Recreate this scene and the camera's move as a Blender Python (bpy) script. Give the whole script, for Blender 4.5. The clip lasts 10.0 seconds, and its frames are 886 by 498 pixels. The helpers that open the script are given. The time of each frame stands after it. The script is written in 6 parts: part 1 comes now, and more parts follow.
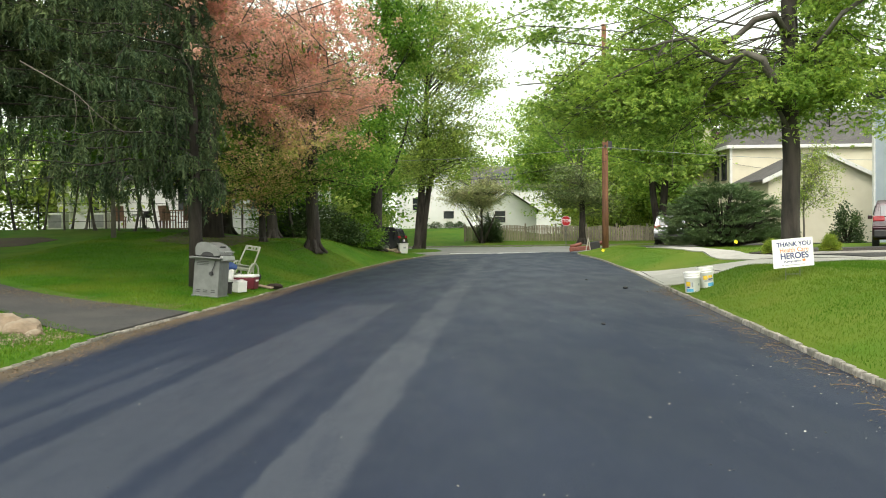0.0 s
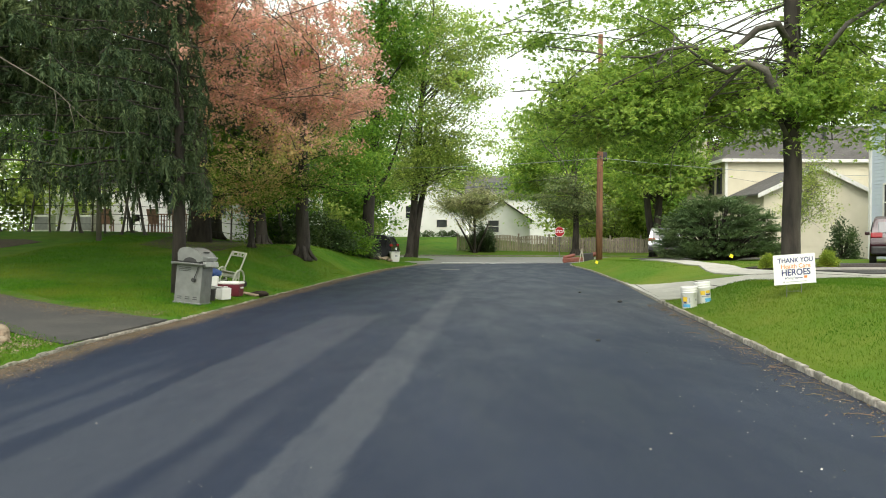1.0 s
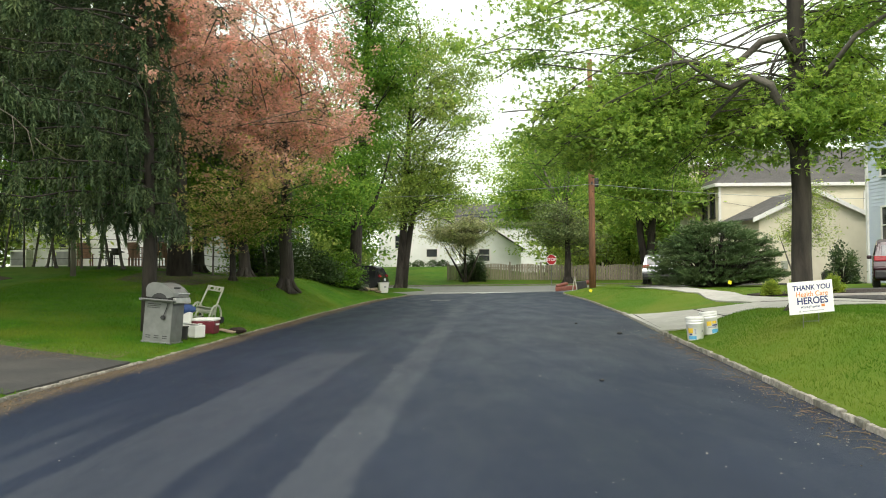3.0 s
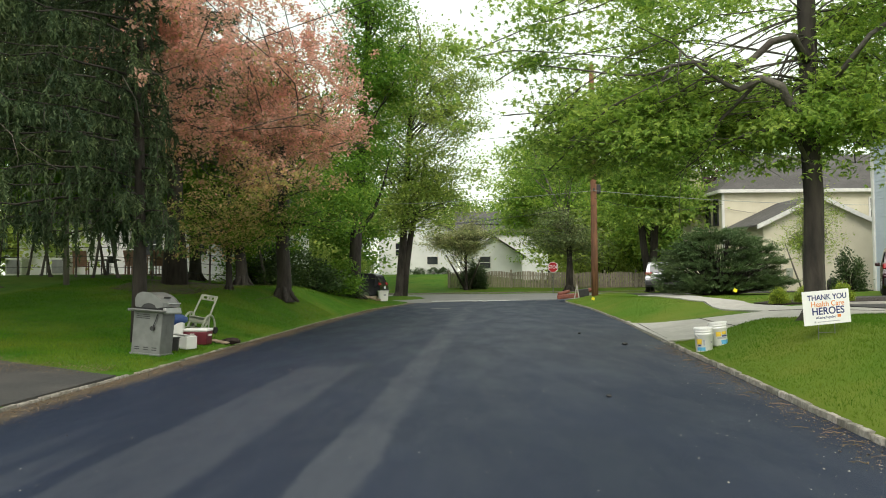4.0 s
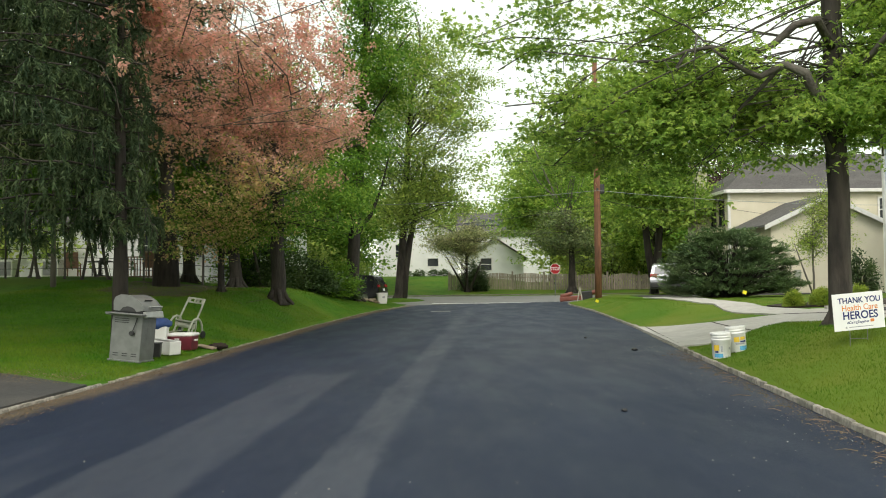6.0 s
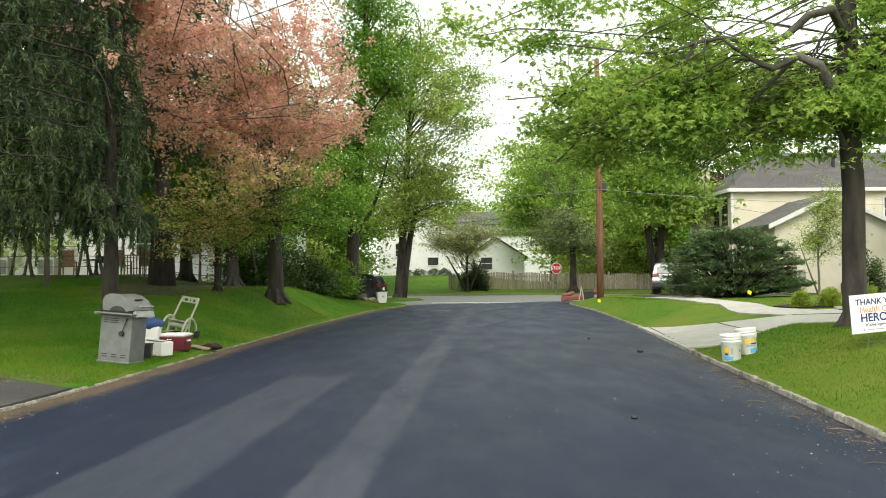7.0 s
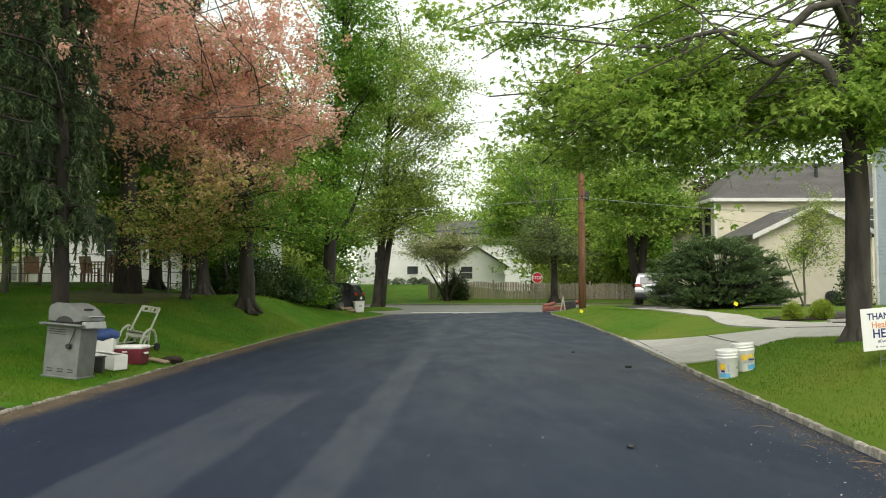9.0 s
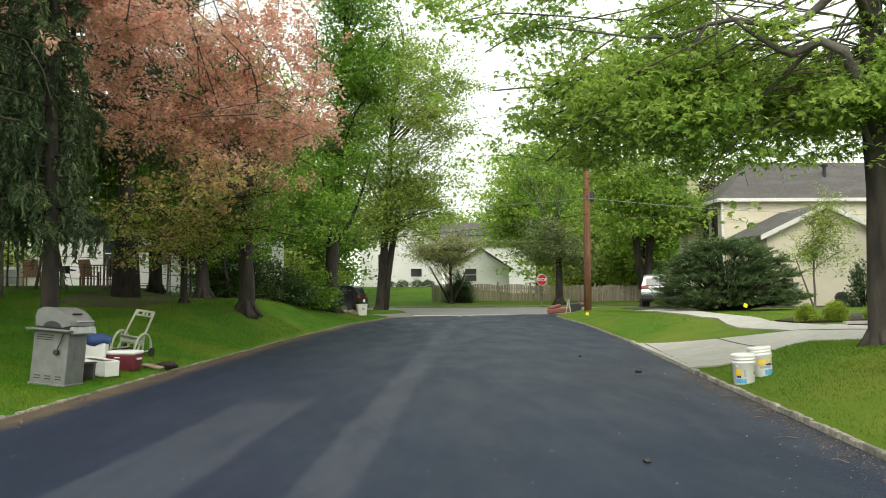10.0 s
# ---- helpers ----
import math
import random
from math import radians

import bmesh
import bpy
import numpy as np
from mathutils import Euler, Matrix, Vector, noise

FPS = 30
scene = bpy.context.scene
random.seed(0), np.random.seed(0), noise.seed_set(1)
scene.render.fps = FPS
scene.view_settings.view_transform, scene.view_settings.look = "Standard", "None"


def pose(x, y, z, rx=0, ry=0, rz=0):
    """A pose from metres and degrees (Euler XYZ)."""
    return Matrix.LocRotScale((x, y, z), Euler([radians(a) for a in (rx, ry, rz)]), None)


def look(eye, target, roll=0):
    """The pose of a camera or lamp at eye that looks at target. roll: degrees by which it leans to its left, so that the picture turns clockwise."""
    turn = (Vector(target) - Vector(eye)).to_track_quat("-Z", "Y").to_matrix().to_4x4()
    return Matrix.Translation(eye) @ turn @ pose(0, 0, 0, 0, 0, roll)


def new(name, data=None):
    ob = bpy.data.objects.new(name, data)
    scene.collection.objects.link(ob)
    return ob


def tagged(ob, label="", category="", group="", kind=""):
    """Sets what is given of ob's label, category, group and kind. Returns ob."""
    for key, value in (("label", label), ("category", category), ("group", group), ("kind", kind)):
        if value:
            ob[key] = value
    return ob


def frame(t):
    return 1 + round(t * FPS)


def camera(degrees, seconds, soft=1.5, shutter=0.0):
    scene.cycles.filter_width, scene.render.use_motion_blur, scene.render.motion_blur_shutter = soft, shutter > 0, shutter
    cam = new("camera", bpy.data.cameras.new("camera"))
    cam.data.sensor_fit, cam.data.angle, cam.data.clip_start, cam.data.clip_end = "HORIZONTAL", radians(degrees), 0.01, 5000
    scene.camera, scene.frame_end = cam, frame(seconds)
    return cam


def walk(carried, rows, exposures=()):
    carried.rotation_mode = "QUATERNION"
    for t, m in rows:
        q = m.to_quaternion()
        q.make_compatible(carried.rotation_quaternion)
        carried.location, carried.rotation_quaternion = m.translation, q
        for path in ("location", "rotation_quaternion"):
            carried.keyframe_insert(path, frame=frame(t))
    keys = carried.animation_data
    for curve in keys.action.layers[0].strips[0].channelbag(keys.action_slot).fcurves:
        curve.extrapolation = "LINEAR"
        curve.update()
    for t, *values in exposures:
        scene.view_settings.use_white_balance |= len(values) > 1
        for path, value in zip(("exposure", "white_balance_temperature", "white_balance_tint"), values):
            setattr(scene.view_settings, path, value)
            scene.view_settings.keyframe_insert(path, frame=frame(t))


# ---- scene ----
cam = camera(57.0, 10.0, soft=1.0)
PATH = [
    (0, (0.116, 0.09, 1.376), (0.103, 2.09, 1.334), -0.7),
    (0.5, (0.169, 0.327, 1.408), (0.159, 2.327, 1.378), 0.1),
    (1, (0.17, 0.6, 1.39), (0.174, 2.599, 1.369), 0.3),
    (1.5, (0.189, 0.87, 1.406), (0.216, 2.87, 1.392), -0.3),
    (2, (0.211, 1.158, 1.414), (0.237, 3.158, 1.408), -0.5),
    (2.5, (0.224, 1.42, 1.404), (0.251, 3.419, 1.433), -0.5),
    (4, (0.288, 2.214, 1.442), (0.312, 4.213, 1.511), -0.6),
    (4.5, (0.297, 2.46, 1.43), (0.327, 4.458, 1.512), -0.8),
    (5, (0.296, 2.703, 1.434), (0.334, 4.701, 1.516), -0.9),
    (5.5, (0.332, 2.944, 1.431), (0.359, 4.943, 1.509), -0.8),
    (7, (0.352, 3.644, 1.433), (0.373, 5.643, 1.505), -0.5),
    (7.5, (0.394, 3.892, 1.447), (0.413, 5.891, 1.523), -0.7),
    (8, (0.433, 4.131, 1.427), (0.458, 6.129, 1.501), -0.7),
    (8.5, (0.42, 4.39, 1.452), (0.482, 6.387, 1.544), -0.1),
    (9, (0.432, 4.617, 1.44), (0.501, 6.613, 1.534), -0.2),
    (9.5, (0.469, 4.873, 1.452), (0.531, 6.87, 1.548), -0.2),
    (10, (0.477, 5.138, 1.44), (0.536, 7.135, 1.54), -0.4),
]
walk(cam, [(t, look(eye, target, roll)) for t, eye, target, roll in PATH],
     exposures=[(0, 0.38), (1, 0.33), (2.5, 0.28), (2.7, 0.26), (3.8, 0.05), (4, -0.07), (4.5, -0.27), (5.5, -0.25), (5.7, -0.18),
                (6.8, 0.34), (7, 0.36), (7.5, 0.30), (8, 0.12), (9, -0.02), (9.5, 0.0), (10, 0.14)])

# ---- light ----
world = bpy.data.worlds.new("world")
scene.world = world
world.use_nodes = True
wn, wl = world.node_tree.nodes, world.node_tree.links
wn.clear()
sky = wn.new("ShaderNodeTexSky")
sky.sky_type = "NISHITA"
sky.sun_disc = False
sky.sun_elevation, sky.sun_rotation = radians(44), radians(158)
sky.dust_density = 4.0
sky_bg = wn.new("ShaderNodeBackground")
wl.new(sky.outputs[0], sky_bg.inputs[0])
sky_bg.inputs[1].default_value = 0.06
cloud = wn.new("ShaderNodeBackground")
cloud.inputs[0].default_value = (0.965, 1.0, 0.85, 1)
cloud.inputs[1].default_value = 1.1
add = wn.new("ShaderNodeAddShader")
wout = wn.new("ShaderNodeOutputWorld")
wl.new(sky_bg.outputs[0], add.inputs[0])
wl.new(cloud.outputs[0], add.inputs[1])
wl.new(add.outputs[0], wout.inputs[0])
sun_data = bpy.data.lights.new("sun", "SUN")
sun_data.energy, sun_data.angle, sun_data.color = 1.5, radians(25), (1.0, 0.96, 0.9)
sun = new("sun", sun_data)
sun.matrix_world = look((0, 0, 60), (24, 58, 0))


# ---- materials ----
def mat(name, c1, c2=None, rough=0.8, scale=4.0, detail=6.0, bump=0.0, bump_scale=None, metal=0.0, c3=None, scale3=0.7, mix3=0.5,
        island=0.0, objrand=0.0, translucent=0.0, stretch=(1, 1, 1), spec=0.5):
    """Two colours mixed by noise, a third by a coarser noise; bump; variation by island or object."""
    m = bpy.data.materials.new(name)
    m.use_nodes = True
    n, l = m.node_tree.nodes, m.node_tree.links
    bsdf = n["Principled BSDF"]
    bsdf.inputs["Roughness"].default_value = rough
    bsdf.inputs["Metallic"].default_value = metal
    bsdf.inputs["Specular IOR Level"].default_value = spec
    geo = n.new("ShaderNodeNewGeometry")
    mp = n.new("ShaderNodeMapping")
    mp.inputs["Scale"].default_value = stretch
    l.new(geo.outputs["Position"], mp.inputs[0])

    def noise_tex(s, d):
        t = n.new("ShaderNodeTexNoise")
        t.inputs["Scale"].default_value, t.inputs["Detail"].default_value = s, d
        l.new(mp.outputs[0], t.inputs["Vector"])
        return t

    def mix(fac, a, b, kind="MIX"):
        x = n.new("ShaderNodeMix")
        x.data_type, x.blend_type = "RGBA", kind
        for s, v in ((x.inputs[0], fac), (x.inputs[6], a), (x.inputs[7], b)):
            if isinstance(v, (int, float)):
                s.default_value = v
            elif isinstance(v, tuple):
                s.default_value = (*v, 1)
            else:
                l.new(v, s)
        return x.outputs[2]

    def ramp(src, lo, hi):
        r = n.new("ShaderNodeMapRange")
        r.inputs[1].default_value, r.inputs[2].default_value = lo, hi
        l.new(src, r.inputs[0])
        return r.outputs[0]

    t = noise_tex(scale, detail)
    col = mix(ramp(t.outputs[0], 0.35, 0.65), c1, c2 or tuple(c * 0.8 for c in c1))
    if c3:
        t3 = noise_tex(scale3, 4.0)
        f = ramp(t3.outputs[0], 0.45, 0.65)
        mm = n.new("ShaderNodeMath")
        mm.operation = "MULTIPLY"
        l.new(f, mm.inputs[0])
        mm.inputs[1].default_value = mix3
        col = mix(mm.outputs[0], col, c3)
    for amount, node, out in ((island, geo, "Random Per Island"), (objrand, None, "Random")):
        if amount:
            src = node or n.new("ShaderNodeObjectInfo")
            hsv = n.new("ShaderNodeHueSaturation")
            r = n.new("ShaderNodeMapRange")
            r.inputs[3].default_value, r.inputs[4].default_value = 1 - amount, 1 + amount
            l.new(src.outputs[out], r.inputs[0])
            l.new(r.outputs[0], hsv.inputs["Value"])
            r2 = n.new("ShaderNodeMapRange")
            r2.inputs[3].default_value, r2.inputs[4].default_value = 0.5 + amount * 0.06, 0.5 - amount * 0.06
            l.new(src.outputs[out], r2.inputs[0])
            l.new(r2.outputs[0], hsv.inputs["Hue"])
            l.new(col, hsv.inputs["Color"])
            col = hsv.outputs[0]
    l.new(col, bsdf.inputs["Base Color"])
    if bump:
        b = n.new("ShaderNodeBump")
        b.inputs["Strength"].default_value = bump
        b.inputs["Distance"].default_value = 0.03
        tb = noise_tex(bump_scale or scale * 3, 8.0)
        l.new(tb.outputs[0], b.inputs["Height"])
        l.new(b.outputs[0], bsdf.inputs["Normal"])
    if translucent:
        tr = n.new("ShaderNodeBsdfTranslucent")
        l.new(col, tr.inputs[0])
        ms = n.new("ShaderNodeMixShader")
        ms.inputs[0].default_value = translucent
        l.new(bsdf.outputs[0], ms.inputs[1])
        l.new(tr.outputs[0], ms.inputs[2])
        l.new(ms.outputs[0], n["Material Output"].inputs[0])
    return m


M_GRASS = mat("lawn", (0.070, 0.165, 0.013), (0.046, 0.12, 0.010), 0.9, 2.2, 8, 0.6, 60, c3=(0.145, 0.19, 0.025), scale3=0.40, mix3=0.45, spec=0.1)
M_BLADER = mat("dry_grass_blades", (0.096, 0.200, 0.017), (0.070, 0.158, 0.013), 0.7, 1.6, 4, c3=(0.185, 0.220, 0.032), scale3=0.55, mix3=0.6, island=0.14, translucent=0.4, spec=0.08)
M_BLADE = mat("grass_blades", (0.088, 0.215, 0.015), (0.060, 0.16, 0.011), 0.7, 1.6, 4, c3=(0.195, 0.225, 0.028), scale3=0.40, mix3=0.62, island=0.25, translucent=0.35, spec=0.08)
M_KERB = mat("granite", (0.40, 0.375, 0.325), (0.22, 0.20, 0.17), 0.9, 18, 6, 0.5, 40, objrand=0.35, c3=(0.17, 0.155, 0.125), scale3=3, mix3=0.5)
M_KERBD = mat("mossy_granite", (0.33, 0.31, 0.25), (0.16, 0.15, 0.11), 0.95, 14, 6, 0.5, 40, objrand=0.35, c3=(0.10, 0.11, 0.05), scale3=2, mix3=0.5)
M_CONC = mat("concrete", (0.50, 0.48, 0.44), (0.42, 0.40, 0.37), 0.9, 5, 8, 0.2, 60, c3=(0.36, 0.34, 0.31), scale3=0.8, mix3=0.5)
M_DRIVE = mat("old_asphalt", (0.060, 0.058, 0.056), (0.038, 0.037, 0.036), 0.9, 25, 8, 0.5, 120, c3=(0.085, 0.078, 0.07), scale3=0.9, mix3=0.6)
M_STREET = mat("worn_street", (0.23, 0.23, 0.225), (0.18, 0.18, 0.18), 0.9, 12, 8, 0.3, 80, c3=(0.28, 0.27, 0.26), scale3=0.4, mix3=0.5)
M_LITTER = mat("leaf_litter", (0.27, 0.20, 0.125), (0.15, 0.11, 0.07), 0.95, 14, 8, 0.8, 60, c3=(0.22, 0.165, 0.10), scale3=3, mix3=0.6, island=0.4)
M_BARK = mat("dark_bark", (0.050, 0.041, 0.034), (0.018, 0.015, 0.013), 0.95, 7, 8, 1.0, 16, stretch=(1, 1, 0.25), c3=(0.078, 0.070, 0.058), scale3=2.2, mix3=0.5)
M_BARKG = mat("grey_bark", (0.17, 0.15, 0.125), (0.085, 0.075, 0.062), 0.95, 7, 8, 1.0, 16, stretch=(1, 1, 0.3), c3=(0.24, 0.22, 0.19), scale3=1.3, mix3=0.5)
M_BARKM = mat("limb_bark", (0.10, 0.088, 0.075), (0.05, 0.044, 0.038), 0.95, 7, 8, 1.0, 16, c3=(0.17, 0.155, 0.135), scale3=1.5, mix3=0.6)
M_MAPLE = mat("maple_leaves", (0.36, 0.51, 0.105), (0.25, 0.40, 0.08), 0.5, 0.9, 4, island=0.4, translucent=0.66, c3=(0.42, 0.54, 0.12), scale3=0.4, mix3=0.6, spec=0.25)
M_LEAFG = mat("green_leaves", (0.20, 0.36, 0.048), (0.14, 0.28, 0.035), 0.6, 0.7, 4, island=0.35, translucent=0.4, c3=(0.19, 0.30, 0.045), scale3=0.3, mix3=0.5, spec=0.2)
M_LEAFY = mat("spring_leaves", (0.36, 0.47, 0.10), (0.28, 0.40, 0.08), 0.6, 0.7, 4, island=0.35, translucent=0.45, c3=(0.44, 0.50, 0.15), scale3=0.3, mix3=0.5, spec=0.2)
M_SALMON = mat("salmon_leaves", (0.80, 0.49, 0.38), (0.70, 0.39, 0.28), 0.6, 0.8, 4, island=0.35, translucent=0.6, c3=(0.78, 0.56, 0.45), scale3=0.5, mix3=0.6)
M_ORANGE = mat("orange_green_leaves", (0.78, 0.52, 0.28), (0.54, 0.52, 0.18), 0.6, 1.3, 4, island=0.35, translucent=0.6, c3=(0.32, 0.42, 0.08), scale3=0.8, mix3=0.7)
M_BLOSSOM = mat("pale_blossom", (0.52, 0.50, 0.29), (0.36, 0.40, 0.17), 0.7, 1.5, 4, island=0.35, translucent=0.35, c3=(0.20, 0.27, 0.07), scale3=0.7, mix3=0.75)
M_PURPLE = mat("purple_leaves", (0.12, 0.06, 0.065), (0.07, 0.035, 0.04), 0.6, 1.5, 4, island=0.3, translucent=0.2)
M_SPRUCE = mat("spruce_needles", (0.088, 0.134, 0.060), (0.050, 0.082, 0.043), 0.8, 1.1, 5, island=0.5, c3=(0.135, 0.175, 0.065), scale3=0.7, mix3=0.6, translucent=0.2, spec=0.2)
M_JUNIPER = mat("juniper_needles", (0.125, 0.205, 0.072), (0.072, 0.125, 0.048), 0.8, 1.5, 5, island=0.35, c3=(0.12, 0.16, 0.06), scale3=0.9, mix3=0.5, translucent=0.12)
M_CEDAR = mat("cedar_sprays", (0.22, 0.29, 0.105), (0.14, 0.20, 0.075), 0.8, 1.3, 5, island=0.35, c3=(0.25, 0.25, 0.12), scale3=0.8, mix3=0.5, translucent=0.3)
M_BOX = mat("boxwood_leaves", (0.34, 0.42, 0.045), (0.22, 0.32, 0.035), 0.55, 5, 4, island=0.35, translucent=0.3)
M_SHRUB = mat("dark_shrub_leaves", (0.06, 0.115, 0.03), (0.04, 0.075, 0.025), 0.5, 2, 4, island=0.4, translucent=0.25, c3=(0.10, 0.16, 0.04), scale3=0.8, mix3=0.5)
M_EARTH = mat("bare_earth", (0.075, 0.055, 0.038), (0.045, 0.033, 0.024), 1.0, 9, 8, 0.8, 50, c3=(0.06, 0.085, 0.02), scale3=1.2, mix3=0.5)
M_MULCH = mat("mulch", (0.05, 0.035, 0.027), (0.025, 0.018, 0.015), 1.0, 30, 8, 0.9, 60)
M_SIDEY = mat("cream_siding", (0.72, 0.67, 0.52), (0.67, 0.62, 0.47), 0.6, 1.5, 5, c3=(0.56, 0.51, 0.37), scale3=0.4, mix3=0.3)
M_SIDEW = mat("white_siding", (0.85, 0.85, 0.84), (0.80, 0.80, 0.79), 0.6, 1.5, 5, c3=(0.66, 0.66, 0.65), scale3=0.4, mix3=0.3)
M_SIDEB = mat("pale_blue_siding", (0.58, 0.64, 0.74), (0.53, 0.59, 0.70), 0.6, 1.5, 5)
M_ROOF = mat("grey_shingles", (0.115, 0.108, 0.105), (0.075, 0.071, 0.069), 0.95, 9, 8, 0.5, 25, c3=(0.15, 0.143, 0.137), scale3=0.8, mix3=0.5, stretch=(1, 1, 4))
M_TRIM = mat("white_trim", (0.78, 0.77, 0.74), (0.70, 0.69, 0.66), 0.5, 3, 5)
M_GLASS = mat("window_glass", (0.02, 0.025, 0.03), (0.03, 0.035, 0.04), 0.08, 1, 2)
M_FENCE = mat("weathered_wood", (0.36, 0.31, 0.25), (0.24, 0.205, 0.165), 0.95, 6, 8, 0.4, 30, stretch=(4, 4, 0.6), objrand=0.25)
M_DECK = mat("brown_wood", (0.22, 0.13, 0.085), (0.14, 0.085, 0.055), 0.85, 5, 6, 0.3, 20, stretch=(1, 1, 4))
M_POLE = mat("pole_wood", (0.26, 0.12, 0.062), (0.15, 0.07, 0.04), 0.9, 5, 8, 0.6, 18, stretch=(3, 3, 0.3), c3=(0.085, 0.05, 0.035), scale3=0.7, mix3=0.7)
M_STEEL = mat("grey_painted_steel", (0.205, 0.212, 0.205), (0.16, 0.168, 0.16), 0.45, 6, 6, 0.08, 30, metal=0.35, c3=(0.15, 0.15, 0.145), scale3=2.5, mix3=0.4)
M_CHROME = mat("brushed_steel", (0.42, 0.42, 0.41), (0.34, 0.34, 0.33), 0.28, 8, 5, metal=0.9)
M_BLACK = mat("black_plastic", (0.018, 0.018, 0.02), (0.03, 0.03, 0.03), 0.5, 8, 4)
M_WHITE = mat("white_plastic", (0.80, 0.80, 0.78), (0.74, 0.74, 0.72), 0.4, 6, 5, c3=(0.72, 0.71, 0.68), scale3=4, mix3=0.4)
M_BLUE = mat("blue_cloth", (0.03, 0.07, 0.22), (0.02, 0.05, 0.16), 0.7, 6, 5)
M_REDC = mat("dark_red_plastic", (0.135, 0.014, 0.026), (0.10, 0.011, 0.020), 0.4, 6, 5)
M_GREYP = mat("pale_green_grey_plastic", (0.42, 0.44, 0.36), (0.36, 0.38, 0.31), 0.5, 6, 5, c3=(0.27, 0.28, 0.22), scale3=5, mix3=0.4)
M_YEL = mat("yellow_print", (0.75, 0.52, 0.05), (0.70, 0.47, 0.04), 0.5, 20, 3)
M_CYAN = mat("blue_print", (0.12, 0.42, 0.68), (0.10, 0.36, 0.60), 0.5, 20, 3)
M_NAVY = mat("navy_print", (0.02, 0.035, 0.16), (0.02, 0.03, 0.13), 0.6, 20, 3)
M_ORNG = mat("orange_print", (0.72, 0.25, 0.06), (0.66, 0.22, 0.05), 0.6, 20, 3)
M_GREYPR = mat("grey_print", (0.40, 0.41, 0.43), (0.36, 0.37, 0.39), 0.6, 20, 3)
M_SIGNW = mat("white_sign_board", (0.83, 0.83, 0.83), (0.79, 0.79, 0.79), 0.45, 3, 4)
M_STOP = mat("stop_red", (0.50, 0.02, 0.025), (0.44, 0.02, 0.022), 0.45, 5, 4)
M_RUST = mat("red_brown_leather", (0.24, 0.075, 0.05), (0.15, 0.045, 0.03), 0.55, 7, 6, 0.3, 20)
M_CARB = mat("black_car_paint", (0.012, 0.012, 0.015), (0.016, 0.016, 0.019), 0.12, 2, 3)
M_CARM = mat("maroon_car_paint", (0.035, 0.008, 0.012), (0.03, 0.007, 0.010), 0.15, 2, 3)
M_CARS = mat("silver_car_paint", (0.36, 0.37, 0.39), (0.32, 0.33, 0.35), 0.2, 2, 3, metal=0.4)
M_TAIL = mat("tail_light", (0.32, 0.012, 0.016), (0.26, 0.010, 0.014), 0.2, 10, 3)
M_TYRE = mat("rubber", (0.02, 0.02, 0.02), (0.03, 0.03, 0.03), 0.85, 20, 4)
M_ROCK = mat("tan_rock", (0.30, 0.225, 0.155), (0.18, 0.135, 0.092), 0.95, 5, 8, 0.8, 14, c3=(0.42, 0.36, 0.27), scale3=3, mix3=0.5)
M_WIRE = mat("cable", (0.30, 0.33, 0.31), (0.26, 0.28, 0.26), 0.6, 4, 3)
M_WIRED = mat("dark_cable", (0.02, 0.02, 0.02), (0.03, 0.03, 0.03), 0.7, 4, 3)
M_DEBRIS = mat("pale_debris", (0.42, 0.40, 0.36), (0.30, 0.27, 0.22), 0.9, 20, 4, island=0.4)
M_FLAG = mat("yellow_flag", (0.85, 0.75, 0.03), (0.80, 0.70, 0.03), 0.5, 8, 3)


def two_lawns(m):
    """East of the road the lawn is drier and yellower."""
    n, l = m.node_tree.nodes, m.node_tree.links
    bsdf = n["Principled BSDF"]
    old = bsdf.inputs["Base Color"].links[0].from_socket
    geo = n.new("ShaderNodeNewGeometry")
    sep = n.new("ShaderNodeSeparateXYZ")
    l.new(geo.outputs["Position"], sep.inputs[0])
    side = n.new("ShaderNodeMapRange")
    side.inputs[1].default_value, side.inputs[2].default_value = 1.0, 3.0
    l.new(sep.outputs[0], side.inputs[0])
    t = n.new("ShaderNodeTexNoise")
    t.inputs["Scale"].default_value, t.inputs["Detail"].default_value = 0.5, 6.0
    l.new(geo.outputs["Position"], t.inputs["Vector"])
    r = n.new("ShaderNodeMapRange")
    r.inputs[1].default_value, r.inputs[2].default_value = 0.38, 0.64
    l.new(t.outputs[0], r.inputs[0])
    dry = n.new("ShaderNodeMix")
    dry.data_type = "RGBA"
    l.new(r.outputs[0], dry.inputs[0])
    dry.inputs[6].default_value, dry.inputs[7].default_value = (0.080, 0.165, 0.015, 1), (0.138, 0.182, 0.026, 1)
    mx = n.new("ShaderNodeMix")
    mx.data_type = "RGBA"
    l.new(side.outputs[0], mx.inputs[0])
    l.new(old, mx.inputs[6])
    l.new(dry.outputs[2], mx.inputs[7])
    l.new(mx.outputs[2], bsdf.inputs["Base Color"])


two_lawns(M_GRASS)


# ---- plan: kerb lines and ground heights ----
def smooth(v):
    v = min(1.0, max(0.0, v))
    return v * v * (3 - 2 * v)


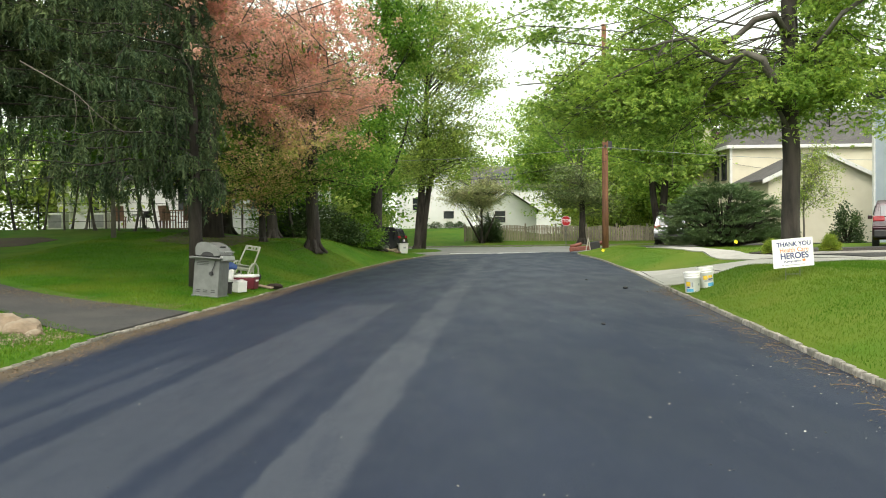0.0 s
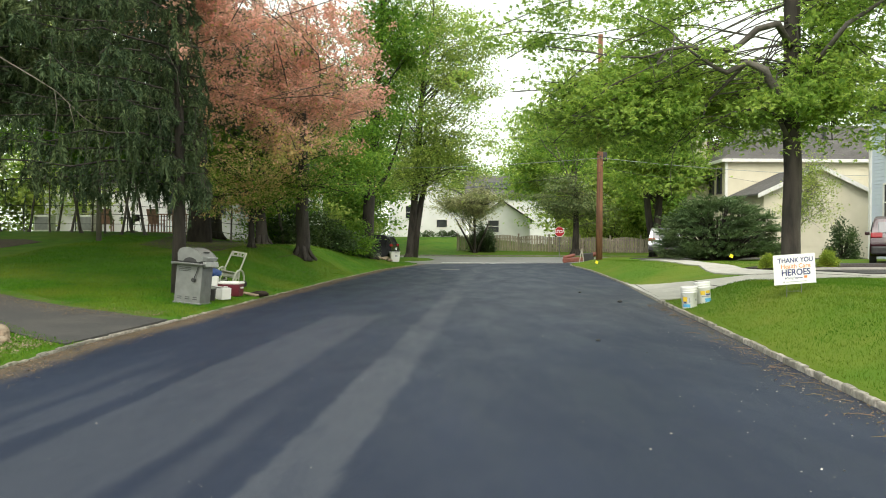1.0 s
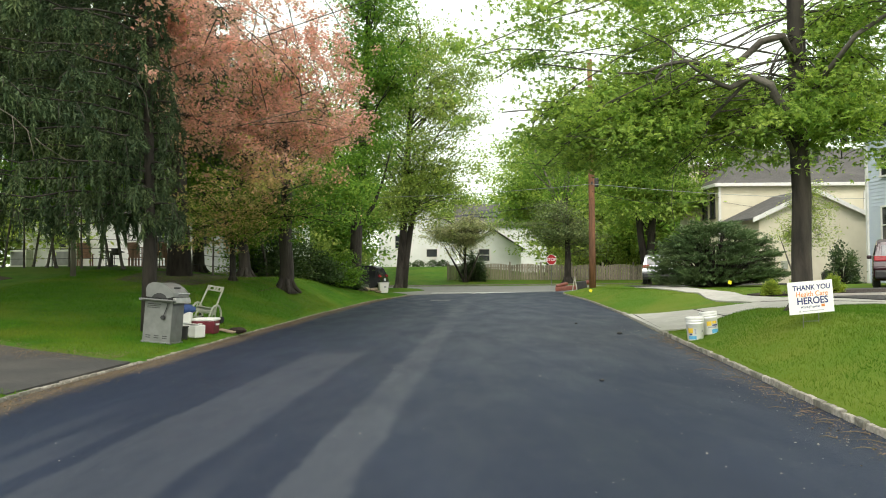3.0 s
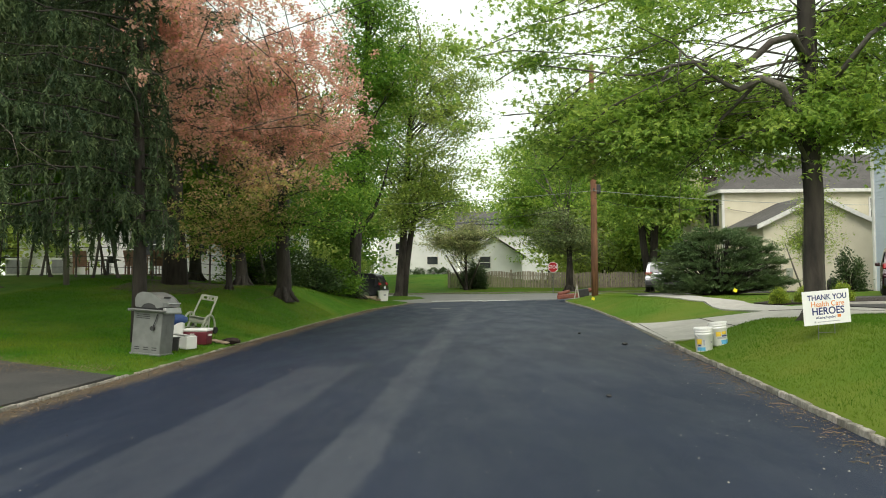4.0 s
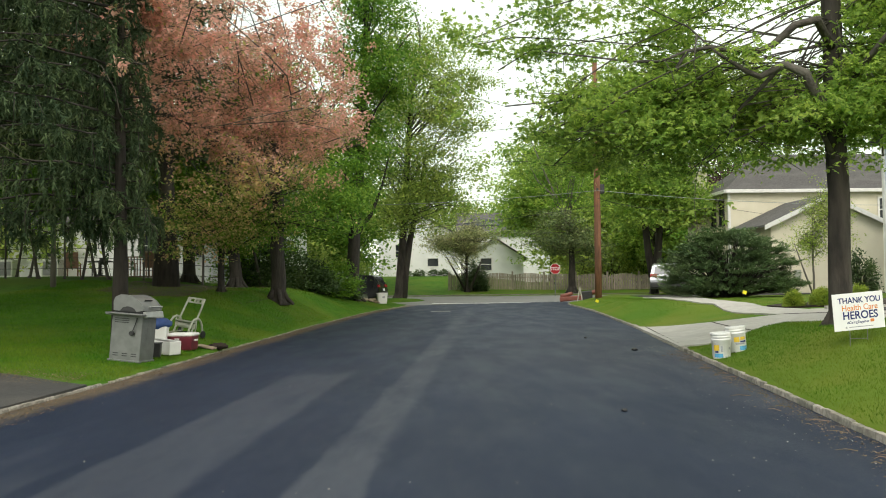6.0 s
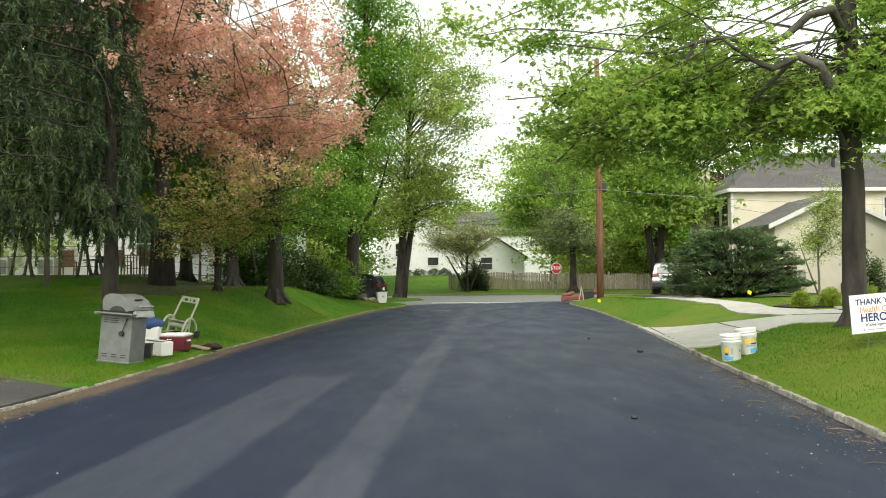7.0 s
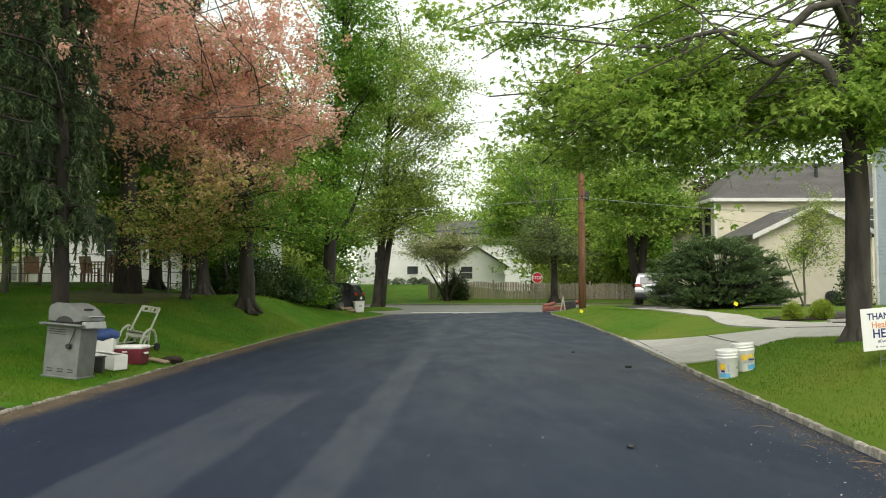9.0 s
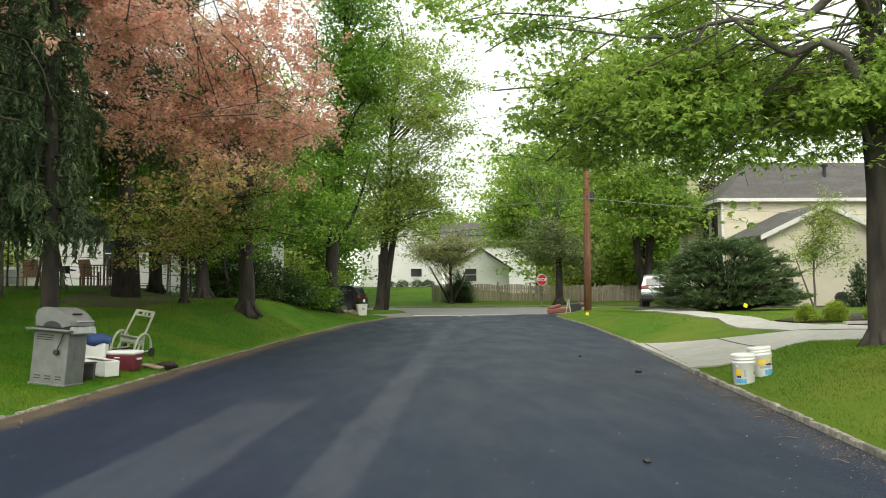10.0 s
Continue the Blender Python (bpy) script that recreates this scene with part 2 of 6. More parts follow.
L_LINE = [(-80, -4.3), (-10, -4.55), (4, -4.70), (9, -4.78), (11.5, -4.85), (13.5, -4.74), (15.3, -4.58), (18.3, -4.45), (21.5, -4.28), (25, -4.06), (30, -3.80), (36, -3.28), (41, -2.90), (45, -2.3), (48, -1.6), (49.5, -1.35), (52, -1.2)]
R_LINE = [(-80, -2.5), (-10, 2.1), (0, 3.1), (7, 3.79), (9.5, 4.06), (14.2, 4.60), (19.4, 5.15), (26.1, 5.97), (34, 6.70), (38, 7.05), (44, 7.3), (47, 7.45), (49, 7.9), (52, 9.2)]


def along(line, y):
    def lin(q):
        if q <= line[0][0]:
            return line[0][1]
        for (a, u), (b, v) in zip(line, line[1:]):
            if q <= b:
                return u + (v - u) * (q - a) / (b - a)
        return line[-1][1]
    return (lin(y - 1.2) + lin(y - 0.6) + 2 * lin(y) + lin(y + 0.6) + lin(y + 1.2)) / 6


def xl(y):
    return along(L_LINE, y)


def xr(y):
    return along(R_LINE, y)


def road_z(x, y):
    """The road falls gently towards its left gutter."""
    w = (x - xl(y)) / max(0.1, xr(y) - xl(y))
    return -0.095 + 0.095 * smooth(w / 0.75)


def street_z(y):
    return 0.02 + 0.14 * smooth((y - 51) / 11)


def gz(x, y):
    """Height of the ground."""
    if y > 51.0:
        base = street_z(y) + (0.0 if y < 62.3 else 0.09 + 0.12 * smooth((y - 62.3) / 6) + 1.15 * smooth((y - 66) / 20) * smooth((14 - x) / 10) + 0.25 * smooth((y - 66) / 20))
        if y < 62.3:
            return base - 0.06
        return base
    s_l, s_r = xl(y) - x, x - xr(y)
    if s_l > 0:
        ramp = smooth((y - 13) / 22) * smooth((s_l + 0.35) / 3.0)
        fall = 1 - 0.72 * smooth((y - 36) / 13) * smooth((13 - s_l) / 8)
        return -0.045 + 0.03 * min(s_l, 8) * smooth((y - 8) / 8) + 1.12 * ramp * fall + 0.42 * smooth((s_l - 4.5) / 6) * smooth((y - 26) / 14) + 0.03 * noise.noise((x * 0.5, y * 0.5, 0)) * min(1, s_l)
    if s_r > 0:
        amp = 0.47 - 0.19 * smooth((y - 33) / 12)
        d = smooth((y - 18.2) / 1.0) * smooth((27.2 - y) / 1.2)
        rise = smooth((s_r + 0.05) / 1.95) * (1 - d) + smooth(s_r / 4.5) * d
        return 0.085 - 0.06 * d * smooth((1.5 - s_r) / 1.5) + amp * rise + 0.10 * math.exp(-((x - 6.6) ** 2 + (y - 15.0) ** 2) / 1.3) + 0.012 * min(s_r, 12) + 0.02 * noise.noise((x * 0.5, y * 0.5, 3)) * min(1, s_r)
    return road_z(x, y) - 0.12


# ---- building helpers ----
def thing(name, m, label, category, group="", kind=""):
    ob = new(name)
    ob.empty_display_size = 0.1
    ob.matrix_world = m if isinstance(m, Matrix) else Matrix.Translation(m)
    return tagged(ob, label, category, group, kind)


def part(name, bm, material, parent, label="", smooth_shade=False):
    me = bpy.data.meshes.new(name)
    bm.to_mesh(me)
    bm.free()
    if smooth_shade:
        for p in me.polygons:
            p.use_smooth = True
    me.materials.append(material)
    ob = new(name, me)
    if parent:
        ob.parent = parent
    if label:
        ob["label"] = label
    return ob


def arr_part(name, verts, faces, material, parent, label="", smooth_shade=False):
    me = bpy.data.meshes.new(name)
    me.from_pydata(verts, [], faces)
    if smooth_shade:
        me.polygons.foreach_set("use_smooth", [True] * len(me.polygons))
    me.materials.append(material)
    me.update()
    ob = new(name, me)
    if parent:
        ob.parent = parent
    if label:
        ob["label"] = label
    return ob


def box(bm, c, s, bev=0.0, rot=(0, 0, 0), taper=1.0):
    """A box of size s about c, its edges rounded by bev; taper narrows the foot."""
    r = bmesh.ops.create_cube(bm, size=1)
    vs = r["verts"]
    for v in vs:
        k = taper if v.co.z < 0 else 1.0
        v.co = Vector((v.co.x * s[0] * k, v.co.y * s[1] * k, v.co.z * s[2]))
    if bev:
        es = list({e for v in vs for e in v.link_edges})
        vs = list({v for f in bmesh.ops.bevel(bm, geom=es, offset=bev, segments=2, affect="EDGES", profile=0.5)["faces"] for v in f.verts} | {v for v in vs if v.is_valid})
    m = pose(*c, *rot)
    for v in vs:
        v.co = m @ v.co
    return bm


def B(c, s, bev=0.0, rot=(0, 0, 0), taper=1.0):
    return box(bmesh.new(), c, s, bev, rot, taper)


def tube_arrays(pts, radii, sides=7):
    pts = [Vector(p) for p in pts]
    vs, fs = [], []
    ref = Vector((0.31, 0.95, 0.07))
    for i, p in enumerate(pts):
        d = (pts[min(i + 1, len(pts) - 1)] - pts[max(i - 1, 0)]).normalized()
        a = d.cross(ref)
        a = a.normalized() if a.length > 0.05 else d.cross(Vector((1, 0, 0))).normalized()
        b = d.cross(a)
        for k in range(sides):
            t = 2 * math.pi * k / sides
            vs.append(tuple(p + (a * math.cos(t) + b * math.sin(t)) * radii[i]))
    for i in range(len(pts) - 1):
        for k in range(sides):
            k2 = (k + 1) % sides
            fs.append((i * sides + k, i * sides + k2, (i + 1) * sides + k2, (i + 1) * sides + k))
    fs.append(tuple(range(sides))[::-1])
    fs.append(tuple(range((len(pts) - 1) * sides, len(pts) * sides)))
    return vs, fs


class Wood:
    """Collects tubes into one mesh."""

    def __init__(self):
        self.v, self.f = [], []

    def tube(self, pts, radii, sides=7):
        vs, fs = tube_arrays(pts, radii, sides)
        o = len(self.v)
        self.v += vs
        self.f += [tuple(i + o for i in f) for f in fs]

    def make(self, name, material, parent, label=""):
        return arr_part(name, self.v, self.f, material, parent, label, True)


def cyl(c, r, h, sides=20, r2=None, rot=(0, 0, 0), bev=0.0):
    bm = bmesh.new()
    bmesh.ops.create_cone(bm, cap_ends=True, segments=sides, radius1=r, radius2=r if r2 is None else r2, depth=h)
    if bev:
        es = [e for e in bm.edges if abs(e.verts[0].co.z - e.verts[1].co.z) < 1e-5]
        bmesh.ops.bevel(bm, geom=es, offset=bev, segments=2, affect="EDGES")
    bmesh.ops.transform(bm, matrix=pose(*c, *rot), verts=bm.verts)
    return bm


def rods(segs, r, sides=6):
    w = Wood()
    for pts in segs:
        w.tube(pts, [r] * len(pts), sides)
    bm = bmesh.new()
    vs = [bm.verts.new(v) for v in w.v]
    for f in w.f:
        bm.faces.new([vs[i] for i in f])
    return bm


LEAF = {
    "maple": ([(0, 0, 0), (0.18, 0.5, 0.03), (0, 1, -0.08), (-0.18, 0.5, 0.03), (0, 0.04, 0), (0.38, 0.16, 0.05), (0.58, 0.62, -0.04), (0.15, 0.42, 0.03), (-0.15, 0.42, 0.03), (-0.58, 0.62, -0.04), (-0.38, 0.16, 0.05)],
              [(0, 1, 2, 3), (4, 5, 6, 7), (4, 8, 9, 10)]),
    "oval": ([(0, 0, 0), (0.3, 0.5, 0.06), (0, 1, 0), (-0.3, 0.5, 0.06)], [(0, 1, 2), (0, 2, 3)]),
    "blade": ([(-0.5, 0, 0), (0.5, 0, 0), (0, 1, 0)], [(0, 1, 2)]),
    "needle": ([(-0.5, 0, 0), (0.5, 0, 0), (0.16, 1, 0), (-0.16, 1, 0)], [(0, 1, 2, 3)]),
}


def scatter(name, kind, pos, size, material, parent, rng, droop=0.35, width=1.0, heads=None, label=""):
    """Leaves of one kind at the places pos, turned at random (or along heads), in one mesh."""
    tv, tf = LEAF[kind]
    tv = np.array(tv) * (width, 1, 1)
    n = len(pos)
    if heads is None:
        ang = rng.uniform(0, 2 * np.pi, n)
        pitch = rng.normal(-droop, 0.45, n)
        y = np.stack([np.cos(ang) * np.cos(pitch), np.sin(ang) * np.cos(pitch), np.sin(pitch)], 1)
    else:
        y = heads / np.maximum(1e-6, np.linalg.norm(heads, axis=1, keepdims=True))
    up = rng.normal(0, 0.45, (n, 3)) + (0, 0, 1)
    x = np.cross(y, up)
    x /= np.maximum(1e-6, np.linalg.norm(x, axis=1, keepdims=True))
    z = np.cross(x, y)
    s = size * rng.uniform(0.65, 1.25, n)
    v = pos[:, None, :] + s[:, None, None] * (tv[None, :, 0:1] * x[:, None, :] + tv[None, :, 1:2] * y[:, None, :] + tv[None, :, 2:3] * z[:, None, :])
    k = len(tv)
    me = bpy.data.meshes.new(name)
    sizes = [len(f) for f in tf]
    flat = np.concatenate([np.array(f) for f in tf])
    loops = (flat[None, :] + (np.arange(n) * k)[:, None]).ravel()
    me.vertices.add(n * k)
    me.vertices.foreach_set("co", v.ravel().astype(np.float32))
    me.loops.add(len(loops))
    me.loops.foreach_set("vertex_index", loops.astype(np.int32))
    tot = np.tile(sizes, n)
    me.polygons.add(len(tot))
    me.polygons.foreach_set("loop_start", np.concatenate([[0], np.cumsum(tot)[:-1]]).astype(np.int32))
    me.polygons.foreach_set("loop_total", tot.astype(np.int32))
    me.update(calc_edges=True)
    me.validate()
    me.materials.append(material)
    ob = new(name, me)
    if parent:
        ob.parent = parent
    if label:
        ob["label"] = label
    return ob


def bent(a, b, rng, bow=0.12, n=6, lift=0.0):
    a, b = np.array(a, float), np.array(b, float)
    d = np.linalg.norm(b - a)
    off = rng.normal(0, bow * d, 3)
    off[2] = abs(off[2]) * 0.5 + lift * d
    out = []
    for i in range(n):
        t = i / (n - 1)
        out.append(a + (b - a) * t + off * 4 * t * (1 - t) * 0.5 + rng.normal(0, 0.012 * d, 3) * (0 < i < n - 1))
    return out


def tree(base, label, trunk_r, trunk_top, crown, leaf, leaf_size, n_leaf, material, bark=None, n_limb=14, seed=1, spread=0.45, sub=6,
         lean=(0, 0), extra_limbs=(), name="tree", group="", from_frac=0.35, second=None, flat=0.6, trunk_taper=0.45, forks=(), clump=34, limb_bark=None, rise=(0.45, 1.1), limb_k=1.0, twig_r=0.012, bow=0.10, tight=1.9):
    """A tapered trunk, limbs that reach into the crown's ellipsoids [(centre, radii, weight)], and leaves in clumps along the twigs."""
    rng = np.random.default_rng(seed)
    t = thing(name, base, label, "tree", group)
    bx = np.array(base, float)
    trunk = Wood()
    n = 9
    pts, rad = [], []
    for i in range(n):
        f = i / (n - 1)
        pts.append((lean[0] * f + (rng.normal(0, 0.008) * trunk_top * 0.25 if 0 < i < n - 1 else 0), lean[1] * f + (rng.normal(0, 0.015) * trunk_top * 0.25 if 0 < i else 0), -0.12 + f * (trunk_top + 0.12)))
        rad.append(trunk_r * (1 - (1 - trunk_taper) * f))
    pts.insert(1, tuple(np.array(pts[0]) * 0.93 + np.array(pts[1]) * 0.07 + (0, 0, 0.08)))
    pts.insert(2, tuple(np.array(pts[0]) * 0.75 + np.array(pts[2]) * 0.25))
    rad.insert(1, trunk_r * 1.28)
    rad.insert(2, trunk_r * 1.06)
    rad[0] = trunk_r * 1.65
    trunk.tube(pts, rad, 14)
    for k in range(6):
        a = k * 1.05 + rng.uniform(-0.3, 0.3)
        d = np.array([math.cos(a), math.sin(a), 0])
        trunk.tube([d * trunk_r * 0.55 + (0, 0, trunk_r * 1.6), d * trunk_r * 1.25 + (0, 0, trunk_r * 0.35), d * trunk_r * 2.1 + (0, 0, -0.1)], [trunk_r * 0.38, trunk_r * 0.34, trunk_r * 0.2], 6)
    for fk in forks:
        trunk.tube([np.array(p) - bx for p in fk[0]], fk[1], 10)
    trunk.make("trunk", bark or M_BARK, t)
    limbs = Wood()
    tips = []
    w = np.array([c[2] for c in crown], float)
    w /= w.sum()
    for i in range(n_limb):
        c, r, _ = crown[rng.choice(len(crown), p=w)]
        c = np.array(c, float) - bx
        d = rng.normal(0, 1, 3)
        d /= np.linalg.norm(d)
        end = c + d * np.array(r) * rng.uniform(0.45, 0.92)
        fr = from_frac + (1 - from_frac) * rng.uniform(0, 1)
        st = np.array([lean[0] * fr, lean[1] * fr, trunk_top * fr])
        want = min(trunk_top, max(from_frac * trunk_top * (1 + 0.11 * ((i * 7) % 5)), end[2] - rng.uniform(*rise) * np.linalg.norm(end[:2] - st[:2]) - 0.2))
        st = np.array([lean[0], lean[1], trunk_top]) * (want / trunk_top)
        lim = bent(st, end, rng, bow, 7, 0.06)
        r0 = trunk_r * rng.uniform(0.22, 0.38) * limb_k
        limbs.tube(lim, np.linspace(r0, 0.012, 7), 5)
        for k in range(sub):
            q = lim[rng.integers(2, 7)]
            d2 = rng.normal(0, 1, 3) * np.array(r) * spread
            d2[2] *= 0.7
            e2 = q + d2
            rel = (e2 - c) / np.array(r)
            ln = np.linalg.norm(rel)
            if ln > 1.25:
                e2 = c + rel / ln * np.array(r) * rng.uniform(0.8, 1.3)
            tw = bent(q, e2, rng, 0.10, 5, 0.04)
            limbs.tube(tw, np.linspace(max(twig_r, r0 * 0.3 * limb_k), 0.004, 5), 3)
            tips += [tw[m] * (1 - u) + tw[m + 1] * u for m in (1, 2, 3) for u in (0.0, 0.5)] + [tw[4]] * 3
    for pl, r0 in extra_limbs:
        pl = [np.array(p, float) - bx for p in pl]
        limbs.tube(pl, np.linspace(r0, max(0.006, r0 * 0.12), len(pl)), 8)
        for k in range(7):
            u = rng.uniform(0.45, 1.0) * (len(pl) - 1)
            m = min(int(u), len(pl) - 2)
            q = pl[m] + (pl[m + 1] - pl[m]) * (u - m)
            tw = bent(q, q + rng.normal(0, 1, 3) * (0.65, 0.65, 0.35) - (0, 0, 0.15), rng, 0.10, 5, 0.04)
            limbs.tube(tw, np.linspace(max(0.006, r0 * 0.15), 0.004, 5), 4)
            tips += [tw[m] for m in (2, 3)] + [tw[4]] * 2
    limbs.make("branch_frame", limb_bark or bark or M_BARK, t)
    tips = np.array(tips)
    n_cl = max(80, n_leaf // clump)
    sg = leaf_size * tight
    mids = tips[rng.integers(0, len(tips), n_cl)] + rng.normal(0, leaf_size * 1.2, (n_cl, 3))
    grow = rng.uniform(0.6, 1.5, n_cl)
    idx = rng.integers(0, n_cl, n_leaf)
    pos = mids[idx] + rng.normal(0, 1, (n_leaf, 3)) * np.array((sg, sg, sg * flat)) * grow[idx][:, None]
    if second:
        cut = rng.uniform(0, 1, n_leaf) < second[1](pos + bx)
        scatter("inner_leaves", leaf, pos[cut], leaf_size, second[0], t, rng)
        pos = pos[~cut]
    scatter("crown", leaf, pos, leaf_size, material, t, rng)
    return t


def drape(name, left, right, material, parent=None, lift=0.02, cols=6, thick=0.08):
    """A paved strip between two edge lines, laid over the ground with an edge of its own."""
    vs, fs = [], []
    n = len(left)
    for a, b in zip(left, right):
        for k in range(cols + 1):
            f = k / cols
            x, y = a[0] + (b[0] - a[0]) * f, a[1] + (b[1] - a[1]) * f
            vs.append((x, y, gz(x, y) + lift))
    c = cols + 1
    for i in range(n - 1):
        for k in range(cols):
            fs.append((i * c + k, i * c + k + 1, (i + 1) * c + k + 1, (i + 1) * c + k))
    rim = [k for k in range(c)] + [i * c + cols for i in range(1, n)] + [(n - 1) * c + k for k in range(cols - 1, -1, -1)] + [i * c for i in range(n - 2, 0, -1)]
    o = len(vs)
    vs += [(vs[i][0], vs[i][1], vs[i][2] - thick) for i in rim]
    for i in range(len(rim)):
        j = (i + 1) % len(rim)
        fs.append((rim[i], o + i, o + j, rim[j]))
    return arr_part(name, vs, fs, material, parent, smooth_shade=False)


def dense(pts, step=0.6):
    out = []
    for (a, b), (c, d) in zip(pts, pts[1:]):
        n = max(1, int(math.hypot(c - a, d - b) / step))
        out += [(a + (c - a) * i / n, b + (d - b) * i / n) for i in range(n)]
    return out + [pts[-1]]


# ---- road, ground, kerbs ----
def road_material():
    m = bpy.data.materials.new("sealed_asphalt")
    m.use_nodes = True
    n, l = m.node_tree.nodes, m.node_tree.links
    bsdf = n["Principled BSDF"]
    bsdf.inputs["Specular IOR Level"].default_value = 0.24
    uv = n.new("ShaderNodeUVMap")
    uv.uv_map = "lane"
    sep = n.new("ShaderNodeSeparateXYZ")
    l.new(uv.outputs[0], sep.inputs[0])
    geo = n.new("ShaderNodeNewGeometry")

    def tex(scale, detail, sx=1.0, sy=1.0, rough=0.6):
        mp = n.new("ShaderNodeMapping")
        mp.inputs["Scale"].default_value = (sx, sy, 1)
        l.new(geo.outputs["Position"], mp.inputs[0])
        t = n.new("ShaderNodeTexNoise")
        t.inputs["Scale"].default_value, t.inputs["Detail"].default_value, t.inputs["Roughness"].default_value = scale, detail, rough
        l.new(mp.outputs[0], t.inputs["Vector"])
        return t.outputs[0]

    def math_node(op, a, b):
        x = n.new("ShaderNodeMath")
        x.operation = op
        for s, v in ((x.inputs[0], a), (x.inputs[1], b)):
            if isinstance(v, (int, float)):
                s.default_value = v
            else:
                l.new(v, s)
        return x.outputs[0]

    def rng_node(src, a, b, lo=0.0, hi=1.0):
        r = n.new("ShaderNodeMapRange")
        r.interpolation_type = "SMOOTHSTEP"
        for k, v in zip((1, 2, 3, 4), (a, b, lo, hi)):
            r.inputs[k].default_value = v
        l.new(src, r.inputs[0])
        return r.outputs[0]

    wob = math_node("MULTIPLY", math_node("SUBTRACT", tex(1.1, 5, 1, 0.35), 0.5), 0.055)
    u = math_node("ADD", sep.outputs[0], wob)
    pos = n.new("ShaderNodeSeparateXYZ")
    l.new(geo.outputs["Position"], pos.inputs[0])
    y = pos.outputs[1]
    # the sealer's lanes run slightly aslant of the road
    v0 = math_node("SUBTRACT", pos.outputs[0], math_node("MULTIPLY", math_node("SUBTRACT", y, 4.4), 0.071))
    wave = math_node("ADD", math_node("MULTIPLY", math_node("SUBTRACT", tex(2.2, 6, 1, 0.30, 0.65), 0.5), 0.26),
                     math_node("MULTIPLY", math_node("SUBTRACT", tex(9.0, 6, 1, 0.35, 0.7), 0.5), 0.13))
    v = math_node("ADD", v0, wave)
    far = math_node("MULTIPLY", math_node("SUBTRACT", tex(1.3, 5), 0.5), 2.4)
    yy = math_node("ADD", y, far)
    total = None
    for lo, hi, sl, sr, y0, y1, y2, y3, amt in ((-1.02, -0.50, 0.035, 0.05, -40, -30, 10.2, 11.2, 0.80), (-0.98, -0.50, 0.05, 0.06, 10.0, 11.0, 19, 30, 0.62), (-0.95, -0.42, 0.15, 0.15, 19, 28, 36, 48, 0.5),
                                                (-2.82, -1.80, 0.05, 0.06, -40, -30, 15.6, 17.2, 0.58), (-1.60, -1.38, 0.08, 0.06, -40, -30, 6.2, 9.5, 0.42),
                                                (-3.45, -3.08, 0.05, 0.05, -40, -30, 8.6, 11.0, 0.42), (-3.85, -3.62, 0.08, 0.08, -40, -30, 9.0, 12.0, 0.30), (-2.4, -1.7, 0.2, 0.2, 18, 23, 28, 38, 0.22)):
        band = math_node("MULTIPLY", rng_node(v, lo - sl, lo + sl), rng_node(v, hi - sr, hi + sr, 1.0, 0.0))
        band = math_node("MULTIPLY", band, math_node("MULTIPLY", rng_node(yy, y0, y1), rng_node(yy, y2, y3, 1.0, 0.0)))
        band = math_node("MULTIPLY", band, amt)
        total = band if total is None else math_node("MAXIMUM", total, band)
    blot = rng_node(tex(2.6, 9, 1.0, 0.16, 0.75), 0.33, 0.52)
    total = math_node("MULTIPLY", total, math_node("ADD", math_node("MULTIPLY", blot, 0.5), 0.5))

    def mix(fac, a, b):
        x = n.new("ShaderNodeMix")
        x.data_type = "RGBA"
        for s, v in ((x.inputs[0], fac), (x.inputs[6], a), (x.inputs[7], b)):
            if isinstance(v, tuple):
                s.default_value = (*v, 1)
            elif isinstance(v, (int, float)):
                s.default_value = v
            else:
                l.new(v, s)
        return x.outputs[2]

    grain = tex(90, 4)
    col = mix(rng_node(grain, 0.35, 0.7), (0.0100, 0.0165, 0.036), (0.019, 0.028, 0.056))
    col = mix(math_node("MULTIPLY", rng_node(tex(0.7, 6, 1, 0.3), 0.42, 0.66), 0.5), col, (0.024, 0.034, 0.063))
    col = mix(total, col, mix(rng_node(tex(60, 4), 0.3, 0.7), (0.048, 0.055, 0.074), (0.068, 0.077, 0.098)))
    edge = math_node("MULTIPLY", rng_node(u, 0.022, 0.066, 1.0, 0.0), rng_node(tex(4, 9, 1, 0.5, 0.7), 0.26, 0.52))
    col = mix(edge, col, (0.105, 0.082, 0.058))
    l.new(col, bsdf.inputs["Base Color"])
    l.new(rng_node(tex(1.5, 6, 1, 0.3), 0.3, 0.7, 0.50, 0.64), bsdf.inputs["Roughness"])
    b = n.new("ShaderNodeBump")
    b.inputs["Strength"].default_value, b.inputs["Distance"].default_value = 0.45, 0.012
    l.new(tex(140, 5), b.inputs["Height"])
    l.new(b.outputs[0], bsdf.inputs["Normal"])
    return m


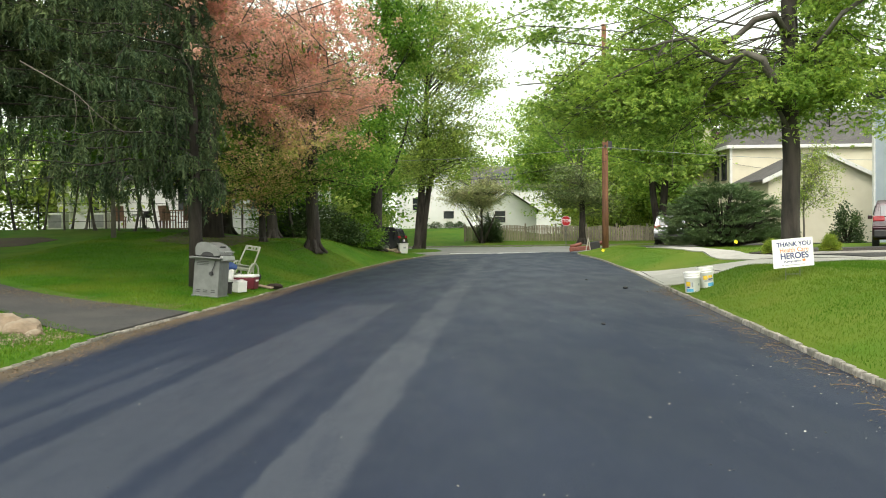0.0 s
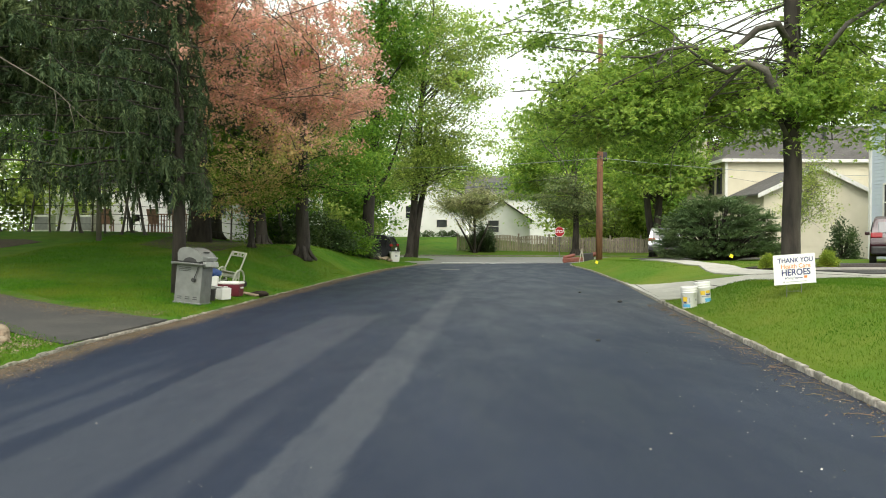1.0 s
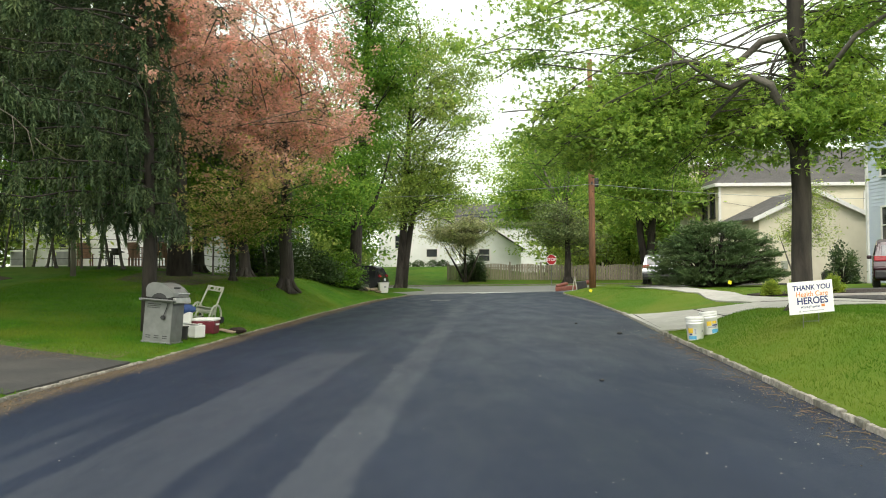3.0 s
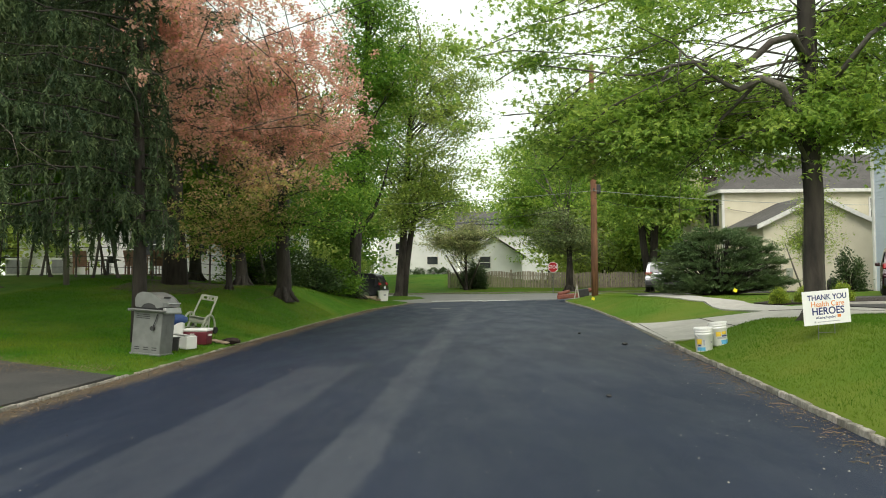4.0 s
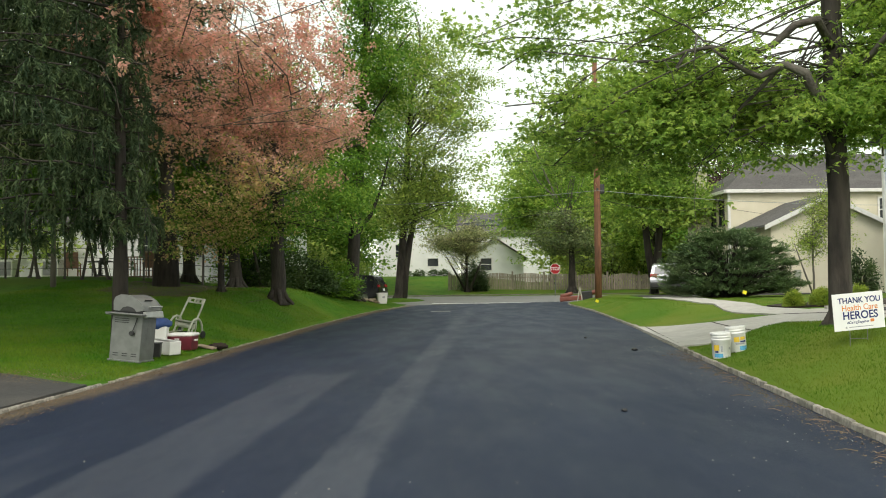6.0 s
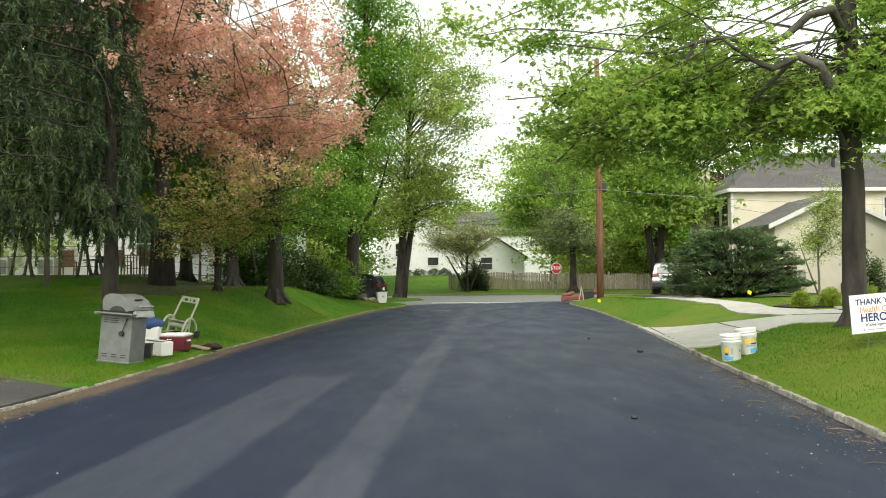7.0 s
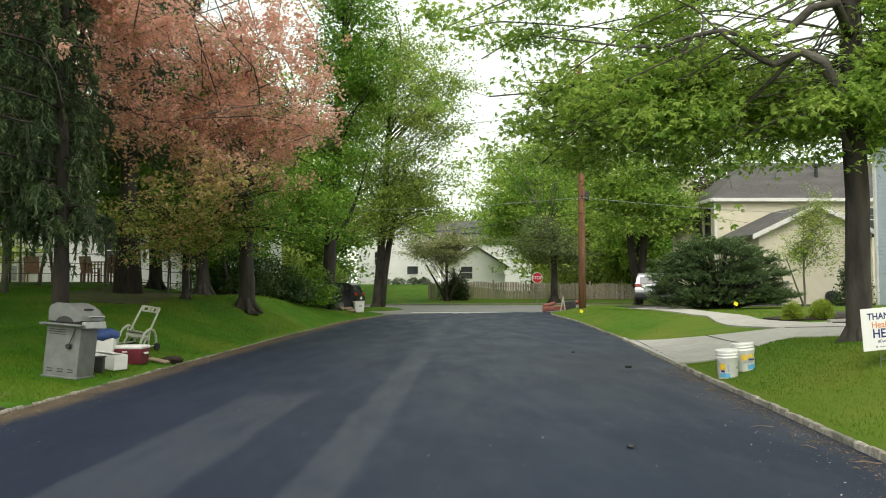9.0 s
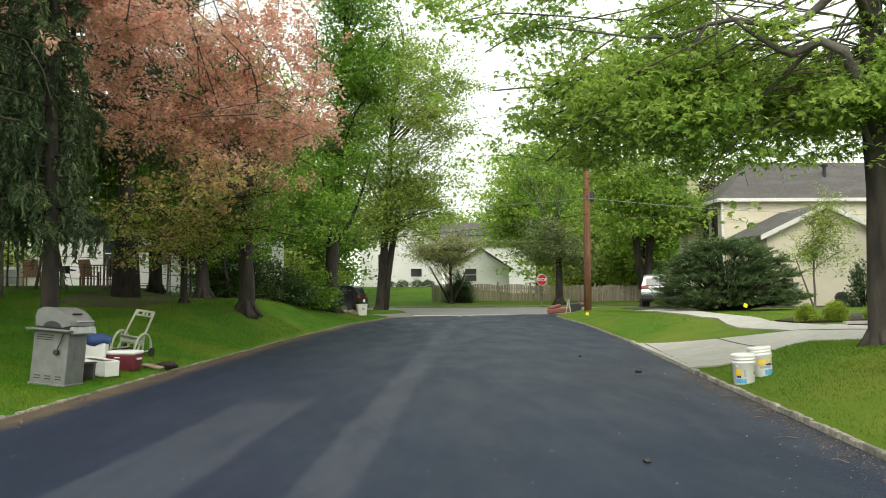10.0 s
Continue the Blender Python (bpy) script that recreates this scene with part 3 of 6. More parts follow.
def build_road():
    ys = list(np.arange(-80, -10, 5.0)) + list(np.arange(-10, 51.6, 0.75)) + [51.6]
    cols = 16
    vs, fs, uvs = [], [], []
    for y in ys:
        a, b = xl(y) - 0.02, xr(y) + 0.02
        for k in range(cols + 1):
            f = k / cols
            x = a + (b - a) * f
            z = road_z(x, y)
            z += 0.03 * smooth((y - 49) / 2.5)
            vs.append((x, y, z))
            uvs.append((f, y))
    c = cols + 1
    for i in range(len(ys) - 1):
        for k in range(cols):
            fs.append((i * c + k, i * c + k + 1, (i + 1) * c + k + 1, (i + 1) * c + k))
    ob = arr_part("road", vs, fs, road_material(), None, smooth_shade=True)
    lay = ob.data.uv_layers.new(name="lane")
    for lp in ob.data.loops:
        lay.data[lp.index].uv = uvs[lp.vertex_index]
    tagged(ob, "freshly sealed dark asphalt road with paler worn bands", "road", kind="structure")


build_road()


def build_ground():
    ys = [-400, -200, -120, -80, -60, -40, -25, -15, -10] + list(np.arange(-6, 45, 0.9)) + list(np.arange(45, 66, 0.5)) + list(np.arange(66, 100, 2.5)) + [110, 130, 170, 240, 400, 800]
    side = [0.06, 0.3, 0.6, 0.9, 1.3, 1.7, 2.1, 2.6, 3.2, 4, 5, 6, 7.5, 9, 11, 13, 16, 20, 25, 32, 45, 70, 120, 250, 600]
    vs, fs = [], []
    for y in ys:
        a, b = xl(y), xr(y)
        row = [a - s for s in reversed(side)] + [a + 0.05, (a + b) / 2, b - 0.05] + [b + s for s in side]
        for x in row:
            vs.append((x, y, gz(x, y)))
    c = 2 * len(side) + 3
    for i in range(len(ys) - 1):
        for k in range(c - 1):
            fs.append((i * c + k, i * c + k + 1, (i + 1) * c + k + 1, (i + 1) * c + k))
    tagged(arr_part("ground", vs, fs, M_GRASS, None, smooth_shade=True), "mown green lawn with yellower patches", "lawn", kind="structure")


build_ground()


def strip(a, b, n):
    def at(line, f):
        d = [0]
        for p, q in zip(line, line[1:]):
            d.append(d[-1] + math.hypot(q[0] - p[0], q[1] - p[1]))
        g = f * d[-1]
        for i in range(len(line) - 1):
            if g <= d[i + 1] + 1e-9:
                u = (g - d[i]) / (d[i + 1] - d[i])
                return (line[i][0] + (line[i + 1][0] - line[i][0]) * u, line[i][1] + (line[i + 1][1] - line[i][1]) * u)
    return [at(a, i / n) for i in range(n + 1)], [at(b, i / n) for i in range(n + 1)]


def cross_street():
    vs, fs = [], []
    xs = [-200, -80, -40, -20, -10, -5, 0, 5, 10, 15, 20, 30, 60, 200]
    ys = [50.4, 51.5, 53, 55, 57, 59, 61, 62.3]
    for y in ys:
        for x in xs:
            yy = y + 0.012 * x
            vs.append((x, yy, street_z(y) + 0.02 if y > 51 else -0.15))
    c = len(xs)
    for i in range(len(ys) - 1):
        for k in range(c - 1):
            fs.append((i * c + k, i * c + k + 1, (i + 1) * c + k + 1, (i + 1) * c + k))
    ob = arr_part("cross_street", vs, fs, M_STREET, None)
    tagged(ob, "pale worn grey cross street at the end", "road", kind="structure")
    bm = bmesh.new()
    for i in range(40):
        x = -60 + i * 3.0
        box(bm, (x, 62.42 + 0.012 * x, street_z(62.3) + 0.06), (2.97, 0.18, 0.16), 0.02)
    tagged(part("kerb_far", bm, M_KERB, None), "low granite kerb along the cross street", "kerb", kind="structure")
    bm = bmesh.new()
    box(bm, (4.0, 50.9, 0.018), (7.6, 0.30, 0.012))
    tagged(part("stop_line", bm, M_TRIM, None), "worn white stop line painted on asphalt", "road marking", kind="structure")


cross_street()


def verge():
    """The grassy corner round the twin-trunked tree."""
    vs, fs = [(-2.4, 54.9, 0.24)], []
    for k, (f, z) in enumerate(((0.35, 0.22), (0.7, 0.17), (1.0, -0.06))):
        for i in range(28):
            a = 2 * math.pi * i / 28
            vs.append((-2.4 + 2.5 * f * math.cos(a) * (1 + 0.06 * math.sin(3 * a)), 54.9 + 2.4 * f * math.sin(a), z + 0.06 * smooth((54.9 + 2.4 * f * math.sin(a) - 51) / 11)))
    for i in range(28):
        j = (i + 1) % 28
        fs.append((0, 1 + i, 1 + j))
        fs += [(1 + r * 28 + i, 29 + r * 28 + i, 29 + r * 28 + j, 1 + r * 28 + j) for r in (0, 1)]
    tagged(arr_part("verge", vs, fs, M_GRASS, None, smooth_shade=True), "grassy corner round the twin-trunked tree", "lawn", kind="structure")


verge()

# driveways and paths
a, b = strip([(5.2, 19.4), (7.0, 19.3), (9.5, 18.7), (15.0, 17.9), (22, 17.0)], [(5.97, 26.0), (7.0, 24.0), (8.6, 22.6), (9.5, 23.1), (13.6, 22.3), (22, 20.3)], 30)
tagged(drape("driveway", a, b, M_CONC, None, 0.03, 10), "pale concrete driveway apron beside the lawn", "driveway", kind="structure")
a, b = strip([(8.58, 22.55), (8.55, 26), (8.65, 29), (9.3, 36), (10.0, 41.0)], [(9.45, 23.05), (9.5, 25.5), (9.8, 28.5), (10.5, 36), (11.2, 41.0)], 24)
tagged(drape("footpath", a, b, M_CONC, None, 0.035, 4), "narrow pale concrete path across the lawn", "path", kind="structure")
a, b = strip([(11.2, 24.2), (16, 22.3), (26, 19.5)], [(12.4, 29.0), (18, 28), (28, 26)], 16)
tagged(drape("parking_pad", a, b, M_DRIVE, None, 0.04, 8), "grey asphalt parking pad by the house", "driveway", kind="structure")
a, b = strip([(10.3, 19.9), (15, 18.6), (22, 17.4)], [(9.7, 22.5), (13.6, 22.0), (22, 20.0)], 16)
tagged(drape("parking_pad", a, b, M_DRIVE, None, 0.05, 8), "dark asphalt drive meeting the concrete apron", "driveway", kind="structure")
a, b = strip([(9.7, 22.58), (13.6, 22.08), (22, 20.08)], [(9.72, 22.76), (13.62, 22.26), (22.02, 20.26)], 16)
tagged(drape("edging", a, b, M_CONC, None, 0.10, 1, 0.14), "pale concrete edging along the asphalt drive", "edging", kind="structure")
for p, q in (((6.85, 19.3), (7.3, 23.8)), ((8.62, 22.5), (9.85, 19.0)), ((5.35, 20.0), (6.1, 25.6))):
    a, b = strip([p, q], [(p[0] + 0.035, p[1]), (q[0] + 0.035, q[1])], 14)
    tagged(drape("expansion_joint", a, b, M_MULCH, None, 0.035, 1, 0.01), "dark seam between the concrete slabs", "joint", kind="structure")
a, b = strip([(-4.90, 11.6), (-6.6, 13.0), (-8.4, 15.2), (-12, 17.5), (-20, 19.5)], [(-4.66, 15.0), (-6.4, 15.9), (-8.2, 16.9), (-12, 20.2), (-20, 23.5)], 48)
tagged(drape("driveway_old", a, b, M_DRIVE, None, 0.018, 16, 0.05), "cracked old asphalt driveway with leaf litter edges", "driveway", kind="structure")
a, b = strip([(11.0, 41.5), (30, 41.5)], [(11.0, 47.5), (30, 47.5)], 12)
tagged(drape("driveway_far", a, b, M_DRIVE, None, 0.03, 6), "asphalt driveway behind the juniper", "driveway", kind="structure")
bed = drape("planting_bed", [(9.6, 24.4), (10.2, 24.3), (11.4, 24.3), (13.6, 24.2), (15.0, 24.2)], [(9.65, 26.0), (10.4, 26.2), (11.5, 26.3), (13.8, 26.6), (15.2, 26.6)], M_MULCH, None, 0.05, 4)
tagged(bed, "dark mulch bed under the clipped shrubs", "planting bed", kind="structure")
mulch = drape("mulch_patch", [(-10.8, 30.2), (-9.4, 29.2), (-7.6, 28.8), (-5.6, 29.2)], [(-11.2, 35.0), (-9.2, 35.6), (-7.6, 35.4), (-5.2, 34.6)], M_EARTH, None, 0.010, 12, 0.05)
bare = drape("mulch_patch", [(-18.2, 28.2), (-17.2, 27.6), (-15.9, 27.4), (-14.6, 27.9)], [(-18.4, 30.4), (-16.8, 31.0), (-15.4, 31.1), (-14.2, 30.0)], M_EARTH, None, 0.012, 10, 0.05)
tagged(bare, "reddish bare earth under the old spruce", "bare earth", kind="structure")
tagged(mulch, "brown bare earth and needles under the trees", "bare earth", kind="structure")


def grass():
    """Blades on the near lawns and along the kerbs, in tufts."""
    rng = np.random.default_rng(5)
    pos = []
    def keep(x, y):
        if x > xr(y) and y > 19.5 - (x - 5.2) * 0.10 and y < (26.2 - (x - 5.9) * 2.5 if x < 6.8 else max(22.6, 24.2 - (x - 7.0) * 0.88)):
            return False
        if y > 22.5 and 8.5 + 0.10 * max(0, y - 28.5) < x < 9.55 + 0.098 * max(0, y - 25.5):
            return False
        if x < xl(y):
            lo = 12.0 if x > -5 else (12.0 + (-5 - x) * 0.95)
            hi = 15.4 + max(0, -6.4 - x) * 0.55 + max(0, -5 - x) * 0.3
            if lo - 0.1 < y < hi + 0.1:
                return False
        return True
    for x0, x1, y0, y1, n in ((3.4, 9.5, 6.0, 19.5, 110000), (5.5, 12, 25.5, 46, 36000), (-9.5, -4.6, 8.5, 20, 60000), (-13, -3.5, 17, 34, 90000), (-7.5, -1.5, 32, 48, 20000)):
        xs, yy = rng.uniform(x0, x1, n), rng.uniform(y0, y1, n)
        for x, y in zip(xs, yy):
            if (x > xr(y) + 0.08 or x < xl(y) - 0.045) and keep(x, y):
                pos.append((x, y, gz(x, y) - 0.005))
    pos = np.array(pos)
    east = pos[:, 0] > 2
    for p, m, size, lab in ((pos[~east], M_BLADE, 0.052, "short green grass blades on the shaded lawn"), (pos[east], M_BLADER, 0.040, "short mown grass blades, yellower where dry")):
        heads = rng.normal(0, 0.5, (len(p), 3)) + (0, 0, 1)
        tagged(scatter("grass", "blade", p, size, m, None, rng, width=0.22, heads=heads), lab, "grass", kind="stuff")


grass()


def flakes():
    rng = np.random.default_rng(8)
    pos = []
    for i in range(17000):
        y = rng.uniform(6, 46)
        s = abs(rng.normal(0, 0.26))
        x = xl(y) + 0.02 + s
        pos.append((x, y, road_z(x, y) + 0.008))
    for i in range(2600):
        y = rng.uniform(5, 19)
        x = xr(y) - 0.03 - abs(rng.normal(0, 0.20))
        pos.append((x, y, road_z(x, y) + 0.008))
    for i in range(3500):
        x = rng.uniform(-9.5, -5)
        y = rng.normal(15.6 + max(0, -6.4 - x) * 0.6, 0.35)
        pos.append((x, y, gz(x, y) + 0.03))
    for i in range(7000):
        x, y = rng.normal(-7.2, 2.2), rng.normal(31.0, 2.4)
        if x < xl(y) - 0.3:
            pos.append((x, y, gz(x, y) + 0.045))
    pos = np.array(pos)
    h = rng.normal(0, 1, pos.shape) * (1, 1, 0.15)
    tagged(scatter("leaf_litter", "oval", pos, 0.023, M_LITTER, None, rng, heads=h), "brown leaf litter gathered along the gutters", "leaf litter", kind="stuff")
    pos = []
    for i in range(700):
        y = rng.uniform(3, 22)
        x = rng.uniform(xl(y) + 0.4, xr(y) - 0.1) if rng.uniform() < 0.45 else xr(y) - abs(rng.normal(0, 0.8)) - 0.05
        pos.append((x, y, road_z(x, y) + 0.006))
    pos = np.array(pos)
    h = rng.normal(0, 1, pos.shape) * (1, 1, 0.1)
    tagged(scatter("road_debris", "oval", pos, 0.022, M_DEBRIS, None, rng, heads=h), "small pale leaf scraps scattered on asphalt", "debris", kind="stuff")


flakes()


def gutter_twigs():
    rng = np.random.default_rng(19)
    w = Wood()
    for i in range(70):
        y = rng.uniform(5.5, 18.5)
        x = xr(y) - abs(rng.normal(0.12, 0.16)) - 0.03
        a, ln = rng.normal(0.15, 0.7), rng.uniform(0.05, 0.24)
        p = np.array((x, y, road_z(x, y) + 0.008))
        d = np.array((-math.cos(a), math.sin(a), 0)) * ln
        w.tube([p, p + d * 0.5 + (0, 0.01, 0.012), p + d + (0, 0, 0.002)], [0.0045, 0.0035, 0.002], 4)
    tagged(w.make("gutter_twigs", M_LITTER, None), "dry brown twigs washed along the gutter", "twigs", kind="stuff")


gutter_twigs()


# ---- right side ----
def yard_sign():
    ang = math.degrees(math.atan2(14.04 - 13.92, 6.35 - 5.60))
    g = gz(5.97, 13.98)
    t = thing("yard_sign", pose(5.97, 13.98, g, 0, 0, ang), "white corrugated yard sign with navy and orange lettering", "sign")
    zc, hw, hh, tilt = 0.95 - g, 0.375, 0.245, -4.0
    part("board", B((0, 0, zc), (hw * 2, 0.006, hh * 2), 0.0015, (0, tilt, 0)), M_SIGNW, t)
    r = pose(0, 0, zc, 0, tilt, 0)

    def text(body, size, x, z, m, name, bold=0.0):
        c = bpy.data.curves.new(name, "FONT")
        c.body, c.size, c.align_x, c.align_y, c.extrude, c.offset = body, size, "CENTER", "CENTER", 0.0006, bold
        tmp = bpy.data.objects.new(name, c)
        scene.collection.objects.link(tmp)
        bpy.context.view_layer.update()
        me = bpy.data.meshes.new_from_object(tmp.evaluated_get(bpy.context.evaluated_depsgraph_get()))
        bpy.data.objects.remove(tmp)
        me.transform(r @ pose(x, -0.0042, z, 90, 0, 0))
        me.materials.clear()
        me.materials.append(m)
        ob = new(name, me)
        ob.parent = t

    text("THANK YOU", 0.108, 0.02, 0.145, M_NAVY, "lettering", 0.0022)
    text("Health Care", 0.108, 0.02, 0.048, M_ORNG, "lettering", 0.0008)
    text("HEROES", 0.145, 0.02, -0.055, M_NAVY, "lettering", 0.003)
    text("#CaringTogether", 0.046, -0.02, -0.143, M_NAVY, "lettering", 0.0006)
    bm = bmesh.new()
    box(bm, (0.19, -0.0045, -0.135), (0.055, 0.002, 0.04), 0.0)
    bmesh.ops.transform(bm, matrix=r, verts=bm.verts)
    part("emblem", bm, M_ORNG, t)
    bm = bmesh.new()
    box(bm, (0.02, -0.0045, -0.205), (0.36, 0.002, 0.010))
    box(bm, (-0.2, -0.0045, -0.203), (0.025, 0.002, 0.025))
    bmesh.ops.transform(bm, matrix=r, verts=bm.verts)
    part("fine_print", bm, M_GREYPR, t)
    for x in (-0.13, 0.13):
        part("stake", rods([[(x, 0.006, -0.1), (x, 0.006, zc + 0.1)]], 0.005), M_STEEL, t)
    part("crossbar", rods([[(-0.13, 0.006, 0.06), (0.13, 0.006, 0.06)]], 0.004), M_STEEL, t)


yard_sign()


def bucket(m, prints):
    t = thing("bucket", m, "white plastic tub with lid and printed label", "bucket", "two tubs by the kerb")
    prof = [(0.0, 0.0), (0.135, 0.0), (0.142, 0.012), (0.152, 0.30), (0.158, 0.305), (0.158, 0.32), (0.153, 0.325), (0.154, 0.345), (0.161, 0.35), (0.161, 0.365), (0.155, 0.37), (0.156, 0.385)]
    bm = bmesh.new()
    rings = []
    for r, z in prof:
        rings.append([bm.verts.new((max(r, 0.001) * math.cos(k * math.pi / 14), max(r, 0.001) * math.sin(k * math.pi / 14), z)) for k in range(28)])
    for p, q in zip(rings, rings[1:]):
        for k in range(28):
            bm.faces.new((p[k], p[(k + 1) % 28], q[(k + 1) % 28], q[k]))
    part("tub", bm, M_WHITE, t, smooth_shade=True)
    part("lid", cyl((0, 0, 0.402), 0.168, 0.035, 28, bev=0.008), M_WHITE, t)
    for a0, a1, z0, z1, mt in prints:
        vs, fs = [], []
        nn = 10
        for k in range(nn + 1):
            a = radians(a0 + (a1 - a0) * k / nn)
            for z in (z0, z1):
                r = 0.142 + (z - 0.012) / 0.288 * 0.01 + 0.0025
                vs.append((r * math.cos(a), r * math.sin(a), z))
        for k in range(nn):
            fs.append((2 * k, 2 * k + 2, 2 * k + 3, 2 * k + 1))
        arr_part("printed_label", vs, fs, mt, t)
    part("handle", rods([[(0.165 * math.cos(u), -0.02 - 0.12 * math.sin(u) * 0.9, 0.33 - 0.10 * math.sin(u)) for u in np.linspace(0, math.pi, 12)]], 0.003), M_WHITE, t)


bucket(pose(5.02, 16.5, gz(5.02, 16.5) - 0.01, 2, -3, 0), [(-158, -100, 0.03, 0.09, M_CYAN), (-158, -122, 0.14, 0.23, M_YEL), (-150, -128, 0.105, 0.135, M_NAVY), (-112, -100, 0.12, 0.22, M_GREYPR), (-60, -44, 0.15, 0.19, M_GREYPR)])
bucket(pose(5.37, 16.72, gz(5.37, 16.72) - 0.01, -2, -6, 0), [(-95, -35, 0.03, 0.10, M_CYAN), (-125, -92, 0.17, 0.25, M_YEL), (-86, -50, 0.20, 0.25, M_YEL), (-118, -60, 0.125, 0.155, M_GREYPR), (-88, -45, 0.16, 0.185, M_NAVY)])


# ---- trees ----
limbA = [(6.95, 16.4, 3.7), (6.5, 15.9, 4.15), (6.16, 15.6, 4.38), (6.11, 15.6, 4.55), (5.77, 15.6, 4.69), (5.56, 15.6, 4.58), (5.39, 15.6, 4.50), (5.20, 15.6, 4.58), (5.05, 15.6, 4.68), (4.85, 15.6, 4.80), (4.65, 15.6, 4.95), (4.3, 15.7, 5.35)]
limbB = [(6.95, 16.4, 5.1), (6.4, 15.8, 5.45), (5.95, 15.6, 5.30), (5.80, 15.6, 5.16), (5.60, 15.6, 4.99), (5.40, 15.6, 4.90), (5.20, 15.6, 4.93), (5.02, 15.6, 4.90), (4.65, 15.6, 4.97), (4.34, 15.8, 4.96), (3.94, 16.0, 4.85), (3.46, 16.2, 4.92), (2.87, 16.4, 5.06), (2.2, 16.6, 5.2)]
limbC = [(4.34, 15.8, 4.96), (4.15, 16.2, 4.6), (3.6, 16.5, 4.45), (2.9, 16.8, 4.5), (2.1, 17.0, 4.6)]
limbD = [(5.72, 15.65, 4.64), (5.5, 16.0, 4.35), (5.26, 16.3, 4.08), (5.23, 16.4, 3.85), (5.2, 16.5, 3.72), (4.95, 16.5, 3.46), (4.59, 16.5, 3.2)]
limbE = [(6.95, 16.4, 4.3), (7.4, 15.2, 5.3), (8.3, 14.9, 5.9), (9.2, 14.8, 6.1)]
limbF = [(6.2, 16.6, 4.25), (5.6, 16.9, 4.2), (4.6, 17.4, 3.95), (3.4, 17.6, 4.05), (2.4, 17.8, 4.3)]
limbG = [(6.95, 16.4, 3.25), (6.5, 16.0, 3.75), (6.2, 15.95, 3.92), (5.7, 16.1, 3.85), (5.2, 16.4, 3.62)]
tree((6.95, 16.4, gz(6.95, 16.4)), "large street maple with contorted limbs and fresh green leaves", 0.178, 9.0,
     [((2.6, 17.8, 4.5), (2.0, 1.8, 1.0), 2.2), ((2.9, 17.3, 3.75), (1.9, 1.8, 0.5), 2.8), ((2.6, 17.4, 6.0), (2.1, 2.2, 1.2), 2.6), ((5.0, 18.4, 4.1), (2.4, 1.6, 0.9), 2.4), ((5.2, 20, 6.6), (2.6, 2.0, 0.9), 0.6), ((8.7, 15.6, 4.1), (1.7, 2, 1.2), 2.2), ((9.2, 15.6, 6.0), (2.0, 2.2, 1.4), 2.2), ((6.8, 19.5, 3.9), (2.6, 2.0, 0.8), 0.9),
      ((6.2, 17.6, 3.70), (1.5, 1.2, 0.40), 2.2), ((7.7, 16.2, 3.6), (1.2, 1.1, 0.5), 1.5), ((4.7, 17.8, 3.8), (1.3, 1.0, 0.40), 1.0), ((7.0, 15.7, 3.75), (0.8, 0.4, 0.4), 0.7)],
     "maple", 0.100, 56000, M_MAPLE, n_limb=64, seed=4, spread=0.46, sub=10, from_frac=0.42, flat=0.42, clump=40, limb_bark=M_BARKM, rise=(-0.15, 0.5), limb_k=0.26, twig_r=0.005, bow=0.20, trunk_taper=0.75, tight=2.1,
     extra_limbs=[(limbA, 0.092), (limbB, 0.072), (limbC, 0.030), (limbD, 0.036), (limbE, 0.06), (limbF, 0.03), (limbG, 0.05)])

tree((-5.15, 31.9, gz(-5.15, 31.9)), "spreading tree with salmon-pink new leaves above green", 0.27, 8.0,
     [((-5.0, 23.5, 7.0), (2.8, 3.0, 2.0), 4), ((-4.6, 23.5, 5.5), (2.8, 2.6, 1.0), 2.0), ((-5.2, 24, 9.2), (3.2, 3.4, 1.6), 1.8), ((-2.9, 26.0, 7.2), (1.7, 2.4, 2.0), 2.2), ((-5.4, 25.0, 4.2), (2.2, 2.2, 1.0), 0.8), ((-4.4, 28.5, 4.0), (1.8, 2.2, 1.0), 0.6), ((-5.0, 19.0, 6.7), (1.7, 1.6, 1.3), 1.8), ((-2.9, 25, 5.6), (1.3, 2.0, 1.0), 1.0), ((-4.3, 22.5, 4.1), (1.9, 1.5, 0.6), 0.8), ((-6.9, 23.0, 5.6), (1.2, 1.6, 1.4), 0.8), ((-2.5, 24.5, 4.9), (1.0, 1.5, 0.8), 0.5), ((-5.6, 19.2, 7.2), (1.3, 0.8, 1.4), 1.4), ((-5.9, 20.5, 5.6), (1.2, 1.2, 0.8), 0.8)],
     "oval", 0.112, 42000, M_SALMON, n_limb=64, seed=6, spread=0.50, sub=10, from_frac=0.45, flat=0.8, tight=1.0, clump=30, twig_r=0.005, limb_k=0.26, bow=0.22, limb_bark=M_BARKM,
     extra_limbs=[([(-5.2, 31.5, 4.5), (-6.2, 27, 5.6), (-6.9, 23.5, 6.0), (-6.6, 21.8, 6.4), (-6.0, 20.6, 6.9), (-5.2, 19.8, 7.8)], 0.13)],
     second=(M_ORANGE, lambda p: np.clip((5.2 - p[:, 2]) / 1.5, 0.05, 0.9)))
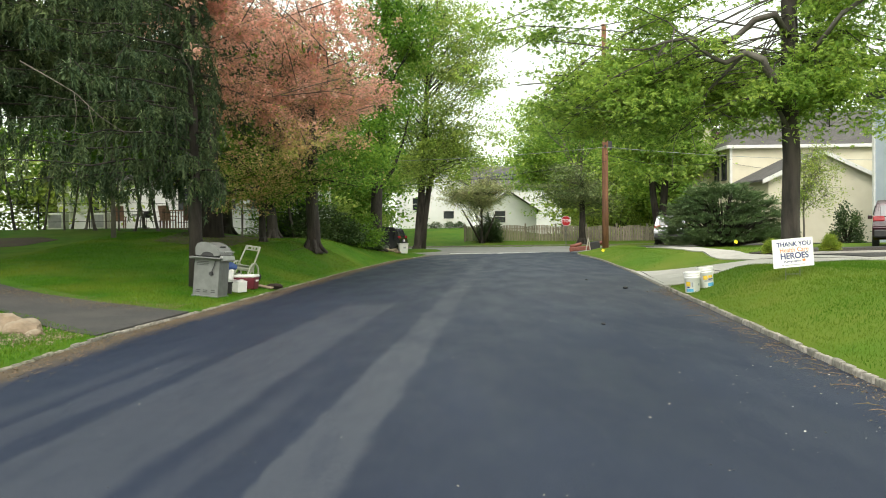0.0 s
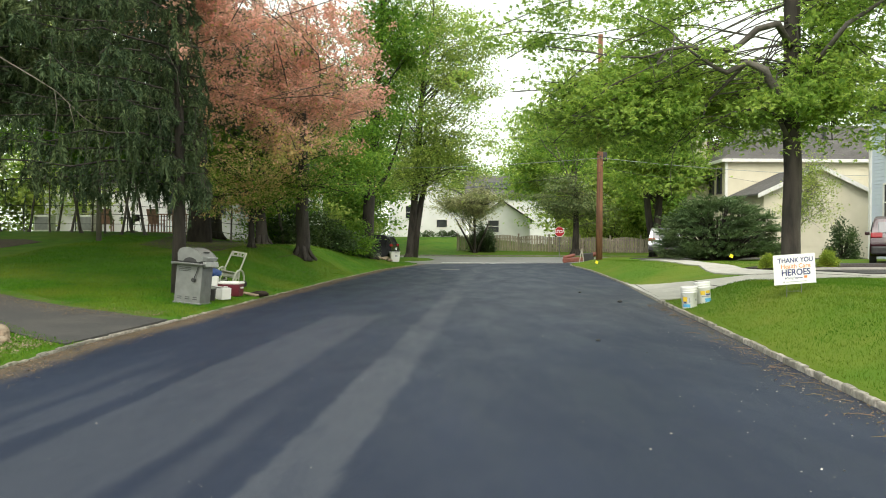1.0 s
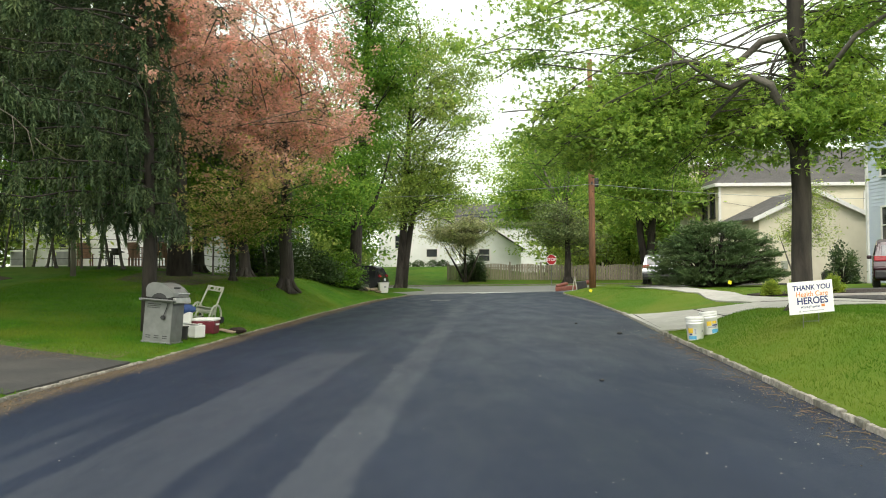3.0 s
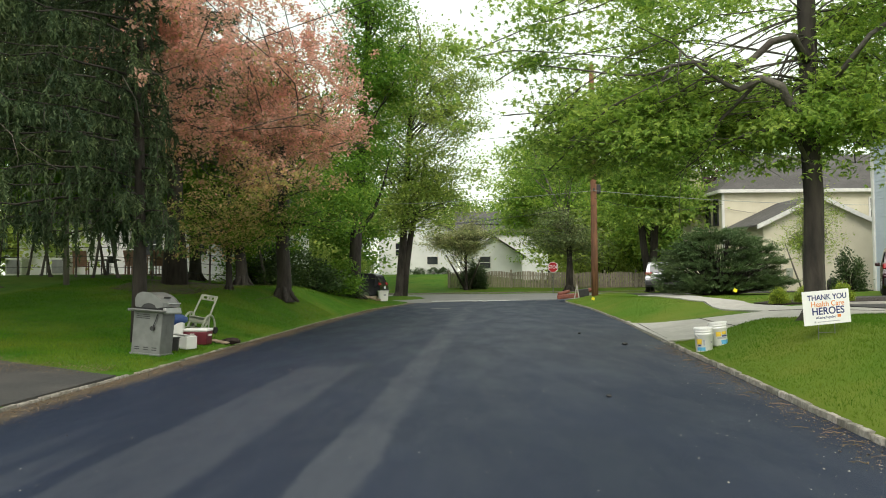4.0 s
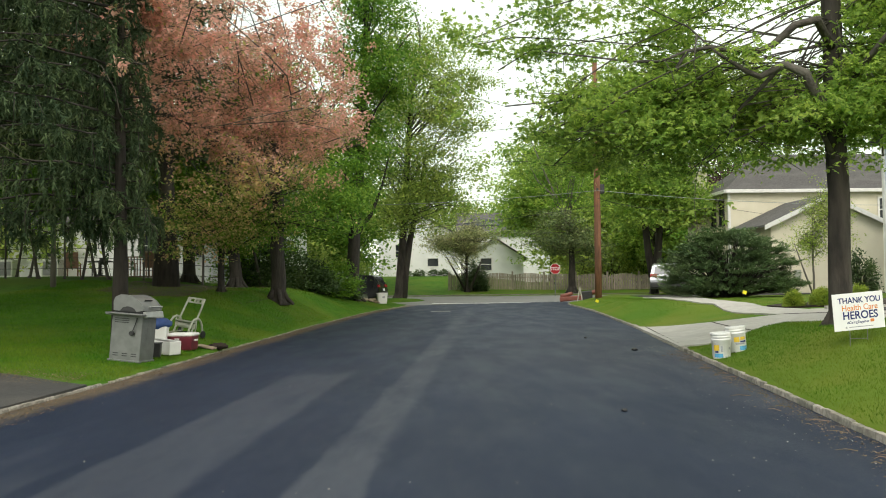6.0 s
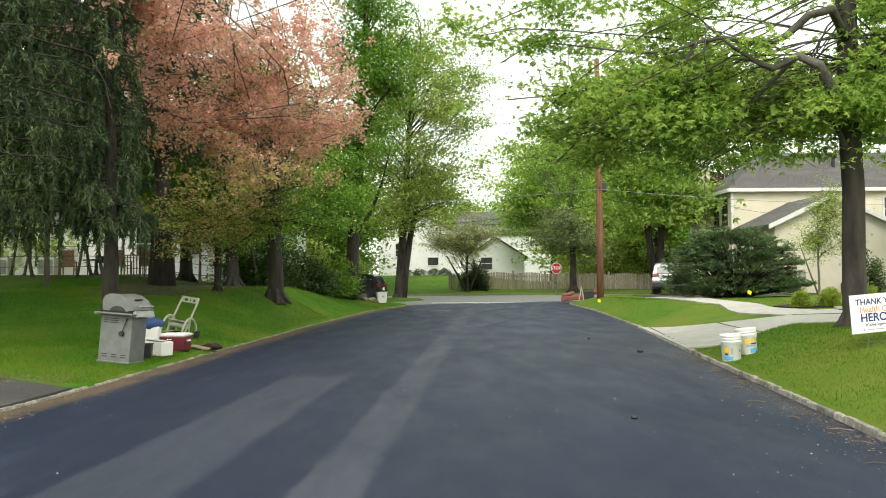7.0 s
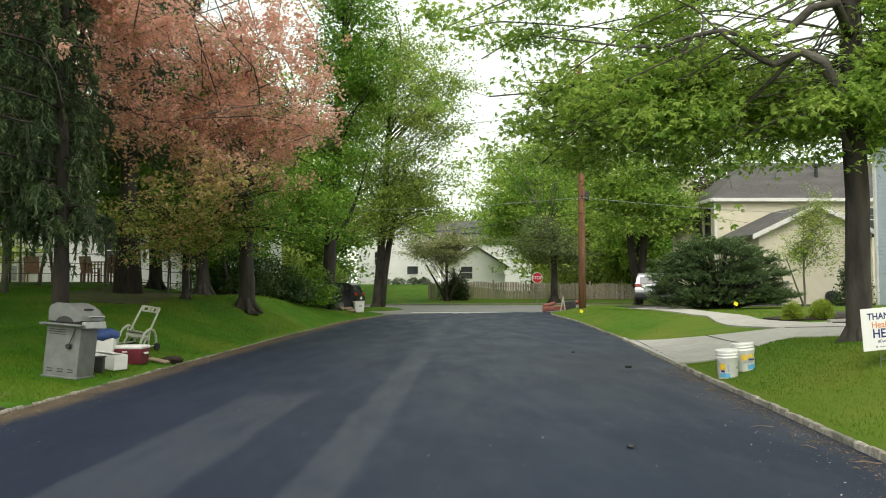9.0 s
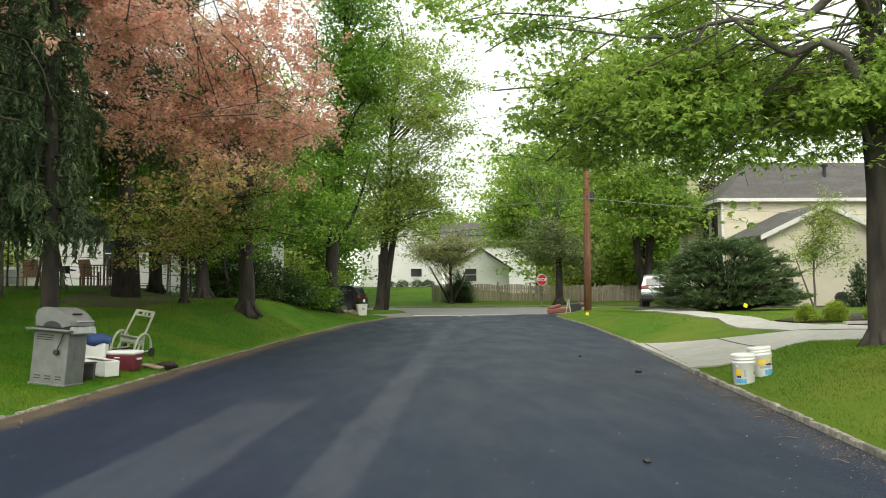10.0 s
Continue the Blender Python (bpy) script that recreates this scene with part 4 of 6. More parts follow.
tree((-6.9, 31.0, gz(-6.9, 31.0)), "small understory tree with mixed orange and green leaves", 0.12, 3.4,
     [((-6.0, 28.5, 3.9), (2.2, 2.2, 1.2), 2.4), ((-4.0, 29.5, 3.9), (1.9, 2.0, 1.1), 1.8), ((-7.2, 29.5, 3.4), (1.8, 2.0, 1.1), 1.4), ((-5.6, 27.0, 3.1), (1.4, 1.4, 0.6), 0.8)],
     "oval", 0.11, 13000, M_ORANGE, n_limb=34, seed=7, sub=8, flat=0.16, clump=46, tight=2.6, twig_r=0.006, limb_k=0.6, rise=(0.1, 0.6),
     second=(M_LEAFG, lambda p: np.clip((p[:, 0] + 6.6) / 3.0, 0.35, 0.9)))
tree((-4.1, 47.0, gz(-4.1, 47.0)), "tall dark-trunked tree with dense green leaves", 0.36, 15.0,
     [((-4.6, 45.5, 7.0), (2.4, 3.0, 2.0), 2.0), ((-4.0, 46, 11.0), (2.6, 3.0, 3.0), 2.5), ((-3.6, 46, 15.0), (2.8, 3.0, 3.0), 2), ((-6.0, 44.5, 5.0), (2.2, 2.4, 1.6), 1.6), ((-4.6, 41.0, 4.6), (1.9, 2.0, 1.7), 1.6), ((-1.9, 46, 12.5), (1.5, 2.2, 2.2), 0.8), ((-2.3, 46, 16.0), (2.0, 2.4, 2.6), 1.4)],
     "oval", 0.19, 36000, M_LEAFG, n_limb=54, seed=9, sub=7, lean=(0.9, 0), from_frac=0.3, flat=0.35, clump=110, tight=2.8, limb_k=0.7,
     extra_limbs=[([(-4.0, 47, 3.6), (-3.0, 47, 5.0), (-2.4, 47, 6.6), (-1.8, 47, 9.0)], 0.16), ([(-3.4, 47, 11.5), (-1.8, 46.5, 13.4), (-0.7, 46, 14.6)], 0.10)])
tree((-2.0, 56.0, gz(-2.0, 56.0)), "twin-trunked tree with thin yellow-green spring leaves", 0.29, 13.5,
     [((-1.6, 55, 11.0), (3.6, 3.6, 3.8), 4), ((-0.8, 55, 6.4), (3.4, 3.0, 2.4), 2.4), ((0.2, 55, 14.5), (3.8, 3.0, 2.8), 1.8), ((2.4, 55, 9.6), (2.2, 2.4, 4.2), 2.6), ((2.6, 55, 13.6), (1.6, 2.0, 1.6), 0.8), ((-3.4, 55, 14.0), (2.6, 3, 3.4), 1.6), ((-0.6, 55, 17.5), (2.8, 3, 2.8), 1.6)],
     "oval", 0.185, 48000, M_LEAFY, n_limb=84, seed=12, sub=7, lean=(1.0, 0), from_frac=0.32, limb_k=0.55, bow=0.16, flat=0.35, clump=60, tight=2.6, limb_bark=M_BARKM,
     forks=[([(-1.70, 56.1, 0.0), (-1.52, 56.1, 2.0), (-1.22, 56.2, 4.0), (-0.2, 56.2, 9.0)], [0.27, 0.24, 0.20, 0.12])])
tree((14.0, 54.0, gz(14.0, 54.0)), "fork-trunked maple with bright green leaves", 0.29, 9.5,
     [((13.9, 53, 6.7), (3.4, 3.0, 1.8), 3.4), ((13.2, 53, 9.2), (3.8, 3.2, 2.6), 3), ((16.0, 53, 5.5), (1.6, 2.0, 1.1), 1.2), ((11.8, 53, 6.0), (1.6, 2.0, 1.5), 1.3), ((11.8, 52, 12.5), (3.5, 3, 2.6), 1.2)],
     "oval", 0.25, 27000, M_MAPLE, n_limb=52, seed=15, sub=7, lean=(1.0, 0), from_frac=0.42, rise=(0.0, 0.5), limb_k=0.45, flat=0.24, clump=120, tight=2.9,
     forks=[([(14.0, 54, 1.4), (13.7, 54, 3.2), (13.5, 54, 5.4), (13.2, 54, 9)], [0.26, 0.22, 0.19, 0.10])])
tree((11.8, 82.0, gz(11.8, 82.0)), "tall green maple behind the picket fence", 0.36, 9.0,
     [((11.9, 81, 12.0), (4.8, 3.6, 4.6), 4), ((8.8, 80, 8.4), (3.0, 3.0, 3.2), 2), ((14.8, 79, 8.2), (3.2, 3, 3.4), 2), ((11.5, 79, 6.5), (3.0, 2.6, 2.2), 1.2)], "oval", 0.35, 30000, M_MAPLE, n_limb=54, seed=18, sub=7, limb_k=0.5, flat=0.26, clump=130, tight=2.9)
tree((12.5, 72.5, gz(12.5, 72.5)), "pale-limbed tree with sparse leaves", 0.24, 6.0,
     [((9.8, 72, 10.6), (3.2, 2.6, 3.0), 2), ((12.8, 72, 11.5), (2.4, 2.4, 3.0), 1.5)], "oval", 0.2, 5000, M_LEAFG, M_BARKG, n_limb=14, seed=21, sub=4, lean=(-0.9, 0), limb_k=0.6,
     extra_limbs=[([(11.7, 72.5, 5.5), (10.9, 72.3, 8.0), (9.7, 72.1, 10.6), (8.5, 72.0, 13.6)], 0.15), ([(11.8, 72.5, 5.0), (12.1, 72.3, 8.6), (12.6, 72.2, 11.5), (13.2, 72.0, 15.0)], 0.13), ([(10.8, 72.3, 8.2), (9.2, 71.9, 9.6), (7.9, 71.6, 12.0)], 0.08)])
tree((2.9, 67.6, gz(2.9, 67.6)), "low multi-stemmed flowering tree with pale blossom", 0.15, 2.8,
     [((1.8, 67, 5.0), (2.7, 2.0, 1.3), 3), ((0.1, 67, 4.7), (1.5, 1.5, 1.0), 1.2), ((3.5, 67, 4.6), (1.6, 1.4, 0.9), 1.2), ((2.4, 67, 3.5), (1.9, 1.5, 0.8), 1), ((2.6, 67, 6.1), (1.3, 1.2, 0.7), 0.7)], "oval", 0.17, 12500, M_BLOSSOM, n_limb=38, seed=24, sub=7, flat=0.22, clump=60, tight=2.4, bow=0.16, limb_k=0.7,
     forks=[([(2.9, 67.6, 0.3), (2.2, 67.6, 1.6), (1.3, 67.4, 3.2)], [0.10, 0.08, 0.05]), ([(3.0, 67.6, 0.3), (3.6, 67.5, 1.7), (4.1, 67.4, 3.0)], [0.10, 0.08, 0.05])])
tree((-7.6, 36.0, gz(-7.6, 36.0)), "dark leaning tree in the garden border", 0.25, 7.0,
     [((-7.2, 36, 6.4), (3.0, 2.6, 2.4), 2), ((-6.5, 36.5, 3.8), (1.8, 2.0, 1.0), 1), ((-6.0, 37, 9.0), (3.2, 2.6, 2.4), 2)], "oval", 0.17, 20000, M_LEAFG, n_limb=34, seed=30, sub=7, lean=(-0.5, 0))
tree((16.6, 38.0, gz(16.6, 38.0)), "slender young birch with sparse small leaves", 0.05, 3.6,
     [((16.9, 37.8, 3.4), (1.25, 1.1, 1.7), 3), ((16.2, 37.8, 2.8), (1.0, 0.9, 0.9), 1), ((17.2, 37.8, 4.6), (0.7, 0.8, 0.9), 0.8)], "oval", 0.095, 6500, M_LEAFY, M_BARKG, n_limb=26, seed=33, sub=6, limb_k=0.7, clump=16,
     forks=[([(16.6, 38, 0.5), (16.2, 38, 1.6), (15.8, 38, 2.8)], [0.045, 0.035, 0.015])])
tree((21.0, 66.0, gz(21.0, 66.0)), "purple-leaved tree behind the cream house", 0.3, 7.0,
     [((20.5, 66, 9.0), (4.0, 3.0, 2.6), 1)], "oval", 0.32, 5000, M_PURPLE, n_limb=18, seed=36, sub=5)
for k, (x, y, h) in enumerate([(-16.8, 36, 6.2), (-16.1, 36.5, 5.4), (-15.0, 35, 6.0), (-14.0, 35, 6.4), (-13.0, 34.2, 6.2), (-12.3, 35, 5.8), (-11.3, 36, 5.6), (-18.2, 37, 6.0), (-6.9, 37.5, 5.5), (-8.6, 37.8, 5.8), (-10.8, 37, 5.4), (-13.6, 37, 5.6), (-15.6, 37.5, 5.8), (-17.4, 38, 6.0), (-19.5, 37, 6.2), (-9.0, 36.2, 5.6)]):
    tree((x, y, gz(x, y)), "thin leaning sapling at the lawn's edge", 0.042 + 0.012 * (k % 3), h - 1.2,
         [((x + 0.2, y, h), (1.5, 1.5, 1.6), 1)], "oval", 0.22, 1100, M_LEAFG, M_BARKM, n_limb=9, seed=40 + k, sub=4, lean=(0.95 * math.sin(k * 2.1), 0), group="saplings at the lawn's edge", from_frac=0.6)
bg = random.Random(77)
for k, (x, y, h, r) in enumerate([(-26, 62, 13, 5), (-17, 66, 14, 5), (-9, 76, 15, 5), (-34, 50, 12, 5), (15, 86, 15, 5), (21, 90, 16, 5.5), (30, 74, 15, 6), (-3, 108, 17, 6), (14, 114, 18, 6), (5, 120, 16, 6), (26, 102, 17, 6), (-16, 100, 17, 6), (42, 60, 16, 6), (-28, 84, 16, 6),
                                  (-44, 60, 15, 7), (-14, 84, 13, 5), (36, 92, 18, 7), (50, 80, 18, 7), (-8, 66, 9, 3.5), (-12, 60, 8, 3.5), (18, 68, 9, 3.5), (23, 74, 10, 4), (-22, 48, 7, 3), (-27, 40, 8, 3.5), (-24, 32, 9, 4),
                                  (-10, 59, 19, 5), (-17, 59, 20, 5.5), (-6, 68, 12, 3.2), (-25, 55, 19, 5.5), (-28, 46, 8, 4), (-32, 42, 9, 4), (14, 75, 9, 2.6), (17.5, 76, 10, 3), (21, 62, 9, 2.5), (-11, 41, 11, 2.6)]):
    blobs = [((x + bg.uniform(-0.6, 0.6) * r, y + bg.uniform(-0.4, 0.4) * r, h * bg.uniform(0.22, 0.85)), (r * bg.uniform(0.45, 0.8), r * bg.uniform(0.4, 0.7), h * bg.uniform(0.13, 0.24)), 1) for i in range(6)]
    tree((x, y, gz(x, y)), "broadleaf tree in fresh spring green behind gardens", 0.30, h * 0.62, blobs, "oval", 0.34 if y < 72 else 0.42, 9500 if y < 80 else 6000, (M_LEAFG, M_LEAFY, M_MAPLE)[k % 3], n_limb=26, flat=0.3, clump=80, tight=2.6, seed=60 + k, sub=4, group="trees behind the houses", from_frac=0.2)


def spruce(base, label, height, reach, lowest, seed, n_branch, material, trunk_r, short=0.0, droop=0.45, spray=26, name="spruce", nl=0.16):
    """A conifer: whorled limbs that sag, with hanging branchlets clothed in needle sprays."""
    rng = np.random.default_rng(seed)
    t = thing(name, base, label, "tree")
    trunk = Wood()
    n = 8
    trunk.tube([(0.03 * math.sin(i * 1.7), 0.03 * math.cos(i * 2.3), -0.15 + height * i / (n - 1)) for i in range(n)], [trunk_r * (1.5 if i == 0 else 1.0) * (1 - 0.85 * i / (n - 1)) for i in range(n)], 12)
    trunk.make("trunk", M_BARKG if trunk_r < 0.1 else M_BARK, t)
    limbs = Wood()
    pos, heads = [], []
    for i in range(n_branch):
        f = (i + rng.uniform(0, 1)) / n_branch
        z0 = lowest + (height - lowest) * f ** 1.15
        a = i * 2.399 + rng.uniform(-0.4, 0.4)
        d = np.array([math.cos(a), math.sin(a), 0])
        ln = reach * (1 - 0.8 * f) * rng.uniform(0.7, 1.1) * (1 - short * smooth(d[0] * 1.5 + 0.45))
        pts = []
        for k in range(7):
            u = k / 6
            pts.append(d * ln * u + np.array([0, 0, z0 + ln * (0.16 * u - droop * u * u + 0.16 * u ** 4)]) + rng.normal(0, 0.02 * ln, 3) * u)
        limbs.tube(pts, np.linspace(0.03, 0.008, 7), 4)
        nb = int(ln * 13)
        for k in range(nb):
            u = rng.uniform(0.03, 1.0)
            j = min(5, int(u * 6))
            q = pts[j] + (pts[j + 1] - pts[j]) * (u * 6 - j)
            side = np.cross(d, (0, 0, 1)) * rng.choice((-1, 1))
            lb = rng.uniform(0.35, 1.1) * (1.1 - 0.3 * u)
            hang = rng.uniform(0.3, 0.95)
            e = q + (d * rng.uniform(0.1, 0.5) + side * rng.uniform(0.1, 0.7)) * lb * (1.1 - hang) + np.array([0, 0, -lb * hang])
            mid = (q + e) / 2 + side * 0.08 + d * 0.1
            if k % 4 == 0:
                limbs.tube([q, mid, e], [0.010, 0.007, 0.003], 3)
            v = rng.uniform(0.02, 1, spray)[:, None]
            tang = (mid - q) * (1 - v) + (e - mid) * v
            tang /= np.linalg.norm(tang, axis=1, keepdims=True) + 1e-6
            pos.append(q * (1 - v) ** 2 + 2 * mid * v * (1 - v) + e * v * v)
            heads.append(tang * 0.9 + rng.normal(0, 0.55, (spray, 3)))
    limbs.make("branch_frame", M_BARK, t)
    scatter("needles", "blade", np.concatenate(pos), nl, material, t, rng, width=0.28, heads=np.concatenate(heads))
    return t


front_spruce = spruce((-5.85, 19.3, gz(-5.85, 19.3)), "tall dark spruce with drooping needle-covered branches", 19.0, 4.6, 2.4, 4, 175, M_SPRUCE, 0.125, droop=0.32, spray=46, short=0.86, nl=0.125)
dead = Wood()
for line, r in (([(-2.9, -2.2, 4.9), (-2.2, -2.3, 4.5), (-1.7, -2.35, 4.2), (-1.2, -2.3, 3.7), (-0.7, -2.2, 3.35)], 0.016), ([(-1.72, -2.35, 4.2), (-1.66, -2.38, 3.8), (-1.72, -2.4, 3.3)], 0.009),
                ([(-1.45, -2.33, 3.95), (-1.30, -2.4, 3.5), (-1.36, -2.4, 3.2)], 0.007), ([(-1.3, -2.3, 3.85), (-1.1, -2.36, 3.95), (-0.8, -2.4, 3.8)], 0.006)):
    dead.tube(line, np.linspace(r, r * 0.4, len(line)), 5)
dead.make("dead_branch", M_BARKG, front_spruce, "pale dead bare branch")
dead = Wood()
dead.tube([(0.1, -0.05, 4.5), (0.1, -0.3, 4.6), (0.25, -0.9, 4.9), (0.1, -1.2, 5.3)], [0.016, 0.014, 0.010, 0.006], 5)
dead.make("dead_branch", M_BARKG, front_spruce, "pale dead bare branch")
spruce((-13.2, 21.0, gz(-13.2, 21.0)), "broad dark spruce with hanging branch curtains", 20.0, 7.0, 4.2, 5, 170, M_SPRUCE, 0.26, droop=0.28, spray=28, nl=0.20)
spruce((-12.6, 31.0, gz(-12.6, 31.0)), "slim dark spruce in the garden shade", 18.0, 4.0, 4.8, 14, 90, M_SPRUCE, 0.07, droop=0.3, spray=22, nl=0.24)
spruce((-17.0, 28.0, gz(-17.0, 28.0)), "dense old spruce behind the lawn", 20.0, 8.4, 5.2, 7, 110, M_SPRUCE, 0.26, droop=0.30, spray=24, nl=0.28)
spruce((-9.5, 33.2, gz(-9.5, 33.2)), "massive old spruce with a flared trunk", 21.0, 5.4, 5.0, 8, 90, M_SPRUCE, 0.34, droop=0.32, spray=22, nl=0.24, short=0.3)
tree((10.7, 64.5, gz(10.7, 64.5)), "ragged brown-green cedar with bare lower trunk by the fence", 0.30, 5.2,
     [((9.9, 64.5, 4.7), (2.7, 2.2, 1.2), 3), ((8.3, 64.5, 4.0), (1.3, 1.5, 0.9), 1), ((11.9, 64.5, 4.3), (1.4, 1.5, 1.3), 1.3), ((10.0, 64.5, 5.9), (1.4, 1.4, 0.7), 0.7), ((12.4, 64.5, 3.0), (0.9, 1.2, 0.8), 0.6)],
     "oval", 0.17, 12000, M_CEDAR, n_limb=30, seed=9, sub=7, flat=0.20, clump=90, tight=3.0, limb_k=0.4, limb_bark=M_BARKG, from_frac=0.35, rise=(-0.1, 0.4), name="cedar")


def shrub(name, base, label, radii, leaf, size, n, material, seed, clumps=60, category="shrub", group="", drape_dir=0.0, hollow=0.72, width=1.0, flat=0.75):
    """A dome of many small clumps of foliage on thin stems."""
    rng = np.random.default_rng(seed)
    t = thing(name, base, label, category, group)
    stems = Wood()
    cs = []
    for i in range(clumps):
        d = rng.normal(0, 1, 3)
        d[2] = abs(d[2]) * 1.1 - 0.25
        d /= np.linalg.norm(d)
        c = d * np.array(radii) * rng.uniform(hollow, 1.0)
        c[2] = max(c[2] + radii[2] * 0.12, size * 0.8)
        cs.append(c)
        stems.tube([(c[0] * 0.1, c[1] * 0.1, -0.03), (c[0] * 0.5, c[1] * 0.5, c[2] * 0.65), tuple(c)], [0.02 * radii[2] + 0.004, 0.012 * radii[2], 0.004], 4)
    stems.make("stem_frame", M_BARK, t)
    cs = np.array(cs)
    pos = cs[rng.integers(0, len(cs), n)]
    sp = np.array(radii) * 0.16
    pos = pos + rng.normal(0, 1, (n, 3)) * sp * (1.15, 1.15, flat)
    pos[:, 2] = np.maximum(pos[:, 2], 0.02)
    out = pos * (1, 1, 0.5)
    out /= np.linalg.norm(out, axis=1, keepdims=True) + 1e-6
    heads = out * (0.7, 0.7, min(0.7, flat * 1.2)) + rng.normal(0, 0.6, (n, 3)) * (1, 1, min(1, flat * 1.2)) + (0, 0, drape_dir)
    scatter("foliage", leaf, pos, size, material, t, rng, heads=heads, width=width)
    return t


def juniper(base, label, radii, seed):
    """Layered flat fans of needle sprays over a dome, darker gaps between them."""
    rng = np.random.default_rng(seed)
    t = thing("juniper", base, label, "shrub")
    stems, pos, heads = Wood(), [], []
    for i in range(250):
        a = rng.uniform(0, 2 * math.pi)
        h = rng.uniform(0.02, 1.0) ** 1.12
        ring = math.sqrt(max(0.02, 1 - (h * 0.96) ** 2)) * rng.uniform(0.74, 1.10) * (0.86 + 0.14 * smooth(h * 5))
        d = np.array([math.cos(a), math.sin(a), 0.0])
        c = np.array([d[0] * radii[0] * ring, d[1] * radii[1] * ring, 0.12 + radii[2] * h * rng.uniform(0.90, 1.05)])
        stems.tube([(c[0] * 0.1, c[1] * 0.1, -0.03), tuple(c * (0.6, 0.6, 0.72)), tuple(c)], [0.035, 0.02, 0.006], 4)
        ln, wd = rng.uniform(0.45, 0.85), rng.uniform(0.28, 0.5)
        tip = rng.uniform(-0.05, 0.28)
        side = np.array([-d[1], d[0], 0.0])
        for k in range(11):
            s0 = rng.uniform(-1, 1)
            q = c + d * rng.uniform(-0.7, 0.15) * ln + side * s0 * wd
            hd = d * rng.uniform(0.5, 1.0) + side * s0 * 0.5 + np.array([0, 0, tip + rng.normal(0, 0.12)])
            hd /= np.linalg.norm(hd)
            m = 42
            u = rng.uniform(0, 1, m)[:, None]
            pos.append(q + hd * u * rng.uniform(0.25, 0.5) + rng.normal(0, 1, (m, 3)) * (0.035, 0.035, 0.022) + np.array([0, 0, -0.05]) * (1 - u))
            heads.append(hd * 1.0 + rng.normal(0, 0.38, (m, 3)) + (0, 0, 0.08))
    stems.make("stem_frame", M_BARK, t)
    pos = np.concatenate(pos)
    pos[:, 2] = np.maximum(pos[:, 2], 0.03)
    scatter("foliage", "blade", pos, 0.095, M_JUNIPER, t, rng, heads=np.concatenate(heads), width=0.36)
    return t


juniper((11.95, 35.2, gz(11.95, 35.2)), "large spreading juniper with layered dark green sprays", (2.45, 1.8, 2.5), 11)
for k, (x, y, r, h) in enumerate([(9.8, 24.6, 0.22, 0.34), (10.5, 24.5, 0.23, 0.36), (10.85, 25.3, 0.22, 0.34), (11.6, 24.7, 0.26, 0.40)]):
    shrub("boxwood", (x, y, gz(x, y) + 0.03), "small clipped yellow-green boxwood ball in mulch", (r, r, h), "oval", 0.040, 6000, M_BOX, 70 + k, 110, group="clipped shrubs by the parking pad", hollow=0.84)
shrub("rounded_shrub", (18.1, 37.0, gz(18.1, 37.0)), "tall rounded dark evergreen shrub by the wall", (0.62, 0.62, 1.5), "oval", 0.1, 4200, M_SHRUB, 80, 60, hollow=0.75)
shrub("rounded_shrub", (20.3, 36.5, gz(20.3, 36.5)), "grey-green shrub beside the pale blue house", (0.5, 0.5, 1.0), "oval", 0.1, 2200, M_SHRUB, 81, 40)
for k, (x, y, rx, rz) in enumerate([(-5.6, 40.5, 1.5, 1.5), (-5.0, 43.5, 1.5, 1.7), (-6.6, 38.6, 1.3, 2.0), (-8.2, 39.5, 1.4, 2.0), (-4.7, 46.0, 1.0, 1.1)]):
    shrub("hedge_shrub", (x, y, gz(x, y)), "loose dark green shrub in the garden border", (rx, rx, rz), "oval", 0.14, 6000, (M_SHRUB, M_LEAFG)[k % 2], 90 + k, 46, group="shrubs in the garden border", hollow=0.45, flat=0.55)
for k, x in enumerate((-2.6, -1.2, 0.3, 1.4)):
    shrub("foundation_shrub", (x, 84.6, gz(x, 84.6)), "low clipped shrub along the white house", (0.6, 0.5, 0.6), "oval", 0.14, 700, M_SHRUB, 100 + k, 24, group="shrubs along the white house")

for k, (x, y, r, h) in enumerate([(12.6, 72.6, 1.7, 2.6), (15.4, 73, 1.8, 3.2), (18.2, 73, 1.8, 2.8)]):
    shrub("hedge_shrub", (x, y, gz(x, y)), "loose green shrub behind the picket fence", (r, r * 0.8, h), "oval", 0.2, 3200, M_LEAFY, 120 + k, 50, group="shrubs behind the picket fence", hollow=0.55)

shrub("rhododendron", (3.6, 68.8, gz(3.6, 68.8)), "dark broad-leaved shrub under the flowering tree", (1.0, 0.8, 2.1), "oval", 0.16, 4200, M_SHRUB, 131, 50, hollow=0.5)
for k, (x, y, r, h) in enumerate([(-5.6, 62.5, 1.4, 2.6), (-7.8, 61.0, 1.6, 3.2)]):
    shrub("hedge_shrub", (x, y, gz(x, y)), "loose yellow-green shrub beyond the cross street", (r, r, h), "oval", 0.2, 3200, M_LEAFY, 140 + k, 60, group="shrubs beyond the cross street", hollow=0.55)

